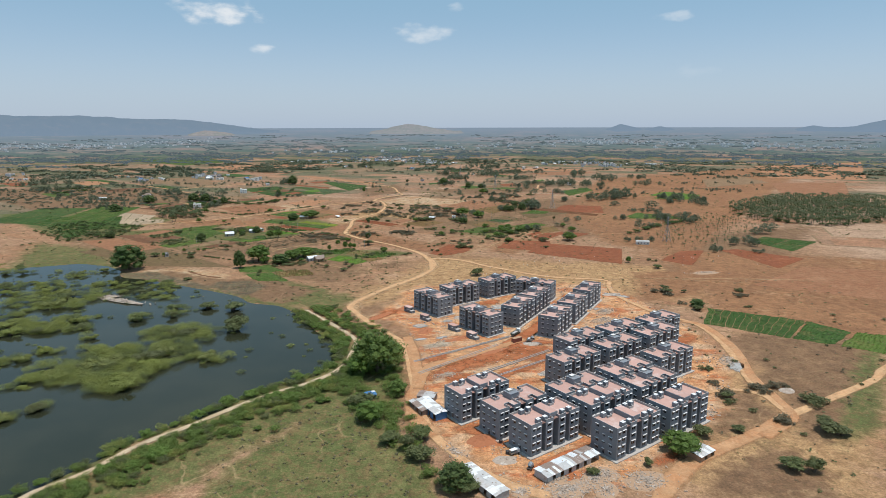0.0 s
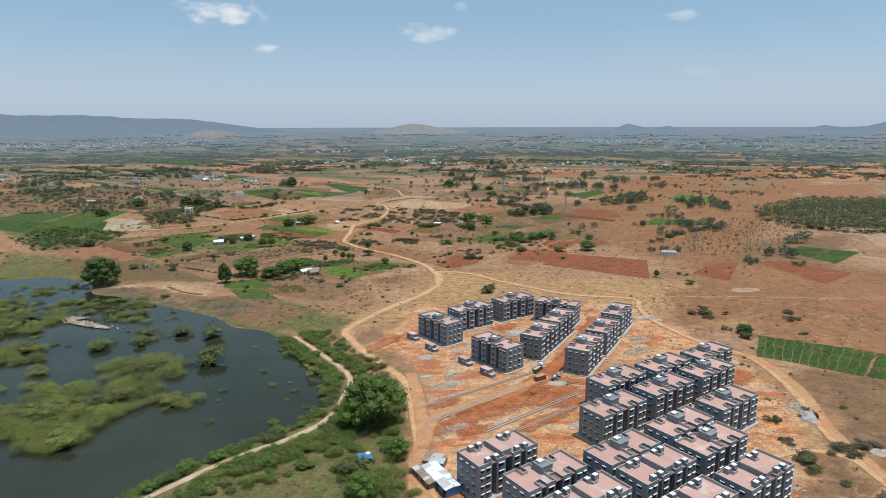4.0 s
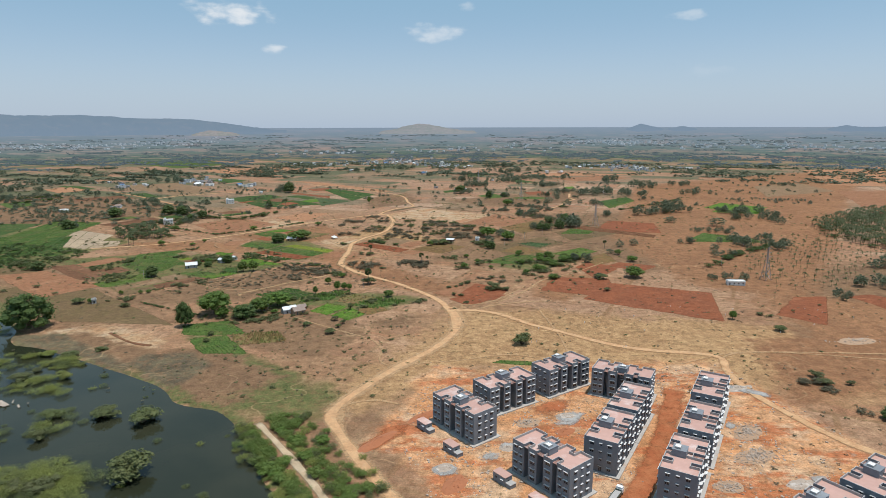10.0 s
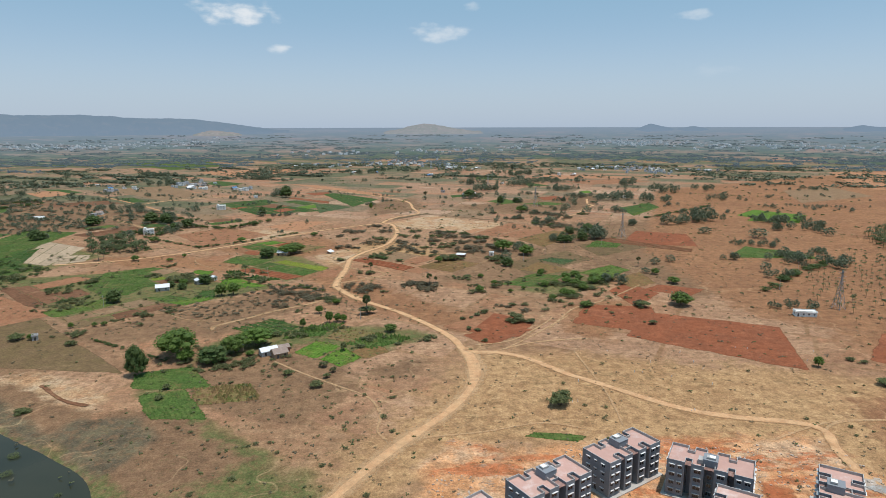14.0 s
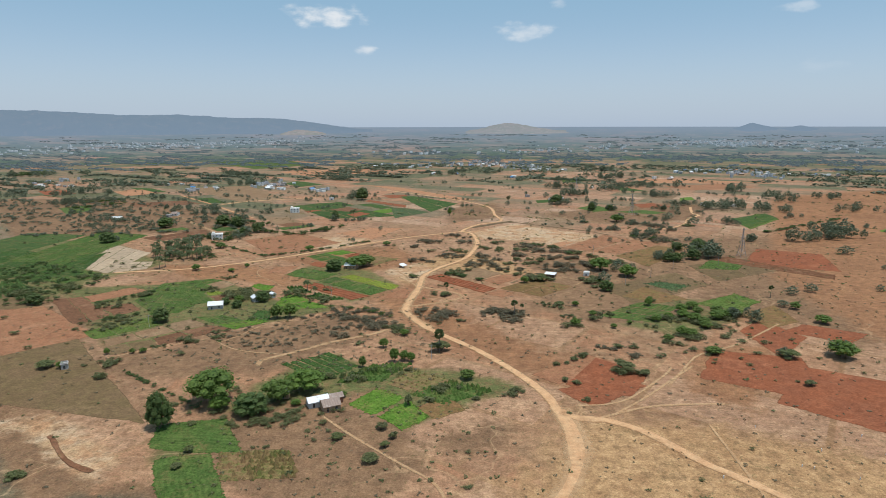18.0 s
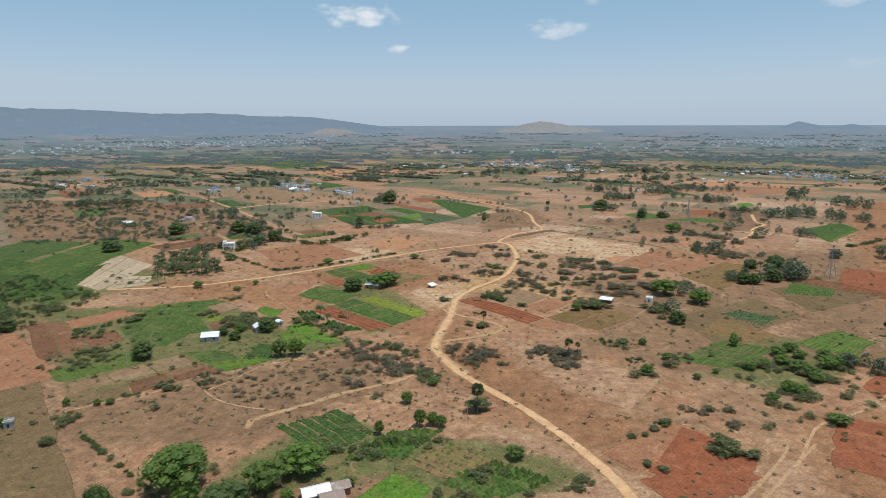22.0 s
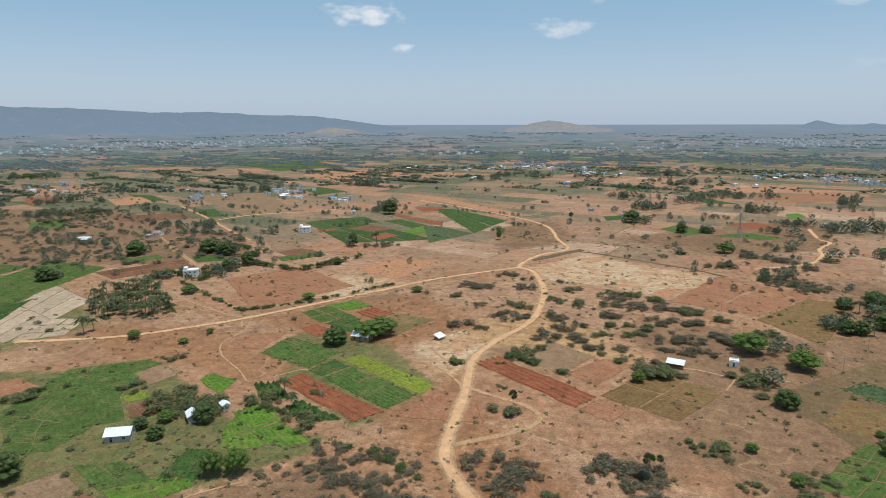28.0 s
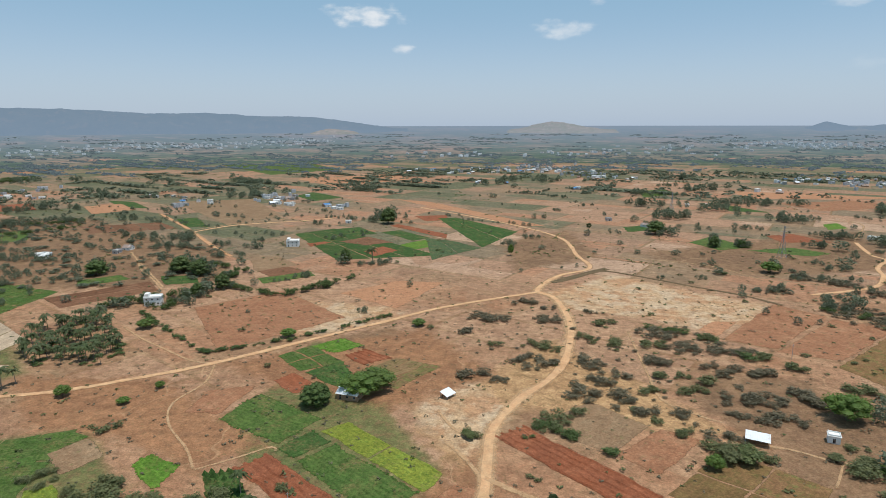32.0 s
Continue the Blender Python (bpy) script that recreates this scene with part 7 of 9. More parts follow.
grove(305, 728, 15.6, 5.5)
grove(271, 684, 12.6, 5.1)
grove(329, 747, 20.2, 5.7)
grove(339, 717, 15.7, 5.5)
grove(358, 768, 12.6, 4.2)
grove(159, 604, 7.8, 5.4)
grove(129, 957, 19.1, 5.7)
grove(149, 863, 25.9, 8.6)
grove(124, 839, 12.5, 5.0)
grove(391, 629, 9.2, 6.6)
grove(381, 628, 7.3, 4.4)
grove(332, 564, 11.3, 5.2)
grove(417, 656, 7.8, 4.7)
grove(328, 528, 6.1, 2.4)
grove(286, 538, 10.4, 3.0)
grove(436, 956, 31.7, 7.4)
grove(415, 896, 24.8, 5.9)
grove(450, 910, 20.4, 6.1)
grove(417, 966, 21.2, 5.3)
grove(720, 1347, 31.4, 4.7)
grove(95, 1360, 20.7, 6.9)
grove(159, 1432, 29.2, 7.3)
grove(225, 1353, 24.3, 6.9)
grove(265, 1204, 13.7, 7.5)
grove(234, 1233, 12.7, 5.1)
grove(75, 1478, 30.1, 7.5)
grove(263, 1523, 47.3, 6.3)
grove(110, 1176, 14.8, 5.9)
grove(193, 1179, 12.0, 4.8)
grove(244, 1052, 16.2, 5.4)
grove(244, 940, 10.6, 4.8)
grove(300, 882, 8.3, 4.6)
grove(54, 748, 6.5, 5.1)
grove(77, 793, 8.5, 4.7)
grove(130, 665, 9.8, 4.6)
grove(129, 601, 5.3, 2.4)
grove(240, 595, 9.3, 3.1)
grove(224, 592, 6.1, 2.5)
grove(204, 737, 5.2, 3.7)
grove(187, 728, 5.1, 3.7)
grove(167, 695, 4.2, 2.8)
grove(261, 745, 7.8, 3.9)
grove(-288, 1269, 14, 6.0)
grove(-269, 1288, 14, 7.0)
grove(-409, 1613, 24, 6.5)
grove(-601, 1488, 16, 6.0)
grove(-573, 1520, 16, 6.0)
grove(-698, 1696, 18, 6.5)
grow("grove", "groves and lone trees of dull green among fields", "trees", "leaf_far_hazed", "crown", GROVES)
# coconut grove and young palm orchard
for x, y, z, w, h in scatter(80, 45, -420, -260, 740, 900, 8.8, 8, within([(-359, 799), (-380, 837), (-355, 862), (-302, 814), (-293, 790), (-334, 783)])):
    plant("coconut", x, y, h, w)
palms = scatter(50, 75, -420, -260, 740, 900, 9.0, 9.0, within([(-359, 799), (-380, 837), (-355, 862), (-302, 814), (-293, 790), (-334, 783)]))
for x, y, z, w, h in scatter(26, 46, 170, 430, 480, 830, 5.0, 4, within([(247, 644), (393, 806), (448, 774), (297, 555), (250, 596)])):
    plant("coconut", x, y, h, w)
orchard, plantation = [(290, 690), (400, 765), (450, 700), (345, 585), (255, 550), (250, 590)], [(436, 782), (462, 850), (606, 968), (740, 960), (790, 820), (640, 715), (500, 672), (442, 712)]
rnd = random.Random(76)
for poly, gap, high, fill in ((orchard, 9.0, 5.2, 0.8), (plantation, 7.0, 11.0, 0.95)):
    mx, my = sum(q[0] for q in poly) / len(poly), sum(q[1] for q in poly) / len(poly)
    for i in range(-45, 46):
        for j in range(-45, 46):
            a, b = i * gap, j * gap
            x, y = mx + a * math.cos(0.5) - b * math.sin(0.5) + rnd.gauss(0, 0.8), my + a * math.sin(0.5) + b * math.cos(0.5) + rnd.gauss(0, 0.8)
            if rnd.random() < fill and within(poly)(x, y):
                h = high * rnd.uniform(0.6, 1.25)
                palms.append((x, y, 0, h, h))
grow("palm_grove", "rows of coconut palms in groves and an orchard", "palm trees", "leaf_palm", "palm", palms)
under = scatter(420, 77, 250, 800, 480, 1000, 3.0, 8.0, within(plantation))
grow("undergrowth", "dark green undergrowth below the plantation palms", "bushes", "leaf_dense", "thicket", under)
for x, y, z, w, h in scatter(22, 48, 100, 220, 780, 900, 10, 8, within([(116, 832), (143, 890), (188, 910), (171, 851), (140, 825)])):
    plant("coconut", x, y, h, w)
for x, y, z, w, h in scatter(8, 49, 100, 220, 780, 900, 7, 9, within([(116, 832), (143, 890), (188, 910), (171, 851), (140, 825)])):
    plant("dense", x, y, h, w)

# hedges and tree lines between plots: height, width, then the line
hedge = []
for high, wide, line in (
    (5.5, 8.0, ((-711, 1167), (-686, 1185), (-660, 1208))),
    (9.0, 13.0, ((-1283, 1678), (-1262, 1710), (-1244, 1742))),
    (9.0, 13.0, ((-1236, 1632), (-1215, 1661), (-1196, 1691))),
    (6.0, 9.0, ((-370, 877), (-357, 901), (-338, 916), (-318, 929))),
    (6.0, 9.0, ((-382, 985), (-356, 1007), (-323, 990))),
    (5.0, 8.0, ((-673, 1104), (-649, 1135), (-636, 1179))),
    (5.0, 8.0, ((-380, 990), (-351, 979), (-317, 974))),
    (2.2, 4.5, ((-308, 646), (-296, 662), (-286, 687))),
    (2.0, 4.0, ((-282, 614), (-273, 623), (-263, 632))),
    (2.2, 4.5, ((-338, 876), (-291, 839), (-253, 815), (-215, 844), (-172, 895))),
    (5.0, 7.0, ((-360, 900), (-324, 882), (-331, 951), (-259, 925), (-248, 945), (-223, 990))),
    (3.2, 8.0, ((113, 955), (129, 943), (150, 926))),
    (3.0, 8.0, ((-11, 899), (23, 886), (36, 856))),
    (3.0, 8.0, ((410, 1116), (272, 998))),
    (4.0, 10.0, ((236, 636), (282, 681), (356, 736))),
    (2.6, 5.0, ((-119, 538), (-100, 547), (-88, 555))),
    (1.2, 2.5, ((-216, 542), (-183, 523), (-154, 506))),
    (2.0, 3.5, ((-181, 676), (-174, 685), (-152, 677))),
    (2.4, 5.0, ((-139, 660), (-116, 657), (-96, 643))),
    (2.6, 6.0, ((-43, 744), (-72, 765), (-77, 748)))):
    rnd = random.Random(int(line[0][0]))
    for (ax, ay), (bx, by) in zip(line, line[1:]):
        n = int(math.hypot(bx - ax, by - ay) / wide * 1.9) + 1
        for i in range(n):
            t, s = rnd.random(), rnd.uniform(0.6, 1.3)
            hedge.append((ax + (bx - ax) * t + rnd.gauss(0, wide * 0.2), ay + (by - ay) * t + rnd.gauss(0, wide * 0.2), 0, wide * s, high * s))
grow("hedge", "dark green hedges between plots", "hedge", "leaf_dense", "thicket", hedge)


# ---- housing blocks ----
HALF_L, HALF_W, FLOOR_H, PLINTH = 13.1, 6.1, 2.95, 0.45
ROOF_Z = PLINTH + 4 * FLOOR_H


def outline():
    """Plan of a block: a bar with a stair recess in the middle and a light shaft in each half, on both long sides."""
    side = [(-HALF_L, -HALF_W), (-7.5, -HALF_W), (-7.5, -2.9), (-5.5, -2.9), (-5.5, -HALF_W), (-1.5, -HALF_W), (-1.5, -2.6), (1.5, -2.6),
            (1.5, -HALF_W), (5.5, -HALF_W), (5.5, -2.9), (7.5, -2.9), (7.5, -HALF_W), (HALF_L, -HALF_W)]
    return side + [(-x, -y) for x, y in side]


def inset(poly, d):
    out = []
    for i, (x, y) in enumerate(poly):
        (ax, ay), (bx, by) = poly[i - 1], poly[(i + 1) % len(poly)]
        e0, e1 = Vector((x - ax, y - ay)).normalized(), Vector((bx - x, by - y)).normalized()
        out.append((x - d * (e0.y + e1.y), y + d * (e0.x + e1.x)))
    return out


def wall_with_holes(m, p, q, z0, z1, holes, depth=0.22):
    """A wall face from p to q with openings (along, half width, sill, head) and their reveals."""
    p, q = Vector((*p, 0)), Vector((*q, 0))
    way = (q - p).normalized()
    nrm = Vector((way.y, -way.x, 0))
    cuts = sorted({0.0, (q - p).length, *[h[0] - h[1] for h in holes], *[h[0] + h[1] for h in holes]})
    lifts = sorted({z0, z1, *[h[2] for h in holes], *[h[3] for h in holes]})

    def at(s, z, d=0.0):
        return p + way * s - nrm * d + Vector((0, 0, z))

    for a, b in zip(cuts, cuts[1:]):
        for c, d in zip(lifts, lifts[1:]):
            s, z = (a + b) / 2, (c + d) / 2
            if any(abs(s - h[0]) < h[1] and h[2] < z < h[3] for h in holes):
                continue
            m.quad(at(a, c), at(b, c), at(b, d), at(a, d))
    for s, w, c, d in holes:
        a, b = s - w, s + w
        m.quad(at(a, c), at(a, c, depth), at(a, d, depth), at(a, d))
        m.quad(at(b, c, depth), at(b, c), at(b, d), at(b, d, depth))
        m.quad(at(a, d), at(a, d, depth), at(b, d, depth), at(b, d))
        m.quad(at(a, c, depth), at(a, c), at(b, c), at(b, c, depth))
    return at, way, nrm


WINDOW_MESH = {}


def window_meshes(w, h):
    """Pane with its frame, and the white sunshade over it, shared by all windows of one size."""
    if (w, h) not in WINDOW_MESH:
        t = 0.07
        xs, zs = [-w, -w + t, -t / 2, t / 2, w - t, w], [0, t, h * 0.62, h * 0.62 + t, h - t, h]
        verts = [(x, -0.03 if i in (0, 5) or j in (0, 5) else 0.0, z) for j, z in enumerate(zs) for i, x in enumerate(xs)]
        faces = [(j * 6 + i, j * 6 + i + 1, j * 6 + i + 7, j * 6 + i + 6) for j in range(5) for i in range(5)]
        me = bpy.data.meshes.new("window")
        me.from_pydata(verts, [], faces)
        me.materials.append(MAT["window_dark"]), me.materials.append(MAT["frame_grey"])
        me.polygons.foreach_set("material_index", [int(i in (0, 2, 4) or j in (0, 2, 4)) for j in range(5) for i in range(5)])
        s = Mesh()
        s.box(-w - 0.12, w + 0.12, -0.5, 0.0, h + 0.08, h + 0.17)
        sm = bpy.data.meshes.new("sunshade")
        sm.from_pydata(s.v, [], s.f)
        sm.materials.append(MAT["shade_paint"])
        WINDOW_MESH[w, h] = me, sm
    return WINDOW_MESH[w, h]


def make_block(kind):
    root = empty("apartment_block")
    poly = outline()
    walls = Mesh()
    spots = []
    for i, p in enumerate(poly):
        q = poly[(i + 1) % len(poly)]
        long = math.dist(p, q)
        mid_x, mid_y = (p[0] + q[0]) / 2, (p[1] + q[1]) / 2
        holes = []
        if abs(p[1] - q[1]) < 0.01 and abs(mid_y) > 6:
            cols = [(1.4, 0.65, 1.35), (3.9, 0.85, 1.5)] if long > 5 else [(long / 2, 1.1, 1.6)]
            if mid_x > 0 and long > 5:
                cols = [(long - a, b, c) for a, b, c in cols]
        elif abs(p[0] - q[0]) < 0.01 and long > 10:
            cols = [(2.9, 0.7, 1.35), (6.1, 0.5, 1.0), (9.3, 0.7, 1.35)]
        elif abs(mid_x) < 0.1:
            cols = [(1.5, 0.7, 1.6)]
        else:
            cols = []
        for f in range(4):
            for s, w, h in cols:
                sill = PLINTH + f * FLOOR_H + (2.25 - h)
                if f == 0 and long > 10 and w == 0.5:
                    sill, h = PLINTH, 2.25
                holes.append((s, w, sill, sill + h))
        at, way, nrm = wall_with_holes(walls, p, q, 0, ROOF_Z + 0.95, holes)
        for s, w, c, d in holes:
            spots.append((at(s, c, 0.16), math.atan2(way.y, way.x), w, round(d - c, 2), at(s, c)))
    walls.make("wall", "cement", root)
    # roof slab inside the parapet, then the parapet's inner faces and coping
    inner = inset(poly, 0.22)
    roof = bpy.data.meshes.new("roof")
    bm = bmesh.new()
    bm.faces.new([bm.verts.new((x, y, ROOF_Z)) for x, y in inset(poly, 0.1)])
    bmesh.ops.triangulate(bm, faces=bm.faces)
    bm.to_mesh(roof)
    bm.free()
    roof.materials.append(MAT["roof_tile"])
    r = new("roof", roof)
    r.parent, r["label"] = root, "pinkish clay-tiled flat roof"
    para = Mesh()
    for i in range(len(poly)):
        j = (i + 1) % len(poly)
        top = ROOF_Z + 0.95
        para.quad((*inner[j], ROOF_Z), (*inner[i], ROOF_Z), (*inner[i], top), (*inner[j], top))
        para.quad((*poly[i], top), (*poly[j], top), (*inner[j], top), (*inner[i], top))
    # cross walls between the two roofs and the stair
    for x in (-1.62, 1.4):
        para.box(x, x + 0.22, -2.6, 2.6, ROOF_Z + 0.01, ROOF_Z + 0.96)
    para.make("parapet", "cement_light", root, "grey parapet with a paler coping")
    base = Mesh()
    base.box(-HALF_L - 1.2, HALF_L + 1.2, -HALF_W - 1.3, HALF_W + 1.3, -0.3, 0.34)
    base.make("plinth", "apron", root, "pale concrete apron")
    for place, ang, w, h, face in spots:
        pane, shade = window_meshes(w, h)
        ob = new("window", pane)
        ob.parent = root
        ob.matrix_basis = Matrix.Translation(place) @ pose(0, 0, 0, 0, 0, math.degrees(ang))
        sh = new("sunshade", shade)
        sh.parent = ob
        sh.matrix_basis = pose(0, -0.16, 0)
    head = Mesh()
    if kind == "stair":
        head.box(-2.2, 2.2, -0.6, 4.0, ROOF_Z + 0.01, ROOF_Z + 2.4)
        head.box(-2.3, 2.3, -0.7, 4.1, ROOF_Z + 2.4, ROOF_Z + 2.52)
        head.make("stair_room", "cement", root)
        tank = Mesh()
        tank.box(-1.5, 1.2, 1.4, 3.3, ROOF_Z + 2.53, ROOF_Z + 3.15)
        t = tank.make("water_tank", "cement_light", root)
        lid = Mesh()
        lid.box(-1.35, 0.4, 1.5, 3.2, ROOF_Z + 3.15, ROOF_Z + 3.25)
        lid.make("tank_lid", "white_paint", t, "white painted tank lid")
        low = Mesh()
        low.box(2.22, 3.7, 0.4, 3.2, ROOF_Z + 0.01, ROOF_Z + 1.5)
        low.box(2.31, 3.8, 0.3, 3.3, ROOF_Z + 1.5, ROOF_Z + 1.6)
        low.make("tank_base", "cement_light", root)
    else:
        head.box(-2.2, 2.2, -4.6, 4.6, ROOF_Z + 0.01, ROOF_Z + 1.9)
        h = head.make("stair_room", "cement", root)
        cap = Mesh()
        cap.box(-2.0, 2.0, -4.4, 4.4, ROOF_Z + 1.91, ROOF_Z + 1.97)
        cap.make("roof_cover", "roof_tile", h)
        for x in (-8.3, -4.7, 4.7, 8.3):
            for y in (-4.6, 4.6):
                tank = Mesh()
                tank.box(x - 0.95, x + 0.95, y - 0.85, y + 0.85, ROOF_Z + 0.01, ROOF_Z + 1.75)
                t = tank.make("water_tank", "cement", root)
                lid = Mesh()
                lid.box(x - 0.8, x + 0.8, y - 0.7, y + 0.7, ROOF_Z + 1.75, ROOF_Z + 1.85)
                lid.box(x - 0.3, x + 0.3, y - 0.3, y + 0.3, ROOF_Z + 1.85, ROOF_Z + 1.98)
                lid.make("tank_lid", "white_paint", t, "white tank lid with a hatch")
    door = Mesh()
    if kind == "stair":
        door.box(2.21, 2.25, -0.5, 0.3, ROOF_Z + 0.05, ROOF_Z + 2.0)
    else:
        door.box(2.2, 2.24, -0.5, 0.5, ROOF_Z + 0.05, ROOF_Z + 1.75)
    door.make("roof_door", "window_dark", root)
    for x in (-6.5, 6.5):
        for y in (-1, 1):
            pipe = Mesh()
            pipe.tube([(x + 0.6, y * 3.02, 0.3), (x + 0.6, y * 3.02, ROOF_Z + 0.5)], [0.09, 0.09], 6)
            pipe.make("drain_pipe", "pipe_black", root)
    tagged(root, "four-storey grey cement apartment block, flat pinkish roof" if kind == "stair" else
           "four-storey grey cement apartment block with white-lidded roof tanks", "building", "apartment blocks")
    return root


BLOCKS = {k: make_block(k) for k in ("stair", "tanks")}
FIRST = set()


def block(kind, x, y, turn):
    ob = BLOCKS[kind]
    m = pose(x, y, 0.05, 0, 0, turn)
    if kind in FIRST:
        return copy_thing(ob, m)
    FIRST.add(kind)
    ob.matrix_basis = m
    return ob


# southern rows
for x, y in ((80.8, 266.6), (107.5, 281.2), (135.0, 295.2), (71.0, 239.4), (98.0, 256.7), (125.3, 273.9), (63.6, 205.9), (91.2, 223.6), (119.0, 242.8), (97.2, 210.4), (34.0, 192.4)):
    block("stair", x, y, 33.4)
for x, y in ((44.3, 179.3), (75.5, 175.4), (101.8, 190.3), (71.3, 194.7), (20.2, 206.9)):
    block("tanks", x, y, 33.4)
# northern court
for x, y, turn in ((4.75, 352.9, 127.2), (33.1, 313.9, 127.2), (24.1, 374.5, 33.0), (53.2, 393.0, 33.0), (80.0, 382.5, 150.0),
                   (58.6, 330.0, 57.8), (74.0, 354.5, 57.8), (77.8, 309.0, 57.8), (95.0, 335.5, 57.8), (112.6, 365.0, 57.8)):
    block("stair", x, y, turn)


# ---- housing site: pump rooms, sheds, vehicles, heaps ----
def pump_room(x, y, turn):
    root = empty("pump_room", pose(x, y, 0, 0, 0, turn))
    w = Mesh()
    for p, q, holes in (((-3, -1.7), (3, -1.7), [(1.6, 0.5, 1.3, 2.1)]), ((3, -1.7), (3, 1.7), [(1.7, 0.5, 0.2, 2.2)]), ((3, 1.7), (-3, 1.7), [(1.6, 0.5, 1.3, 2.1)]), ((-3, 1.7), (-3, -1.7), [])):
        wall_with_holes(w, p, q, 0, 3.3, holes)
    w.make("wall", "cement", root)
    # near-black box added behind the openings for the darkness of the unlit room
    Mesh().box(-2.8, 2.8, -1.5, 1.5, 0.1, 2.9).make("interior", "window_dark", root)
    Mesh().box(-3.15, 3.15, -1.85, 1.85, 3.3, 3.42).make("roof", "roof_tile", root)
    Mesh().box(0.9, 2.3, -2.25, -1.71, 2.2, 2.28).make("sunshade", "white_paint", root)
    low = Mesh().box(3.02, 5.4, -1.5, 1.3, 0, 1.5)
    low.make("sump", "cement", root)
    Mesh().box(2.98, 5.5, -1.6, 1.4, 1.5, 1.6).make("sump_cover", "cement_light", root)
    return tagged(root, "small grey cement pump room with a lower sump", "pump room", "pump rooms")


for x, y in ((-11.6, 353.6), (-1.1, 335.4), (16.1, 314.6), (26.2, 300.0)):
    pump_room(x, y, 127.2 + 180)


def tin_shed(x, y, turn, long, wide, high, mats, walls, label, lean=0.5):
    """A row shed: low walls, posts and a patched roof of corrugated sheets."""
    root = empty("tin_shed", pose(x, y, 0, 0, 0, turn))
    rnd = random.Random(int(x * 5 + y))
    w = Mesh()
    w.box(-long / 2, long / 2, wide / 2 - 0.12, wide / 2, 0, high)
    w.box(-long / 2, -long / 2 + 0.12, -wide / 2, wide / 2 - 0.12, 0, high)
    w.box(long / 2 - 0.12, long / 2, -wide / 2, wide / 2 - 0.12, 0, high)
    for i in range(int(long / 4)):
        a = -long / 2 + 0.3 + i * 4
        w.box(a, a + 2.4, -wide / 2, -wide / 2 + 0.1, 0, high * 0.92)
    w.make("wall", walls, root)
    n = max(3, int(long / 1.3))
    for i in range(n):
        for half in (0, 1):
            a = -long / 2 - 0.2 + (long + 0.4) * i / n
            b = a + (long + 0.4) / n + 0.12
            y0, y1 = (-wide / 2 - 0.4, 0.1) if half == 0 else (-0.1, wide / 2 + 0.4)
            z0, z1 = (high, high + lean) if half == 0 else (high + lean, high + 0.1)
            lift = 0.03 * (i % 2) + rnd.uniform(0, 0.08)
            m = Mesh()
            k = 8
            for s in range(k + 1):
                px = a + (b - a) * s / k
                dz = 0.035 * (1 if s % 2 else -1) + lift
                m.v += [(px, y0 + rnd.uniform(-0.2, 0.05) * (s in (0, k)), z0 + dz), (px, y1, z1 + dz)]
            m.f = [(2 * s, 2 * s + 2, 2 * s + 3, 2 * s + 1) for s in range(k)]
            m.make("roof_sheet", rnd.choice(mats), root)
    for i in range(int(long / 3.5)):
        rock = Mesh()
        a, b = rnd.uniform(-long / 2, long / 2), rnd.uniform(-wide / 3, wide / 3)
        z = high + lean * (1 - abs(b) / (wide / 2)) + 0.08
        rock.box(a - 0.2, a + 0.2, b - 0.15, b + 0.15, z, z + 0.22)
        rock.make("weight_stone", "rubble", root)
    return tagged(root, label, "shed", "tin sheds")


tin_shed(49.0, 160.2, 33.0, 27, 6.4, 2.5, ["rust_sheet", "grey_sheet", "rust_sheet", "white_sheet"], "grey_sheet", "long low workers' shed with patched rusty tin roof")
tin_shed(16.8, 150.6, -57.0, 21, 6.0, 2.5, ["white_sheet", "grey_sheet", "grey_sheet"], "grey_sheet", "long low shed with dull white tin roof")
tin_shed(0.3, 206.5, -62.0, 17, 5.5, 3.1, ["white_sheet", "white_sheet", "grey_sheet"], "blue_sheet", "tin store shed with white roof and blue walls")
tin_shed(-4.8, 208.5, -62.0, 12, 4.0, 2.5, ["rust_sheet", "grey_sheet"], "rust_sheet", "low rusty tin lean-to beside the store shed")
tin_shed(-1.4, 218.6, -20.0, 8, 5.5, 2.6, ["rust_sheet", "grey_sheet"], "rust_sheet", "square rusty tin shed beside the earth road")
tin_shed(-27.5, 221.5, 20.0, 4.5, 4.0, 2.2, ["blue_sheet", "white_sheet"], "blue_sheet", "small blue tarpaulin hut among bushes")
tin_shed(101.0, 165.5, 33.0, 9, 6.0, 2.4, ["grey_sheet", "white_sheet"], "mud_wall", "old grey shed half hidden by a green tree")


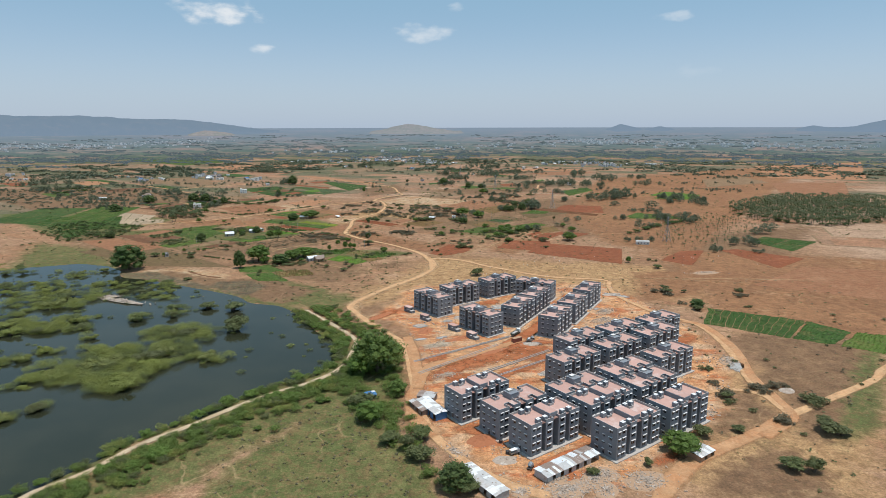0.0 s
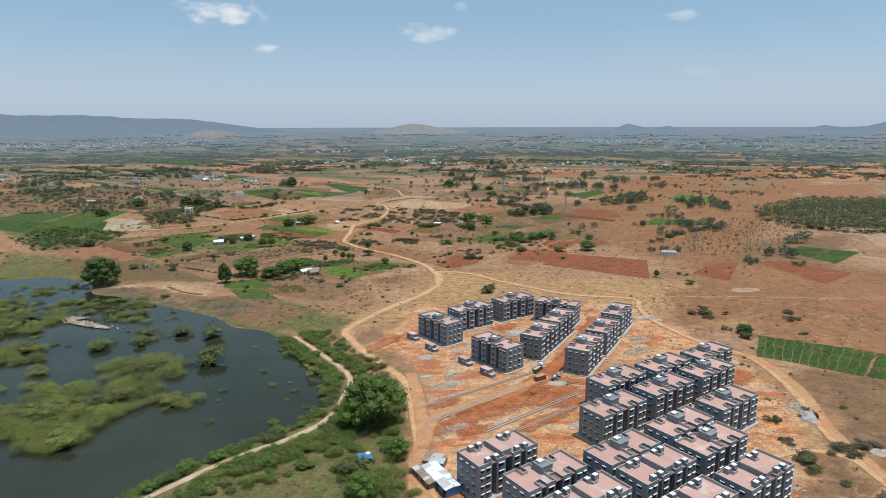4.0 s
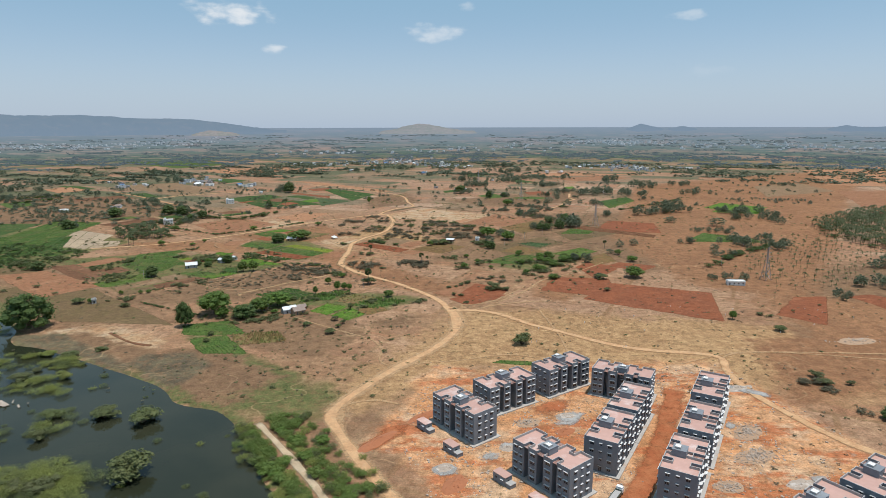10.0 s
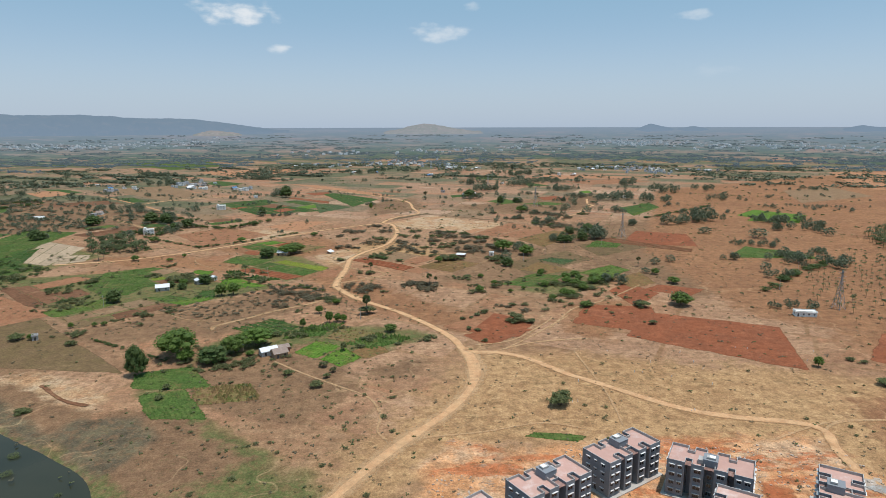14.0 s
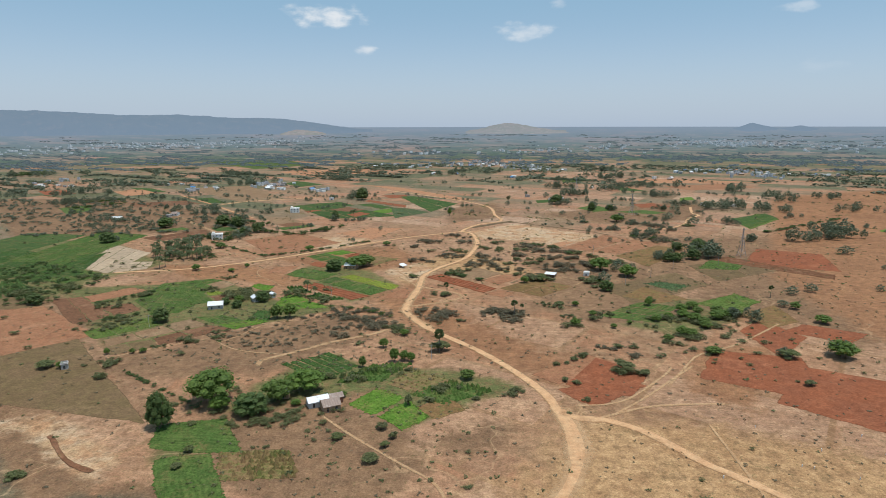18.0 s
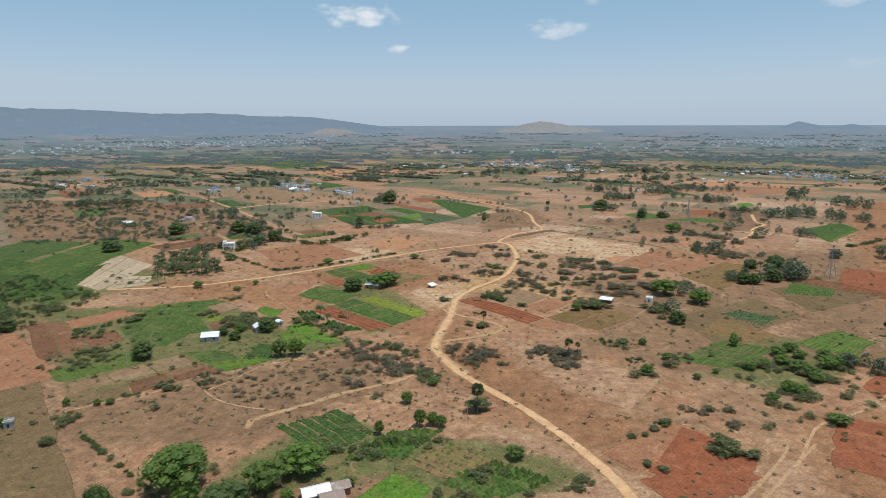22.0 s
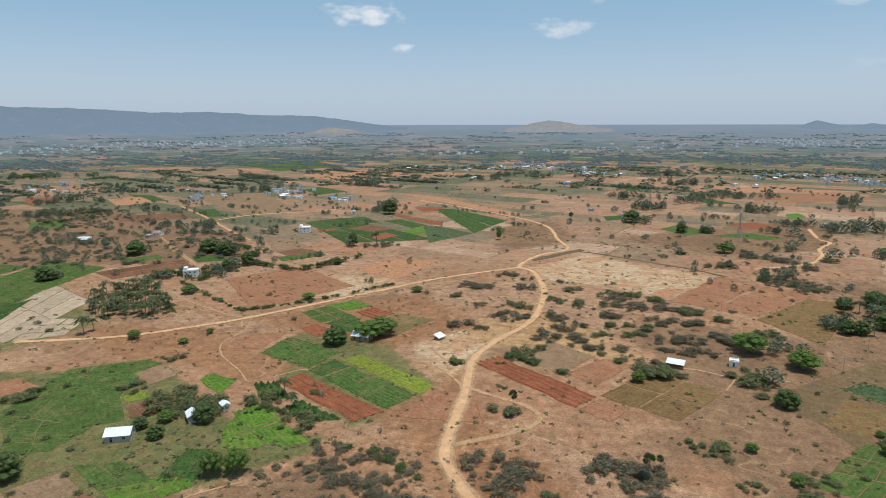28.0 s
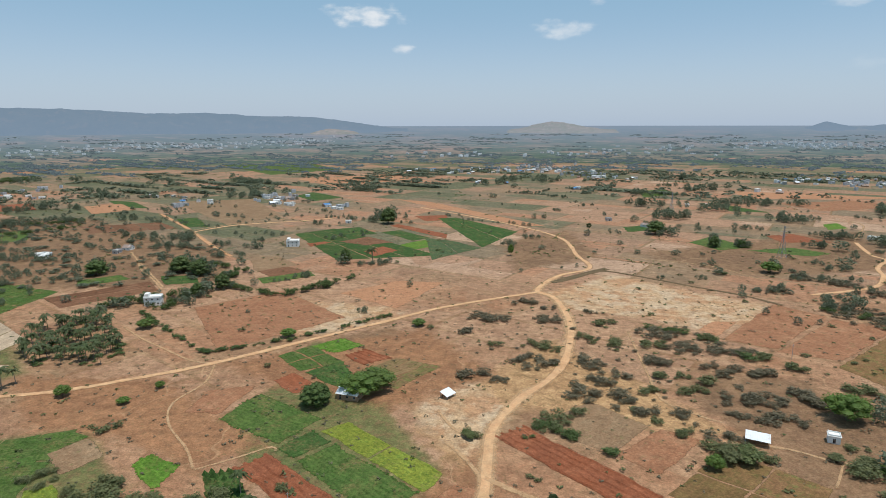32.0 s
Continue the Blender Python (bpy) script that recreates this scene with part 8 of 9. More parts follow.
def truck(x, y, turn):
    root = empty("tipper_truck", pose(x, y, 0.2, 0, 0, turn))
    cab = Mesh().box(2.6, 4.4, -1.15, 1.15, 0.9, 2.2).box(2.75, 4.2, -1.05, 1.05, 2.2, 2.9)
    c = cab.make("cab", "white_paint", root)
    Mesh().box(4.21, 4.24, -0.95, 0.95, 2.22, 2.8).make("windscreen", "window_dark", c)
    Mesh().box(-4.2, 4.2, -0.45, 0.45, 0.65, 0.95).make("chassis", "steel", root)
    bed = Mesh()
    bed.box(-4.3, 2.4, -1.2, 1.2, 1.0, 1.15).box(-4.3, 2.4, -1.2, -1.1, 1.15, 2.1).box(-4.3, 2.4, 1.1, 1.2, 1.15, 2.1).box(2.3, 2.4, -1.1, 1.1, 1.15, 2.3).box(-4.3, -4.2, -1.1, 1.1, 1.15, 2.0)
    b = bed.make("tipper_bed", "truck_green", root)
    Mesh().box(-4.15, 2.25, -1.08, 1.08, 1.16, 1.75).make("sand_load", "cement_light", b, "pale sand load")
    for a in (3.4, -1.6, -3.0):
        for s in (-1.0, 1.0):
            t = Mesh().tube([(a, s - 0.16, 0.5), (a, s + 0.16, 0.5)], [0.5, 0.5], 14)
            t.f.append(tuple(range(13, -1, -1)))
            wheel = t.make("wheel", "rubber", root)
            h = Mesh().tube([(a, s - 0.18, 0.5), (a, s + 0.18, 0.5)], [0.22, 0.22], 10)
            h.f.append(tuple(range(9, -1, -1)))
            h.make("rim", "steel", wheel)
    return tagged(root, "green tipper truck with white cab on orange earth", "truck")


truck(52.8, 303.2, 52)


def container(x, y, turn):
    root = empty("site_container", pose(x, y, 0, 0, 0, turn))
    m = Mesh().box(-3, 3, -1.2, 1.2, 0.15, 2.6)
    m.make("body", "container_red", root)
    for s in (-1, 1):
        for i in range(14):
            a = -2.9 + i * 0.43
            Mesh().box(a, a + 0.2, s * 1.2 - (0.04 if s < 0 else 0), s * 1.2 + (0.04 if s > 0 else 0), 0.3, 2.45).make("rib", "container_red", root)
    Mesh().box(-3.05, 3.05, -1.25, 1.25, 2.6, 2.68).make("roof", "mud_wall", root, "dusty pale roof")
    Mesh().box(3.0, 3.04, -1.0, 1.0, 0.3, 2.4).make("door", "rust_sheet", root)
    return tagged(root, "rust-red steel site container on bare soil", "container")


container(51.6, 291.5, 32)


def mixer_machine(x, y, turn):
    root = empty("concrete_mixer", pose(x, y, 0.25, 0, 0, turn))
    Mesh().tube([(-1.2, 0, 1.2), (-0.4, 0, 1.45), (0.5, 0, 1.7), (1.1, 0, 1.9)], [0.5, 0.95, 0.9, 0.4], 12).make("drum", "steel", root)
    Mesh().box(-1.5, 1.3, -0.7, 0.7, 0.45, 0.6).box(-1.4, -1.2, -0.7, -0.5, 0.6, 1.4).box(1.0, 1.2, -0.7, -0.5, 0.6, 1.6).make("frame", "rust_sheet", root)
    for a in (-1.1, 0.9):
        for s in (-0.8, 0.8):
            t = Mesh().tube([(a, s - 0.1, 0.3), (a, s + 0.1, 0.3)], [0.4, 0.4], 12)
            t.make("wheel", "rubber", root)
    Mesh().box(1.3, 2.4, -0.6, 0.6, 0.1, 0.8).make("hopper", "rust_sheet", root)
    return tagged(root, "dusty concrete mixer beside a gravel heap", "machine")


mixer_machine(58.5, 291.0, 20)
mixer_machine(61.0, 293.5, 110)
mixer_machine(35.3, 159.8, 60)


def heap(name, x, y, rx, ry, high, mat, stones, size, label, turn=0.0, stone_mat=None):
    """A mound with loose pieces lying over it."""
    rnd = random.Random(int(x * 11 + y * 3))
    c, s = math.cos(radians(turn)), math.sin(radians(turn))
    m = Mesh()
    rings, seg = 5, 18
    for r in range(rings + 1):
        for i in range(seg):
            g = 6.283 * i / seg
            q = r / rings * (1 + 0.25 * noise.noise((math.cos(g) * 2 + x, math.sin(g) * 2 + y, 0)))
            a, b = rx * q * math.cos(g), ry * q * math.sin(g)
            h = high * (1 - r / rings) ** 1.2 * (1 + 0.5 * noise.noise((a * 0.6 + x, b * 0.6, 2)))
            m.v.append((x + a * c - b * s, y + a * s + b * c, max(0.0, h) + (0.12 if r < rings else -0.1)))
    for r in range(rings):
        for i in range(seg):
            j = (i + 1) % seg
            m.f.append((r * seg + i, (r + 1) * seg + i, (r + 1) * seg + j, r * seg + j))
    m.f.append(tuple(range(seg)))
    base = len(m.f)
    for _ in range(stones):
        g, q = rnd.uniform(0, 6.283), abs(rnd.gauss(0, 0.62))
        a, b = rx * q * math.cos(g), ry * q * math.sin(g)
        h = high * max(0, 1 - q) ** 1.2
        z = size * rnd.uniform(0.4, 1.4)
        t = pose(x + a * c - b * s, y + a * s + b * c, h + 0.12, rnd.uniform(-30, 30), rnd.uniform(-30, 30), rnd.uniform(0, 360))
        m.box(-z * rnd.uniform(0.6, 2.2), z, -z * rnd.uniform(0.12, 0.5), z * rnd.uniform(0.12, 0.5), -z * 0.2, z * rnd.uniform(0.12, 0.35), t)
    ob = mesh_object(name, m.v, m.f, [mat, stone_mat or mat], slots=[0] * base + [1] * (len(m.f) - base))
    return tagged(ob, label, "heap", kind="stuff")


for x, y, rx, ry, high, turn in ((120, 346, 9, 5, 0.7, 40), (113, 328, 10, 5, 0.7, 20), (94, 309, 6, 4, 0.6, 10), (32, 357, 6, 4, 0.8, 30), (9, 246, 9, 5, 0.5, 30),
                                 (75, 150, 9, 7, 1.2, 10), (47, 146, 9, 5, 0.8, 35), (62, 155, 5, 5, 0.8, 0), (59, 145, 6, 4, 0.9, 60), (43, 152, 5, 3, 0.6, 30),  (57, 152, 8, 5, 0.8, 40), (44, 146, 9, 5, 0.7, 30), (30, 146, 5, 4, 0.6, 0), (8, 173, 7, 3, 0.7, -50), (159, 257, 8, 5, 0.6, 60), (118, 200, 7, 4, 0.6, 0)):
    heap("rubble_heap", x, y, rx, ry, high * 0.6, "mud_wall", int(rx * ry * 6.0), 0.42, "heap of broken concrete, boards and stones", turn, "rubble")
for x, y, rx, ry, high in ((138, 388, 8, 4, 0.5), (-4, 323, 5, 4, 0.6), (21, 337, 4, 3, 0.5), (50, 362, 6, 4, 0.5), (168, 220, 4, 3.4, 1.2), (59, 287, 6, 3.5, 0.8), (27, 166, 5, 3.6, 0.4), (142, 300, 7, 4, 0.5), (62, 246, 8, 4, 0.5), (120, 310, 6, 3, 0.4)):
    heap("gravel_heap", x, y, rx, ry, high, "rubble", int(rx * ry * 1.5), 0.3, "pale grey gravel heap on orange soil", 15)
for x, y, rx, ry, high, turn in ((-30, 343, 13, 3.2, 1.6, 48), (-12, 364, 9, 3.0, 1.4, 42), (46, 349, 5, 3, 1.2, 30), (20.5, 181, 7, 5, 1.9, 20), (36, 276, 12, 3, 0.7, 33), (66, 291, 14, 1.8, 0.9, -8), (66, 258, 4, 3, 1.1, 0), (19, 299, 12, 2.2, 0.8, 33), (-1, 313, 7, 4, 1.2, 60)):
    heap("earth_heap", x, y, rx, ry, high, "red_heap", int(rx * ry), 0.25, "long heap of loose red earth", turn)
heap("stone_ruin", 238, 449, 13, 6, 0.4, "mud_wall", 90, 0.5, "scattered pale stones of a ruined wall", 10, "rubble")
heap("rock_spit", -217, 388, 19, 3.0, 1.1, "rubble", 120, 0.9, "pale rock spit rising from the pond", -25)
heap("rock_spit", -232, 400, 9, 2.5, 0.9, "rubble", 50, 0.8, "low pale rocks in the pond", 10)
# churned red and grey soil of the building site
for x, y, rx, ry, turn in ((25, 262, 34, 13, 33), (52, 274, 28, 12, 33), (8, 248, 20, 9, 33), (29, 267, 22, 9, 33), (4, 269, 14, 7, 33), (55, 287, 20, 7, 30), (15, 243, 14, 6, 30), (62, 266, 16, 8, 20), (-29, 344, 18, 6, 45), (43, 318, 9, 4, 40), (30, 268, 42, 9, 33), (45, 250, 30, 6, 33), (75, 288, 25, 6, -10), (86, 320, 40, 4, 58), (-26, 350, 16, 6, 45), (30, 335, 14, 8, 30), (45, 370, 18, 8, 40), (50, 168, 30, 4, 33), (90, 166, 18, 5, 33), (20, 190, 16, 8, 0), (150, 290, 18, 10, 50)):
    patch("red_soil", "red_fill", "churned red soil of the building site", x, y, rx, ry, turn)
for x, y, rx, ry, turn in ((-4, 322, 8, 6, 0), (14, 331, 6, 4, 20), (21, 338, 5, 4, 0), (-4, 298, 6, 3, 20), (8, 300, 7, 3, 30), (50, 360, 12, 7, 40), (20, 268, 22, 2.2, 33), (62, 246, 9, 5, 20), (60, 288, 10, 5, 0), (116, 352, 5, 3, 60), (140, 385, 16, 5, -40), (128, 312, 6, 4, 30), (160, 250, 14, 7, 60)):
    patch("grey_soil", "grey_fill", "pale grey gravel and mortar spread on the soil", x, y, rx, ry, turn)


def drain(x0, y0, x1, y1, wide=1.5):
    """An open concrete drain: a floor and two low walls."""
    long = math.hypot(x1 - x0, y1 - y0)
    root = empty("drain", pose(x0, y0, 0.05, 0, 0, math.degrees(math.atan2(y1 - y0, x1 - x0))))
    Mesh().box(0, long, -wide / 2, wide / 2, 0.02, 0.12).make("channel", "mud_wall", root)
    n = int(long / 5)
    for s in (-1, 1):
        for i in range(n):
            a = long * i / n
            y = s * wide / 2
            Mesh().box(a + 0.03, a + long / n - 0.03, y - 0.13, y + 0.13, 0, 0.55).make("drain_wall", "cement_light", root)
    return tagged(root, "unfinished open concrete drain across red soil", "drain", "drains")


drain(-7.9, 263.3, 49.1, 300.3, 1.2)
drain(-5.1, 247.9, 40.2, 286.6)
drain(19.1, 241.1, 67.5, 276.5)
drain(32.8, 242.1, 62.3, 262.7, 1.0)
for x, y, w in ((28.5, 170.5, 1.0), (27.0, 178.8, 1.0)):
    tank = Mesh().tube([(x, y, 0), (x, y, 1.3), (x, y, 1.5)], [0.75, 0.75, 0.35], 14)
    tagged(tank.make("water_tank", "pipe_black"), "black plastic water tank on bare ground", "tank")
van = empty("small_truck", pose(31.0, 170.2, 0.15, 0, 0, 30))
Mesh().box(-1.9, 1.0, -0.8, 0.8, 0.5, 1.1).make("bed", "steel", van)
Mesh().box(1.05, 2.2, -0.8, 0.8, 0.5, 1.8).make("cab", "white_paint", van)
Mesh().box(-1.9, 1.0, -0.85, 0.85, 1.9, 1.98).make("canopy", "white_paint", van)
for a in (-1.2, 1.5):
    for s in (-0.75, 0.75):
        Mesh().tube([(a, s - 0.1, 0.33), (a, s + 0.1, 0.33)], [0.33, 0.33], 12).make("wheel", "rubber", van)
tagged(van, "small white goods truck parked by the blocks", "truck")

# loose debris over the whole site
m = Mesh()
rnd = random.Random(99)
SITE = ZONES[0][2]
kept = 0
while kept < 4600:
    x, y = rnd.uniform(-45, 180), rnd.uniform(140, 425)
    if noise.noise((x / 18, y / 18, 5)) < rnd.random() * 0.5 - 0.15 or inside_distance(SITE, np.array([x]), np.array([y]))[0] < 0:
        continue
    kept += 1
    z = rnd.uniform(0.1, 0.34) * rnd.choice((0.7, 1, 1.6))
    m.box(-z, z, -z * rnd.uniform(0.25, 0.9), z * rnd.uniform(0.25, 0.9), -0.05, z * rnd.uniform(0.2, 0.7), pose(x, y, 0.05, rnd.uniform(-15, 15), rnd.uniform(-15, 15), rnd.uniform(0, 360)))
tagged(m.make("site_debris", "rubble"), "stones, broken bricks and boards strewn on soil", "debris", kind="stuff")


# ---- farmhouses, sheds, villages, pylons ----
def house(x, y, turn, long, wide, storeys, mat="house_white", roof="flat", label="", z=None):
    """A plain country house with door, windows and a flat or gabled roof."""
    root = empty("house", pose(x, y, float(rise(x, y)) if z is None else z, 0, 0, turn))
    high = 3.0 * storeys
    a, b = long / 2, wide / 2
    w = Mesh()
    sides = (((-a, -b), (a, -b)), ((a, -b), (a, b)), ((a, b), (-a, b)), ((-a, b), (-a, -b)))
    spots = []
    for i, (p, q) in enumerate(sides):
        span = math.dist(p, q)
        holes = []
        for f in range(storeys):
            cols = max(1, int(span / (3.2 if y < 1200 else 5.5))) if y < 1200 or i == 0 else 1
            if y > 1600 and i in (1, 2):
                continue
            for c in range(cols):
                s = span * (c + 0.5) / cols
                if i == 0 and c == 0 and f == 0:
                    holes.append((s, 0.5, 0.1, 2.1))
                else:
                    holes.append((s, 0.55, 3.0 * f + 1.0, 3.0 * f + 2.2))
        at, way, nrm = wall_with_holes(w, p, q, -0.3, high, holes)
        spots += [(at(s, c, 0.15), math.atan2(way.y, way.x), hw, round(d - c, 2), i == 0 and c < 0.5) for s, hw, c, d in holes]
    w.make("wall", mat, root)
    for place, ang, hw, h, is_door in spots:
        pane, _ = window_meshes(hw, h)
        o = new("door" if is_door else "window", pane)
        o.parent = root
        o.matrix_basis = Matrix.Translation(place) @ pose(0, 0, 0, 0, 0, math.degrees(ang))
    if roof == "flat":
        m = Mesh().box(-a - 0.3, a + 0.3, -b - 0.3, b + 0.3, high, high + 0.2)
        m.make("roof", "house_white" if mat == "house_white" else "cement_light", root)
        for y0, y1, x0, x1 in () if y > 1600 else ((-b, -b + 0.15, -a, a), (b - 0.15, b, -a, a), (-b + 0.15, b - 0.15, -a, -a + 0.15), (-b + 0.15, b - 0.15, a - 0.15, a)):
            Mesh().box(x0, x1, y0, y1, high + 0.2, high + 0.8).make("parapet", mat, root)
        if storeys > 1 and y < 1600:
            Mesh().box(-a + 0.5, -a + 3.2, -b + 0.5, b - 1, high + 0.21, high + 2.4).make("stair_room", mat, root)
    else:
        top = high + wide * 0.28
        for s in (-1, 1):
            m = Mesh()
            k = int(long / 0.5)
            for i in range(k + 1):
                px = -a - 0.4 + (long + 0.8) * i / k
                dz = 0.03 * (1 if i % 2 else -1)
                m.v += [(px, s * (b + 0.5), high - 0.15 + dz), (px, 0, top + dz)]
            m.f = [(2 * i, 2 * i + 2, 2 * i + 3, 2 * i + 1) for i in range(k)]
            m.make("roof", roof, root)
        for s in (-1, 1):
            g = Mesh()
            g.v = [(s * a, -b, high), (s * a, b, high), (s * a, 0, top - 0.05), (s * (a - 0.1), -b, high), (s * (a - 0.1), b, high), (s * (a - 0.1), 0, top - 0.05)]
            g.f = [(0, 1, 2), (5, 4, 3)]
            g.make("gable", mat, root)
    return tagged(root, label or "plain white-walled village house with flat roof", "house", "village houses")


def open_shed(x, y, turn, long, wide, high, roof, label, slope=0.6):
    root = empty("field_shed", pose(x, y, 0, 0, 0, turn))
    for sx in (-1, 1):
        for sy in (-1, 1):
            Mesh().box(sx * (long / 2 - 0.3) - 0.08, sx * (long / 2 - 0.3) + 0.08, sy * (wide / 2 - 0.3) - 0.08, sy * (wide / 2 - 0.3) + 0.08, -0.1, high + (slope if sy > 0 else 0) * 0.8).make("post", "steel", root)
    m = Mesh()
    k = int(long / 0.4)
    for i in range(k + 1):
        px, dz = -long / 2 + long * i / k, 0.03 * (1 if i % 2 else -1)
        m.v += [(px, -wide / 2, high + dz), (px, wide / 2, high + slope + dz)]
    m.f = [(2 * i, 2 * i + 2, 2 * i + 3, 2 * i + 1) for i in range(k)]
    m.make("roof", roof, root)
    Mesh().box(-long / 2 + 0.4, long / 2 - 0.4, wide / 2 - 0.55, wide / 2 - 0.4, -0.1, high * 0.9).make("back_wall", "mud_wall", root)
    return tagged(root, label, "shed", "field sheds")


# farmhouse of three joined roofs
house(-103.5, 515.5, 33, 9.0, 5.5, 1, "grey_sheet", "white_sheet", "farmhouse with white corrugated gable roof under trees", 0)
house(-96.8, 512.6, 33, 7.5, 7.0, 1, "mud_wall", "rust_sheet", "farmhouse wing with rusty patched tin roof", 0)
house(-96.5, 519.8, 33, 6.0, 4.6, 1, "brick_wall", "rust_sheet", "roofed brick yard behind the farmhouse", 0)
house(-219.6, 650.5, 20, 9.5, 7.0, 1, "cement_light", "white_sheet", "farm store with bright white gable roof", 0)
house(-199.5, 669.5, -50, 6.5, 4.5, 1, "cement_light", "white_sheet", "small grey farm shed under a tree", 0)
house(-191.0, 680.5, -40, 4.0, 3.0, 1, "house_white", "white_sheet", "tiny white hut beside the paddy", 0)
house(-157.8, 775.5, -8, 10.5, 7.0, 1, "mud_wall", "white_sheet", "open-fronted farm shed with white gable roof", 0)
open_shed(-113.5, 783.5, 60, 6.5, 4.5, 1.6, "white_sheet", "low white lean-to on bare ground", 1.6)
open_shed(13.5, 763.5, -18, 9.0, 7.0, 2.6, "white_sheet", "pale blue-white sheet roof on posts beside shrubs", 0.5)
house(43.3, 769.5, -15, 4.2, 3.6, 1, "house_white", "flat", "small white pump house on dry ground", 0)
house(230.5, 576.0, -10, 13.0, 5.0, 1, "house_white", "flat", "long low white building beside the orchard", 0)
house(-329.4, 1104.0, 15, 12.0, 9.0, 2, "house_white", "flat", "two-storey white farmhouse at the crop field", None)
house(-340.5, 893.0, 20, 11.0, 7.0, 2, "house_white", "flat", "white two-storey house beyond the palm grove", None)
house(-121.5, 521.5, 10, 5.0, 4.0, 1, "mud_wall", "white_sheet", "small hut with pale sheet roof among trees", 0)
house(-246.5, 541.0, 30, 3.0, 3.0, 1, "cement_light", "flat", "tiny cement well house on fallow land", 0)
rnd = random.Random(88)
# scattered farm buildings and villages: middle, spread, how many
for cx, cy, sx, sy, count in ((-533, 1014, 30, 15, 3), (-486, 1045, 12, 12, 2), (-740, 1461, 60, 20, 5), (-622, 1404, 30, 20, 5), (-520, 1485, 60, 25, 11), (-473, 1413, 30, 15, 8), (-400, 1400, 15, 10, 2),
                              (-326, 1253, 8, 8, 1), (9, 1332, 10, 6, 1), (-22, 1704, 10, 10, 2), (-960, 1420, 40, 25, 7), (-300, 2090, 110, 60, 20), (-110, 2150, 130, 60, 30), (80, 1950, 60, 30, 12), (430, 1890, 60, 25, 9), (570, 1860, 70, 25, 12), (700, 1830, 60, 25, 8), (330, 1700, 40, 20, 3), (486, 1958, 60, 30, 8), (-200, 1800, 80, 40, 4), (150, 1480, 20, 20, 2), (60, 1290, 25, 15, 2), (-376, 1377, 15, 10, 2), (300, 1250, 60, 30, 2)):
    for i in range(count):
        x, y = cx + rnd.gauss(0, sx * 0.6), cy + rnd.gauss(0, sy * 0.6)
        far = y > 1600
        tone = rnd.choice(("house_white", "house_white", "house_white", "cement_light", "mud_wall"))
        if tone == "mud_wall" or rnd.random() < 0.25:
            house(x, y, rnd.uniform(0, 180), rnd.uniform(7, 12), rnd.uniform(5, 8), 1, tone, rnd.choice(("white_sheet", "blue_sheet", "grey_sheet", "rust_sheet")), "village house with corrugated sheet roof among trees")
        else:
            house(x, y, rnd.uniform(0, 180), rnd.uniform(6, 10), rnd.uniform(5, 7.5), 1 if not far else rnd.choice((1, 2, 2)), tone)


def pylon(x, y, turn, high):
    """A lattice power pylon: four legs, bracing and three pairs of arms."""
    root = empty("pylon", pose(x, y, float(rise(x, y)), 0, 0, turn))

    def half(z):
        return 0.35 + 2.6 * max(0, 1 - z / (high * 0.75)) ** 1.1

    levels = [high * t for t in (0, 0.18, 0.34, 0.48, 0.6, 0.7, 0.8, 0.9, 1.0)]
    for sx, sy in ((-1, -1), (1, -1), (1, 1), (-1, 1)):
        Mesh().tube([(sx * half(z), sy * half(z), z) for z in levels], [0.14] * len(levels), 4).make("leg", "steel", root)
    brace = Mesh()
    for z0, z1 in zip(levels, levels[1:]):
        a, b = half(z0), half(z1)
        for (x0, y0), (x1, y1) in (((-1, -1), (1, -1)), ((1, -1), (1, 1)), ((1, 1), (-1, 1)), ((-1, 1), (-1, -1))):
            brace.tube([(x0 * a, y0 * a, z0), (x1 * b, y1 * b, z1)], [0.07, 0.07], 3)
            brace.tube([(x1 * a, y1 * a, z0), (x0 * b, y0 * b, z1)], [0.07, 0.07], 3)
    brace.make("bracing", "steel", root)
    for t in (0.70, 0.82, 0.94):
        for s in (-1, 1):
            Mesh().tube([(s * 0.3, 0, high * t), (s * 4.0, 0, high * t + 0.3)], [0.16, 0.06], 4).make("arm", "steel", root)
    return tagged(root, "grey steel lattice power pylon on farmland", "pylon", "power pylons")


pylon(197.7, 862.0, 20, 27)
pylon(144.5, 1125.0, 20, 30)
pylon(96, 1400, 20, 30)
pylon(262, 590, 20, 27)


def pole(x, y, high=8.0):
    root = empty("power_pole", pose(x, y, float(rise(x, y)), 0, 0, 35))
    Mesh().tube([(0, 0, -0.2), (0, 0, high)], [0.14, 0.10], 6).make("post", "cement_light", root)
    Mesh().box(-0.9, 0.9, -0.06, 0.06, high - 0.5, high - 0.38).make("crossarm", "steel", root)
    return tagged(root, "slim concrete power pole in the fields", "pole", "power poles")


for x, y in ((164, 821), (-242, 608), (120, 800), (95, 770), (70, 742), (-150, 690), (-60, 575), (300, 700), (250, 640), (60, 860)):
    pole(x, y)
# stones marking the plots of dry land
rnd = random.Random(91)
for i in range(26):
    x, y = rnd.uniform(30, 300), rnd.uniform(440, 520)
    s = rnd.uniform(0.7, 1.1)
    m = Mesh().box(-0.15 * s, 0.15 * s, -0.1 * s, 0.1 * s, -0.1, 1.2 * s, pose(x, y, 0, rnd.uniform(-8, 8), rnd.uniform(-8, 8), rnd.uniform(0, 90)))
    tagged(m.make("marker_stone", "white_paint"), "white-painted plot marker stone", "stone", "marker stones")


# ---- distance ----
FIELD_TURN = 0.42


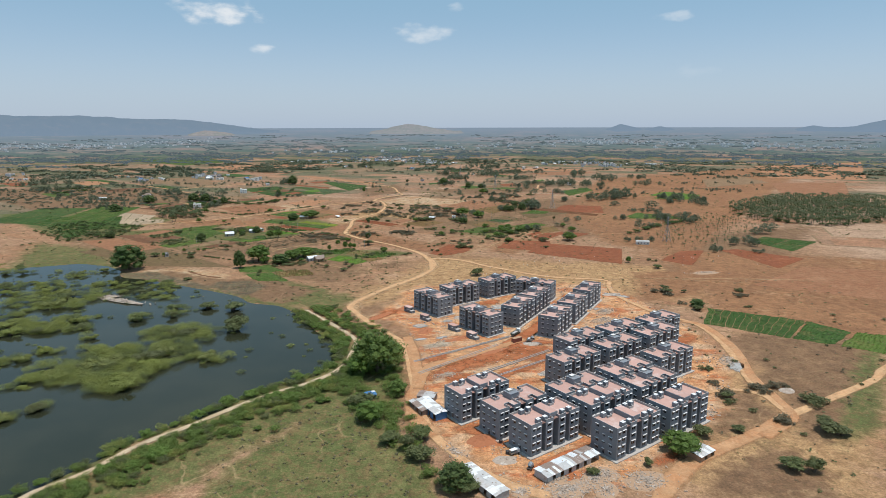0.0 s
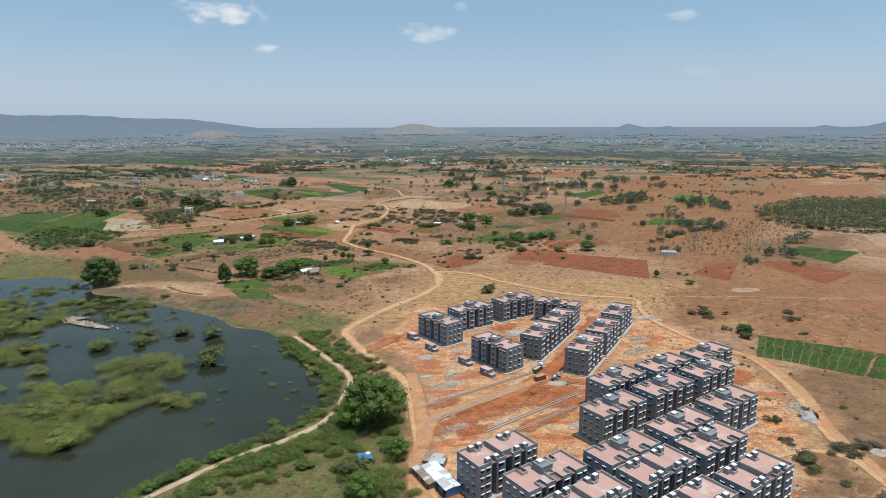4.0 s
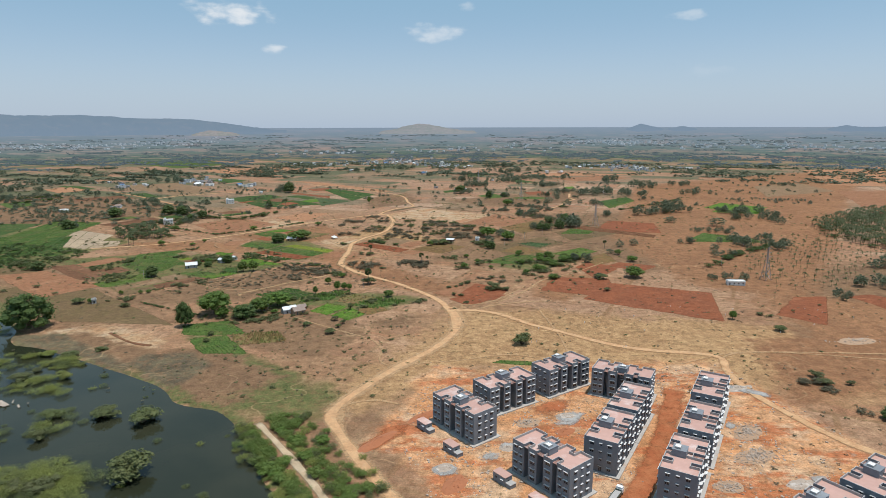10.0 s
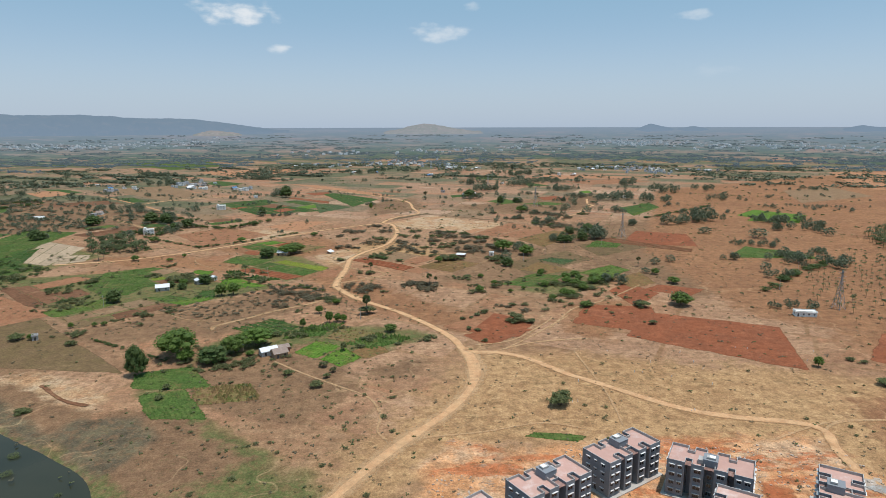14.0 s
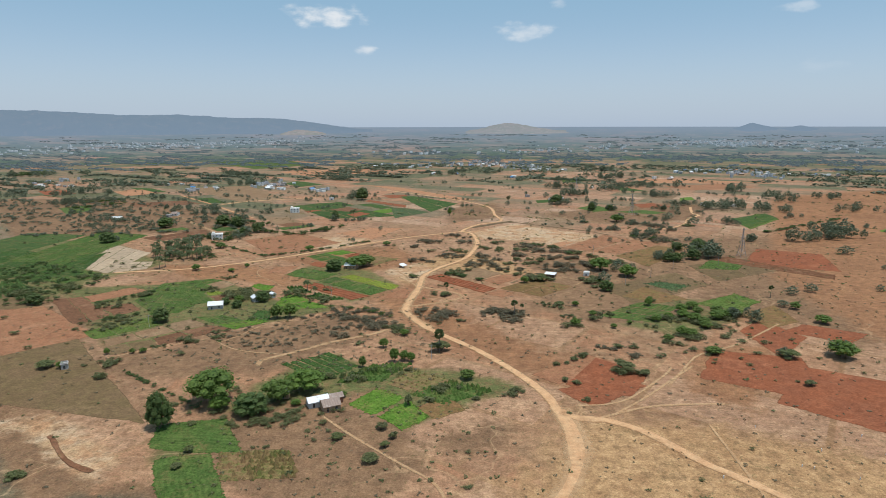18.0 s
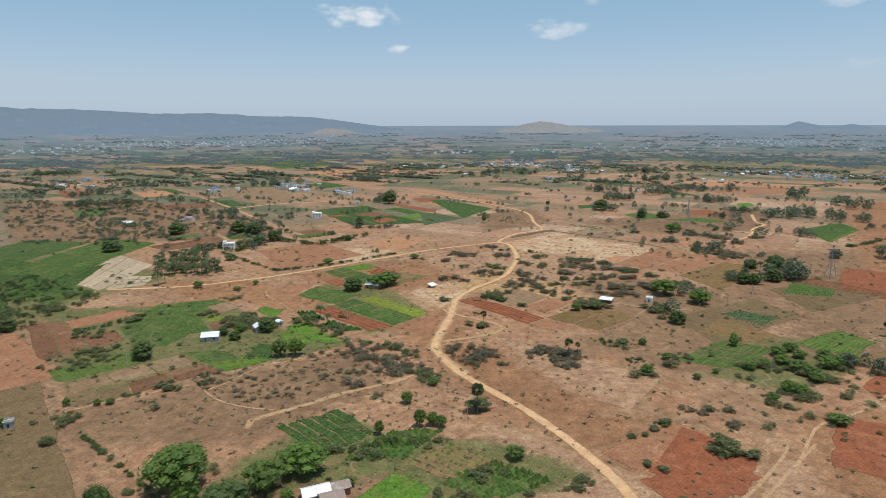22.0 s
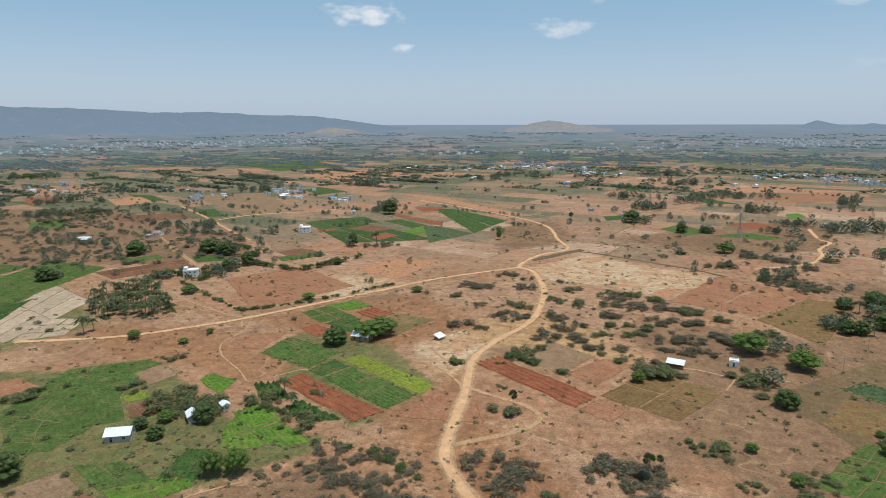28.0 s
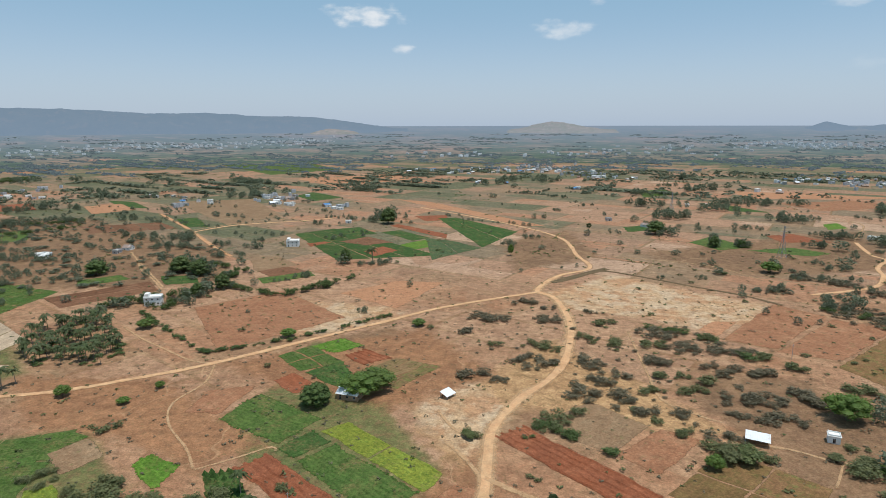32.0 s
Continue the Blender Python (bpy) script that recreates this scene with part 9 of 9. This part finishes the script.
def far_trees(count, seed, r0, r1, high, spread=1.0, lines=0.6, gather=0.1):
    """Distant trees: rows on the bunds between plots, and clumps with open land between."""
    rnd = random.Random(seed)
    items = []
    c, s = math.cos(FIELD_TURN), math.sin(FIELD_TURN)

    def spot():
        while True:
            g, d = rnd.uniform(-0.92, 0.80), math.sqrt(rnd.uniform(r0 * r0, r1 * r1))
            x, y = -40 + d * math.sin(g), 250 + d * math.cos(g)
            open_land = 0.22 if x > 40 and d < 1500 else 0.0
            if noise.noise((x / 330, y / 170, seed)) + 0.4 * noise.noise((x / 90, y / 60, seed)) > gather + open_land - 0.25 * rnd.random():
                return x, y

    def add(x, y):
        h = high * rnd.uniform(0.5, 1.35)
        items.append((x, y, float(rise(x, y)) - 0.3, h * rnd.uniform(0.9, 1.5) * spread, h))

    while len(items) < count * lines:
        x, y = spot()
        u, v = x * c - y * s, x * s + y * c
        row = rnd.random() < 0.75
        u, v = (u, round(v / 62) * 62) if row else (round(u / 75) * 75, v)
        gap = rnd.uniform(4, 8) * (r1 / 1800) ** 0.5
        for i in range(int(rnd.uniform(5, 26))):
            a, b = (u + i * gap, v + rnd.gauss(0, 2)) if row else (u + rnd.gauss(0, 2), v + 0.6 * i * gap)
            if rnd.random() < 0.85:
                add(a * c + b * s, b * c - a * s)
    while len(items) < count:
        x, y = spot()
        for i in range(int(rnd.uniform(1, 7))):
            add(x + rnd.gauss(0, 9), y + rnd.gauss(0, 7))
    return items


grow("far_woods", "green trees strung along distant field edges", "trees", "leaf_far_hazed", "crown", far_trees(500, 61, 900, 1700, 4.2, 1.0, 0.4, 0.12), 5)
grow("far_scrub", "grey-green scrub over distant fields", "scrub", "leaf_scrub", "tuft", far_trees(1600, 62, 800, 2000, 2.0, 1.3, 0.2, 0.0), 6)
grow("far_woods", "far belts of green trees", "trees", "leaf_far_hazed", "tuft", far_trees(3600, 63, 1350, 1950, 6.5, 1.6, 0.7, 0.05), 7)


left = []
rnd = random.Random(64)
while len(left) < 420:
    x, y = rnd.uniform(-1000, -260), rnd.uniform(880, 1500)
    if x < -250 - 0.45 * (y - 880) * rnd.random() and noise.noise((x / 70, y / 45, 4)) > -0.15 + 0.3 * rnd.random():
        h = rnd.uniform(2.5, 6)
        left.append((x, y, 0, h * rnd.uniform(1.0, 1.7), h))
right = []
while len(right) < 130:
    x, y = rnd.uniform(60, 700), rnd.uniform(900, 1700)
    if noise.noise((x / 90, y / 50, 8)) > 0.08 + 0.2 * rnd.random():
        h = rnd.uniform(3, 7)
        right.append((x, y, 0, h * rnd.uniform(1.0, 1.8), h))
grow("far_grove", "mixed green trees round distant farms", "trees", "leaf_far_hazed", "crown", left, 3)
grow("far_grove", "dark green tree clumps on distant dry land", "trees", "leaf_far_hazed", "crown", right, 4)


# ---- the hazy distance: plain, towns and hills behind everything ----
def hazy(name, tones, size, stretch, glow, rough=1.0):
    """Faded far land: its own tones mixed with blue-grey emission as painted-in haze, by vertex weight."""
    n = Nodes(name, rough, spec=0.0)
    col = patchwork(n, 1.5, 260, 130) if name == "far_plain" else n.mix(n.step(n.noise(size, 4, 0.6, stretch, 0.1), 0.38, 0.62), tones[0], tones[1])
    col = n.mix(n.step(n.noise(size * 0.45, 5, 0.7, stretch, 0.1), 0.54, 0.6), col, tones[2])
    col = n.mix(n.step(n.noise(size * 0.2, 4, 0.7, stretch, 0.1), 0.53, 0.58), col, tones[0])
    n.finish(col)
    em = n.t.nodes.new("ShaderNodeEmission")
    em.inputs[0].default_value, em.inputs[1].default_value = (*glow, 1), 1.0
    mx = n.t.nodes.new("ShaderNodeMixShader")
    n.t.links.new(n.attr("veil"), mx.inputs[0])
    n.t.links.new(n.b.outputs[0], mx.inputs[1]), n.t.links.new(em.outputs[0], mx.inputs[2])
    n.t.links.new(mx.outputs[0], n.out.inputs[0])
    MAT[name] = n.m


# glow colour that stands in for haze over the far land
HAZE_GLOW = (0.24, 0.312, 0.405)
hazy("far_plain", ((0.04, 0.06, 0.04), (0.085, 0.1, 0.065), (0.24, 0.175, 0.125)), 150, (0.4, 1.2, 1), HAZE_GLOW)
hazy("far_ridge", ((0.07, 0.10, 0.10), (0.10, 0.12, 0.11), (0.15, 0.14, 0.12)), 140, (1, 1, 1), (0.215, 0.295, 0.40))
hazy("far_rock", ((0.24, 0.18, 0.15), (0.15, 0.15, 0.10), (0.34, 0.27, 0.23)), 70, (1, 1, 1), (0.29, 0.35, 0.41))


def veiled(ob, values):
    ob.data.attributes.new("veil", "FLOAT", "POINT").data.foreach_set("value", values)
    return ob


def polar(az, d):
    a = radians(az)
    return -40 + d * math.sin(a), 250 + d * math.cos(a)


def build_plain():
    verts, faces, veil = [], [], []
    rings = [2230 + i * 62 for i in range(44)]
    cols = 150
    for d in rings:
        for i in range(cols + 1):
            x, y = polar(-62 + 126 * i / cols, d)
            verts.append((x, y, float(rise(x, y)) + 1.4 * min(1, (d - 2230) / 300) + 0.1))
            # share of haze emission, growing with distance
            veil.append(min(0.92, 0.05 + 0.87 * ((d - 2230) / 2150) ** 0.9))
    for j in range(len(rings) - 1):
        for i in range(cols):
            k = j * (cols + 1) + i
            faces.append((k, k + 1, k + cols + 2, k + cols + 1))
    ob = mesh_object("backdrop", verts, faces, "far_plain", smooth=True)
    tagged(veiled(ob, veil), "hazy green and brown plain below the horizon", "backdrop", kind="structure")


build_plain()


def hill(name, label, mat, profile, d, depth, veil, rough):
    """A far hill or ridge: azimuth and height above the plain's edge, joined smoothly and roughened."""
    verts, faces, w = [], [], []
    az = [p[0] for p in profile]
    n = max(24, int((az[-1] - az[0]) * 5))
    rows = 7
    for i in range(n + 1):
        a = az[0] + (az[-1] - az[0]) * i / n
        h = float(np.interp(a, az, [p[1] for p in profile]))
        h += rough * (noise.noise((a * 0.9, 3, d)) + 0.5 * noise.noise((a * 2.7, 7, d)) + 0.35 * noise.noise((a * 7, 1, d))) * min(1, h / 25)
        for j in range(rows + 1):
            t = j / rows
            x, y = polar(a, d - depth * (1 - t))
            base = 58.0
            fold = 1 + 0.16 * noise.noise((a * 1.5, t * 3, d)) * (1 - t) * 3
            verts.append((x, y, base + max(0, h) * t ** 0.8 * (fold if 0 < t < 1 else 1) - (6 if t == 0 else 0)))
            # share of haze emission, a little less towards the crest
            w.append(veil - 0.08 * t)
    for i in range(n):
        for j in range(rows):
            k = i * (rows + 1) + j
            faces.append((k, k + rows + 1, k + rows + 2, k + 1))
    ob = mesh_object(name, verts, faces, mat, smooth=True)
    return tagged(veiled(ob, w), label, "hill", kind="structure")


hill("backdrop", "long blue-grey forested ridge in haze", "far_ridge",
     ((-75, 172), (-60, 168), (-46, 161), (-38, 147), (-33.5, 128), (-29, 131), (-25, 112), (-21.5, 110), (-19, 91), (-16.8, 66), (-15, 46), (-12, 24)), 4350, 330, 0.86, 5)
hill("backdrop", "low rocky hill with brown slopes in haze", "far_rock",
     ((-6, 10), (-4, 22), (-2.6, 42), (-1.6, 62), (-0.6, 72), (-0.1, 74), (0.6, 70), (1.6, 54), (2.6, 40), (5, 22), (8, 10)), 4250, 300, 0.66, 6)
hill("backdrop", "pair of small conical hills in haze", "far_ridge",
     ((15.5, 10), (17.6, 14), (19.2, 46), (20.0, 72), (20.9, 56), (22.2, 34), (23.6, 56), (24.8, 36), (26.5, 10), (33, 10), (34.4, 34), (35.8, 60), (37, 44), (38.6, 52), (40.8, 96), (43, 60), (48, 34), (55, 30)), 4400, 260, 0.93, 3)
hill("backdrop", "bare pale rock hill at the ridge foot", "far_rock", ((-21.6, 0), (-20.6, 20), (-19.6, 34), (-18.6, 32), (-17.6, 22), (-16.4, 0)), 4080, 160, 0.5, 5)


def far_specks(name, label, category, tone, veil, items):
    """Specks of far towns or woods, with haze put in as a share of blue-grey emission."""
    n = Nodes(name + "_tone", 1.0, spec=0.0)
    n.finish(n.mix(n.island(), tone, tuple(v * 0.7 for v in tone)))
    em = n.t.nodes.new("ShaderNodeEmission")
    em.inputs[0].default_value = (*HAZE_GLOW, 1)
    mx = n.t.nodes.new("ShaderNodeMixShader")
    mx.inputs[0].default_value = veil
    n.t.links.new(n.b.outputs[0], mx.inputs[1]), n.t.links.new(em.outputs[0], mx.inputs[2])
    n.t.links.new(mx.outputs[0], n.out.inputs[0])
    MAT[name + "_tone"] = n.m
    m = Mesh()
    for x, y, w, d, h, turn in items:
        m.box(-w / 2, w / 2, -d / 2, d / 2, -2, h, pose(x, y, float(rise(x, y)) + 1.5, 0, 0, turn))
    return tagged(m.make(name, name + "_tone"), label, category, kind="stuff")


rnd = random.Random(72)
village = []
# village roofs: middle, half spreads, houses
for cx, cy, sx, sy, count in ((-110, 2221, 116, 115, 44), (16, 2060, 60, 77, 22), (554, 1911, 75, 75, 34), (573, 1791, 46, 39, 14), (-1024, 1521, 16, 41, 10), (-529, 1483, 27, 45, 16), (-377, 1396, 8, 15, 4), (-629, 1375, 14, 23, 6)):
    for i in range(count):
        x, y = cx + rnd.gauss(0, sx * 0.55), cy + rnd.gauss(0, sy * 0.7)
        village.append((x, y, rnd.uniform(4, 8), rnd.uniform(3.5, 6), rnd.choice((2.8, 3.0, 4.6)), rnd.uniform(0, 90)))
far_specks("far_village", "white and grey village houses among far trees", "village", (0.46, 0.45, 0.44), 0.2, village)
rnd = random.Random(71)
town = []
# far towns: azimuth, distance, half spreads, houses
for az, d, sa, sd, count in ((-30, 3300, 9, 260, 260), (-21, 3500, 4, 200, 90), (18, 3350, 6, 250, 230), (27, 3200, 7, 260, 200), (37, 3100, 6, 220, 120), (-42, 3000, 5, 200, 90), (2, 2700, 8, 200, 50), (-9, 2600, 5, 150, 40), (9, 3000, 8, 300, 60)):
    for i in range(count // 2):
        x, y = polar(az + rnd.gauss(0, sa * 0.5), d + rnd.gauss(0, sd * 0.5))
        town.append((x, y, rnd.uniform(7, 15), rnd.uniform(7, 12), rnd.uniform(3, 8), rnd.uniform(0, 90)))
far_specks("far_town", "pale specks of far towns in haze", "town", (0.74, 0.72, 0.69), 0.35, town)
belts = []
for i in range(420):
    az, d = rnd.uniform(-50, 48), 2250 + 1700 * rnd.random() ** 1.3
    for k in range(int(rnd.uniform(4, 16))):
        x, y = polar(az + k * 0.13 * rnd.uniform(0.6, 1.4), d + rnd.gauss(0, 22))
        h = rnd.uniform(4, 9)
        belts.append((x, y, float(rise(x, y)) + 0.5, h * rnd.uniform(1.6, 3.0), h))
# far leaves with haze put into the material as 30% blue-grey emission
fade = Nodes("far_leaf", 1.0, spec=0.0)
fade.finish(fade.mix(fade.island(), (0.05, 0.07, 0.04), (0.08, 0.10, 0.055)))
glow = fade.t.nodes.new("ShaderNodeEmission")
glow.inputs[0].default_value = (*HAZE_GLOW, 1)
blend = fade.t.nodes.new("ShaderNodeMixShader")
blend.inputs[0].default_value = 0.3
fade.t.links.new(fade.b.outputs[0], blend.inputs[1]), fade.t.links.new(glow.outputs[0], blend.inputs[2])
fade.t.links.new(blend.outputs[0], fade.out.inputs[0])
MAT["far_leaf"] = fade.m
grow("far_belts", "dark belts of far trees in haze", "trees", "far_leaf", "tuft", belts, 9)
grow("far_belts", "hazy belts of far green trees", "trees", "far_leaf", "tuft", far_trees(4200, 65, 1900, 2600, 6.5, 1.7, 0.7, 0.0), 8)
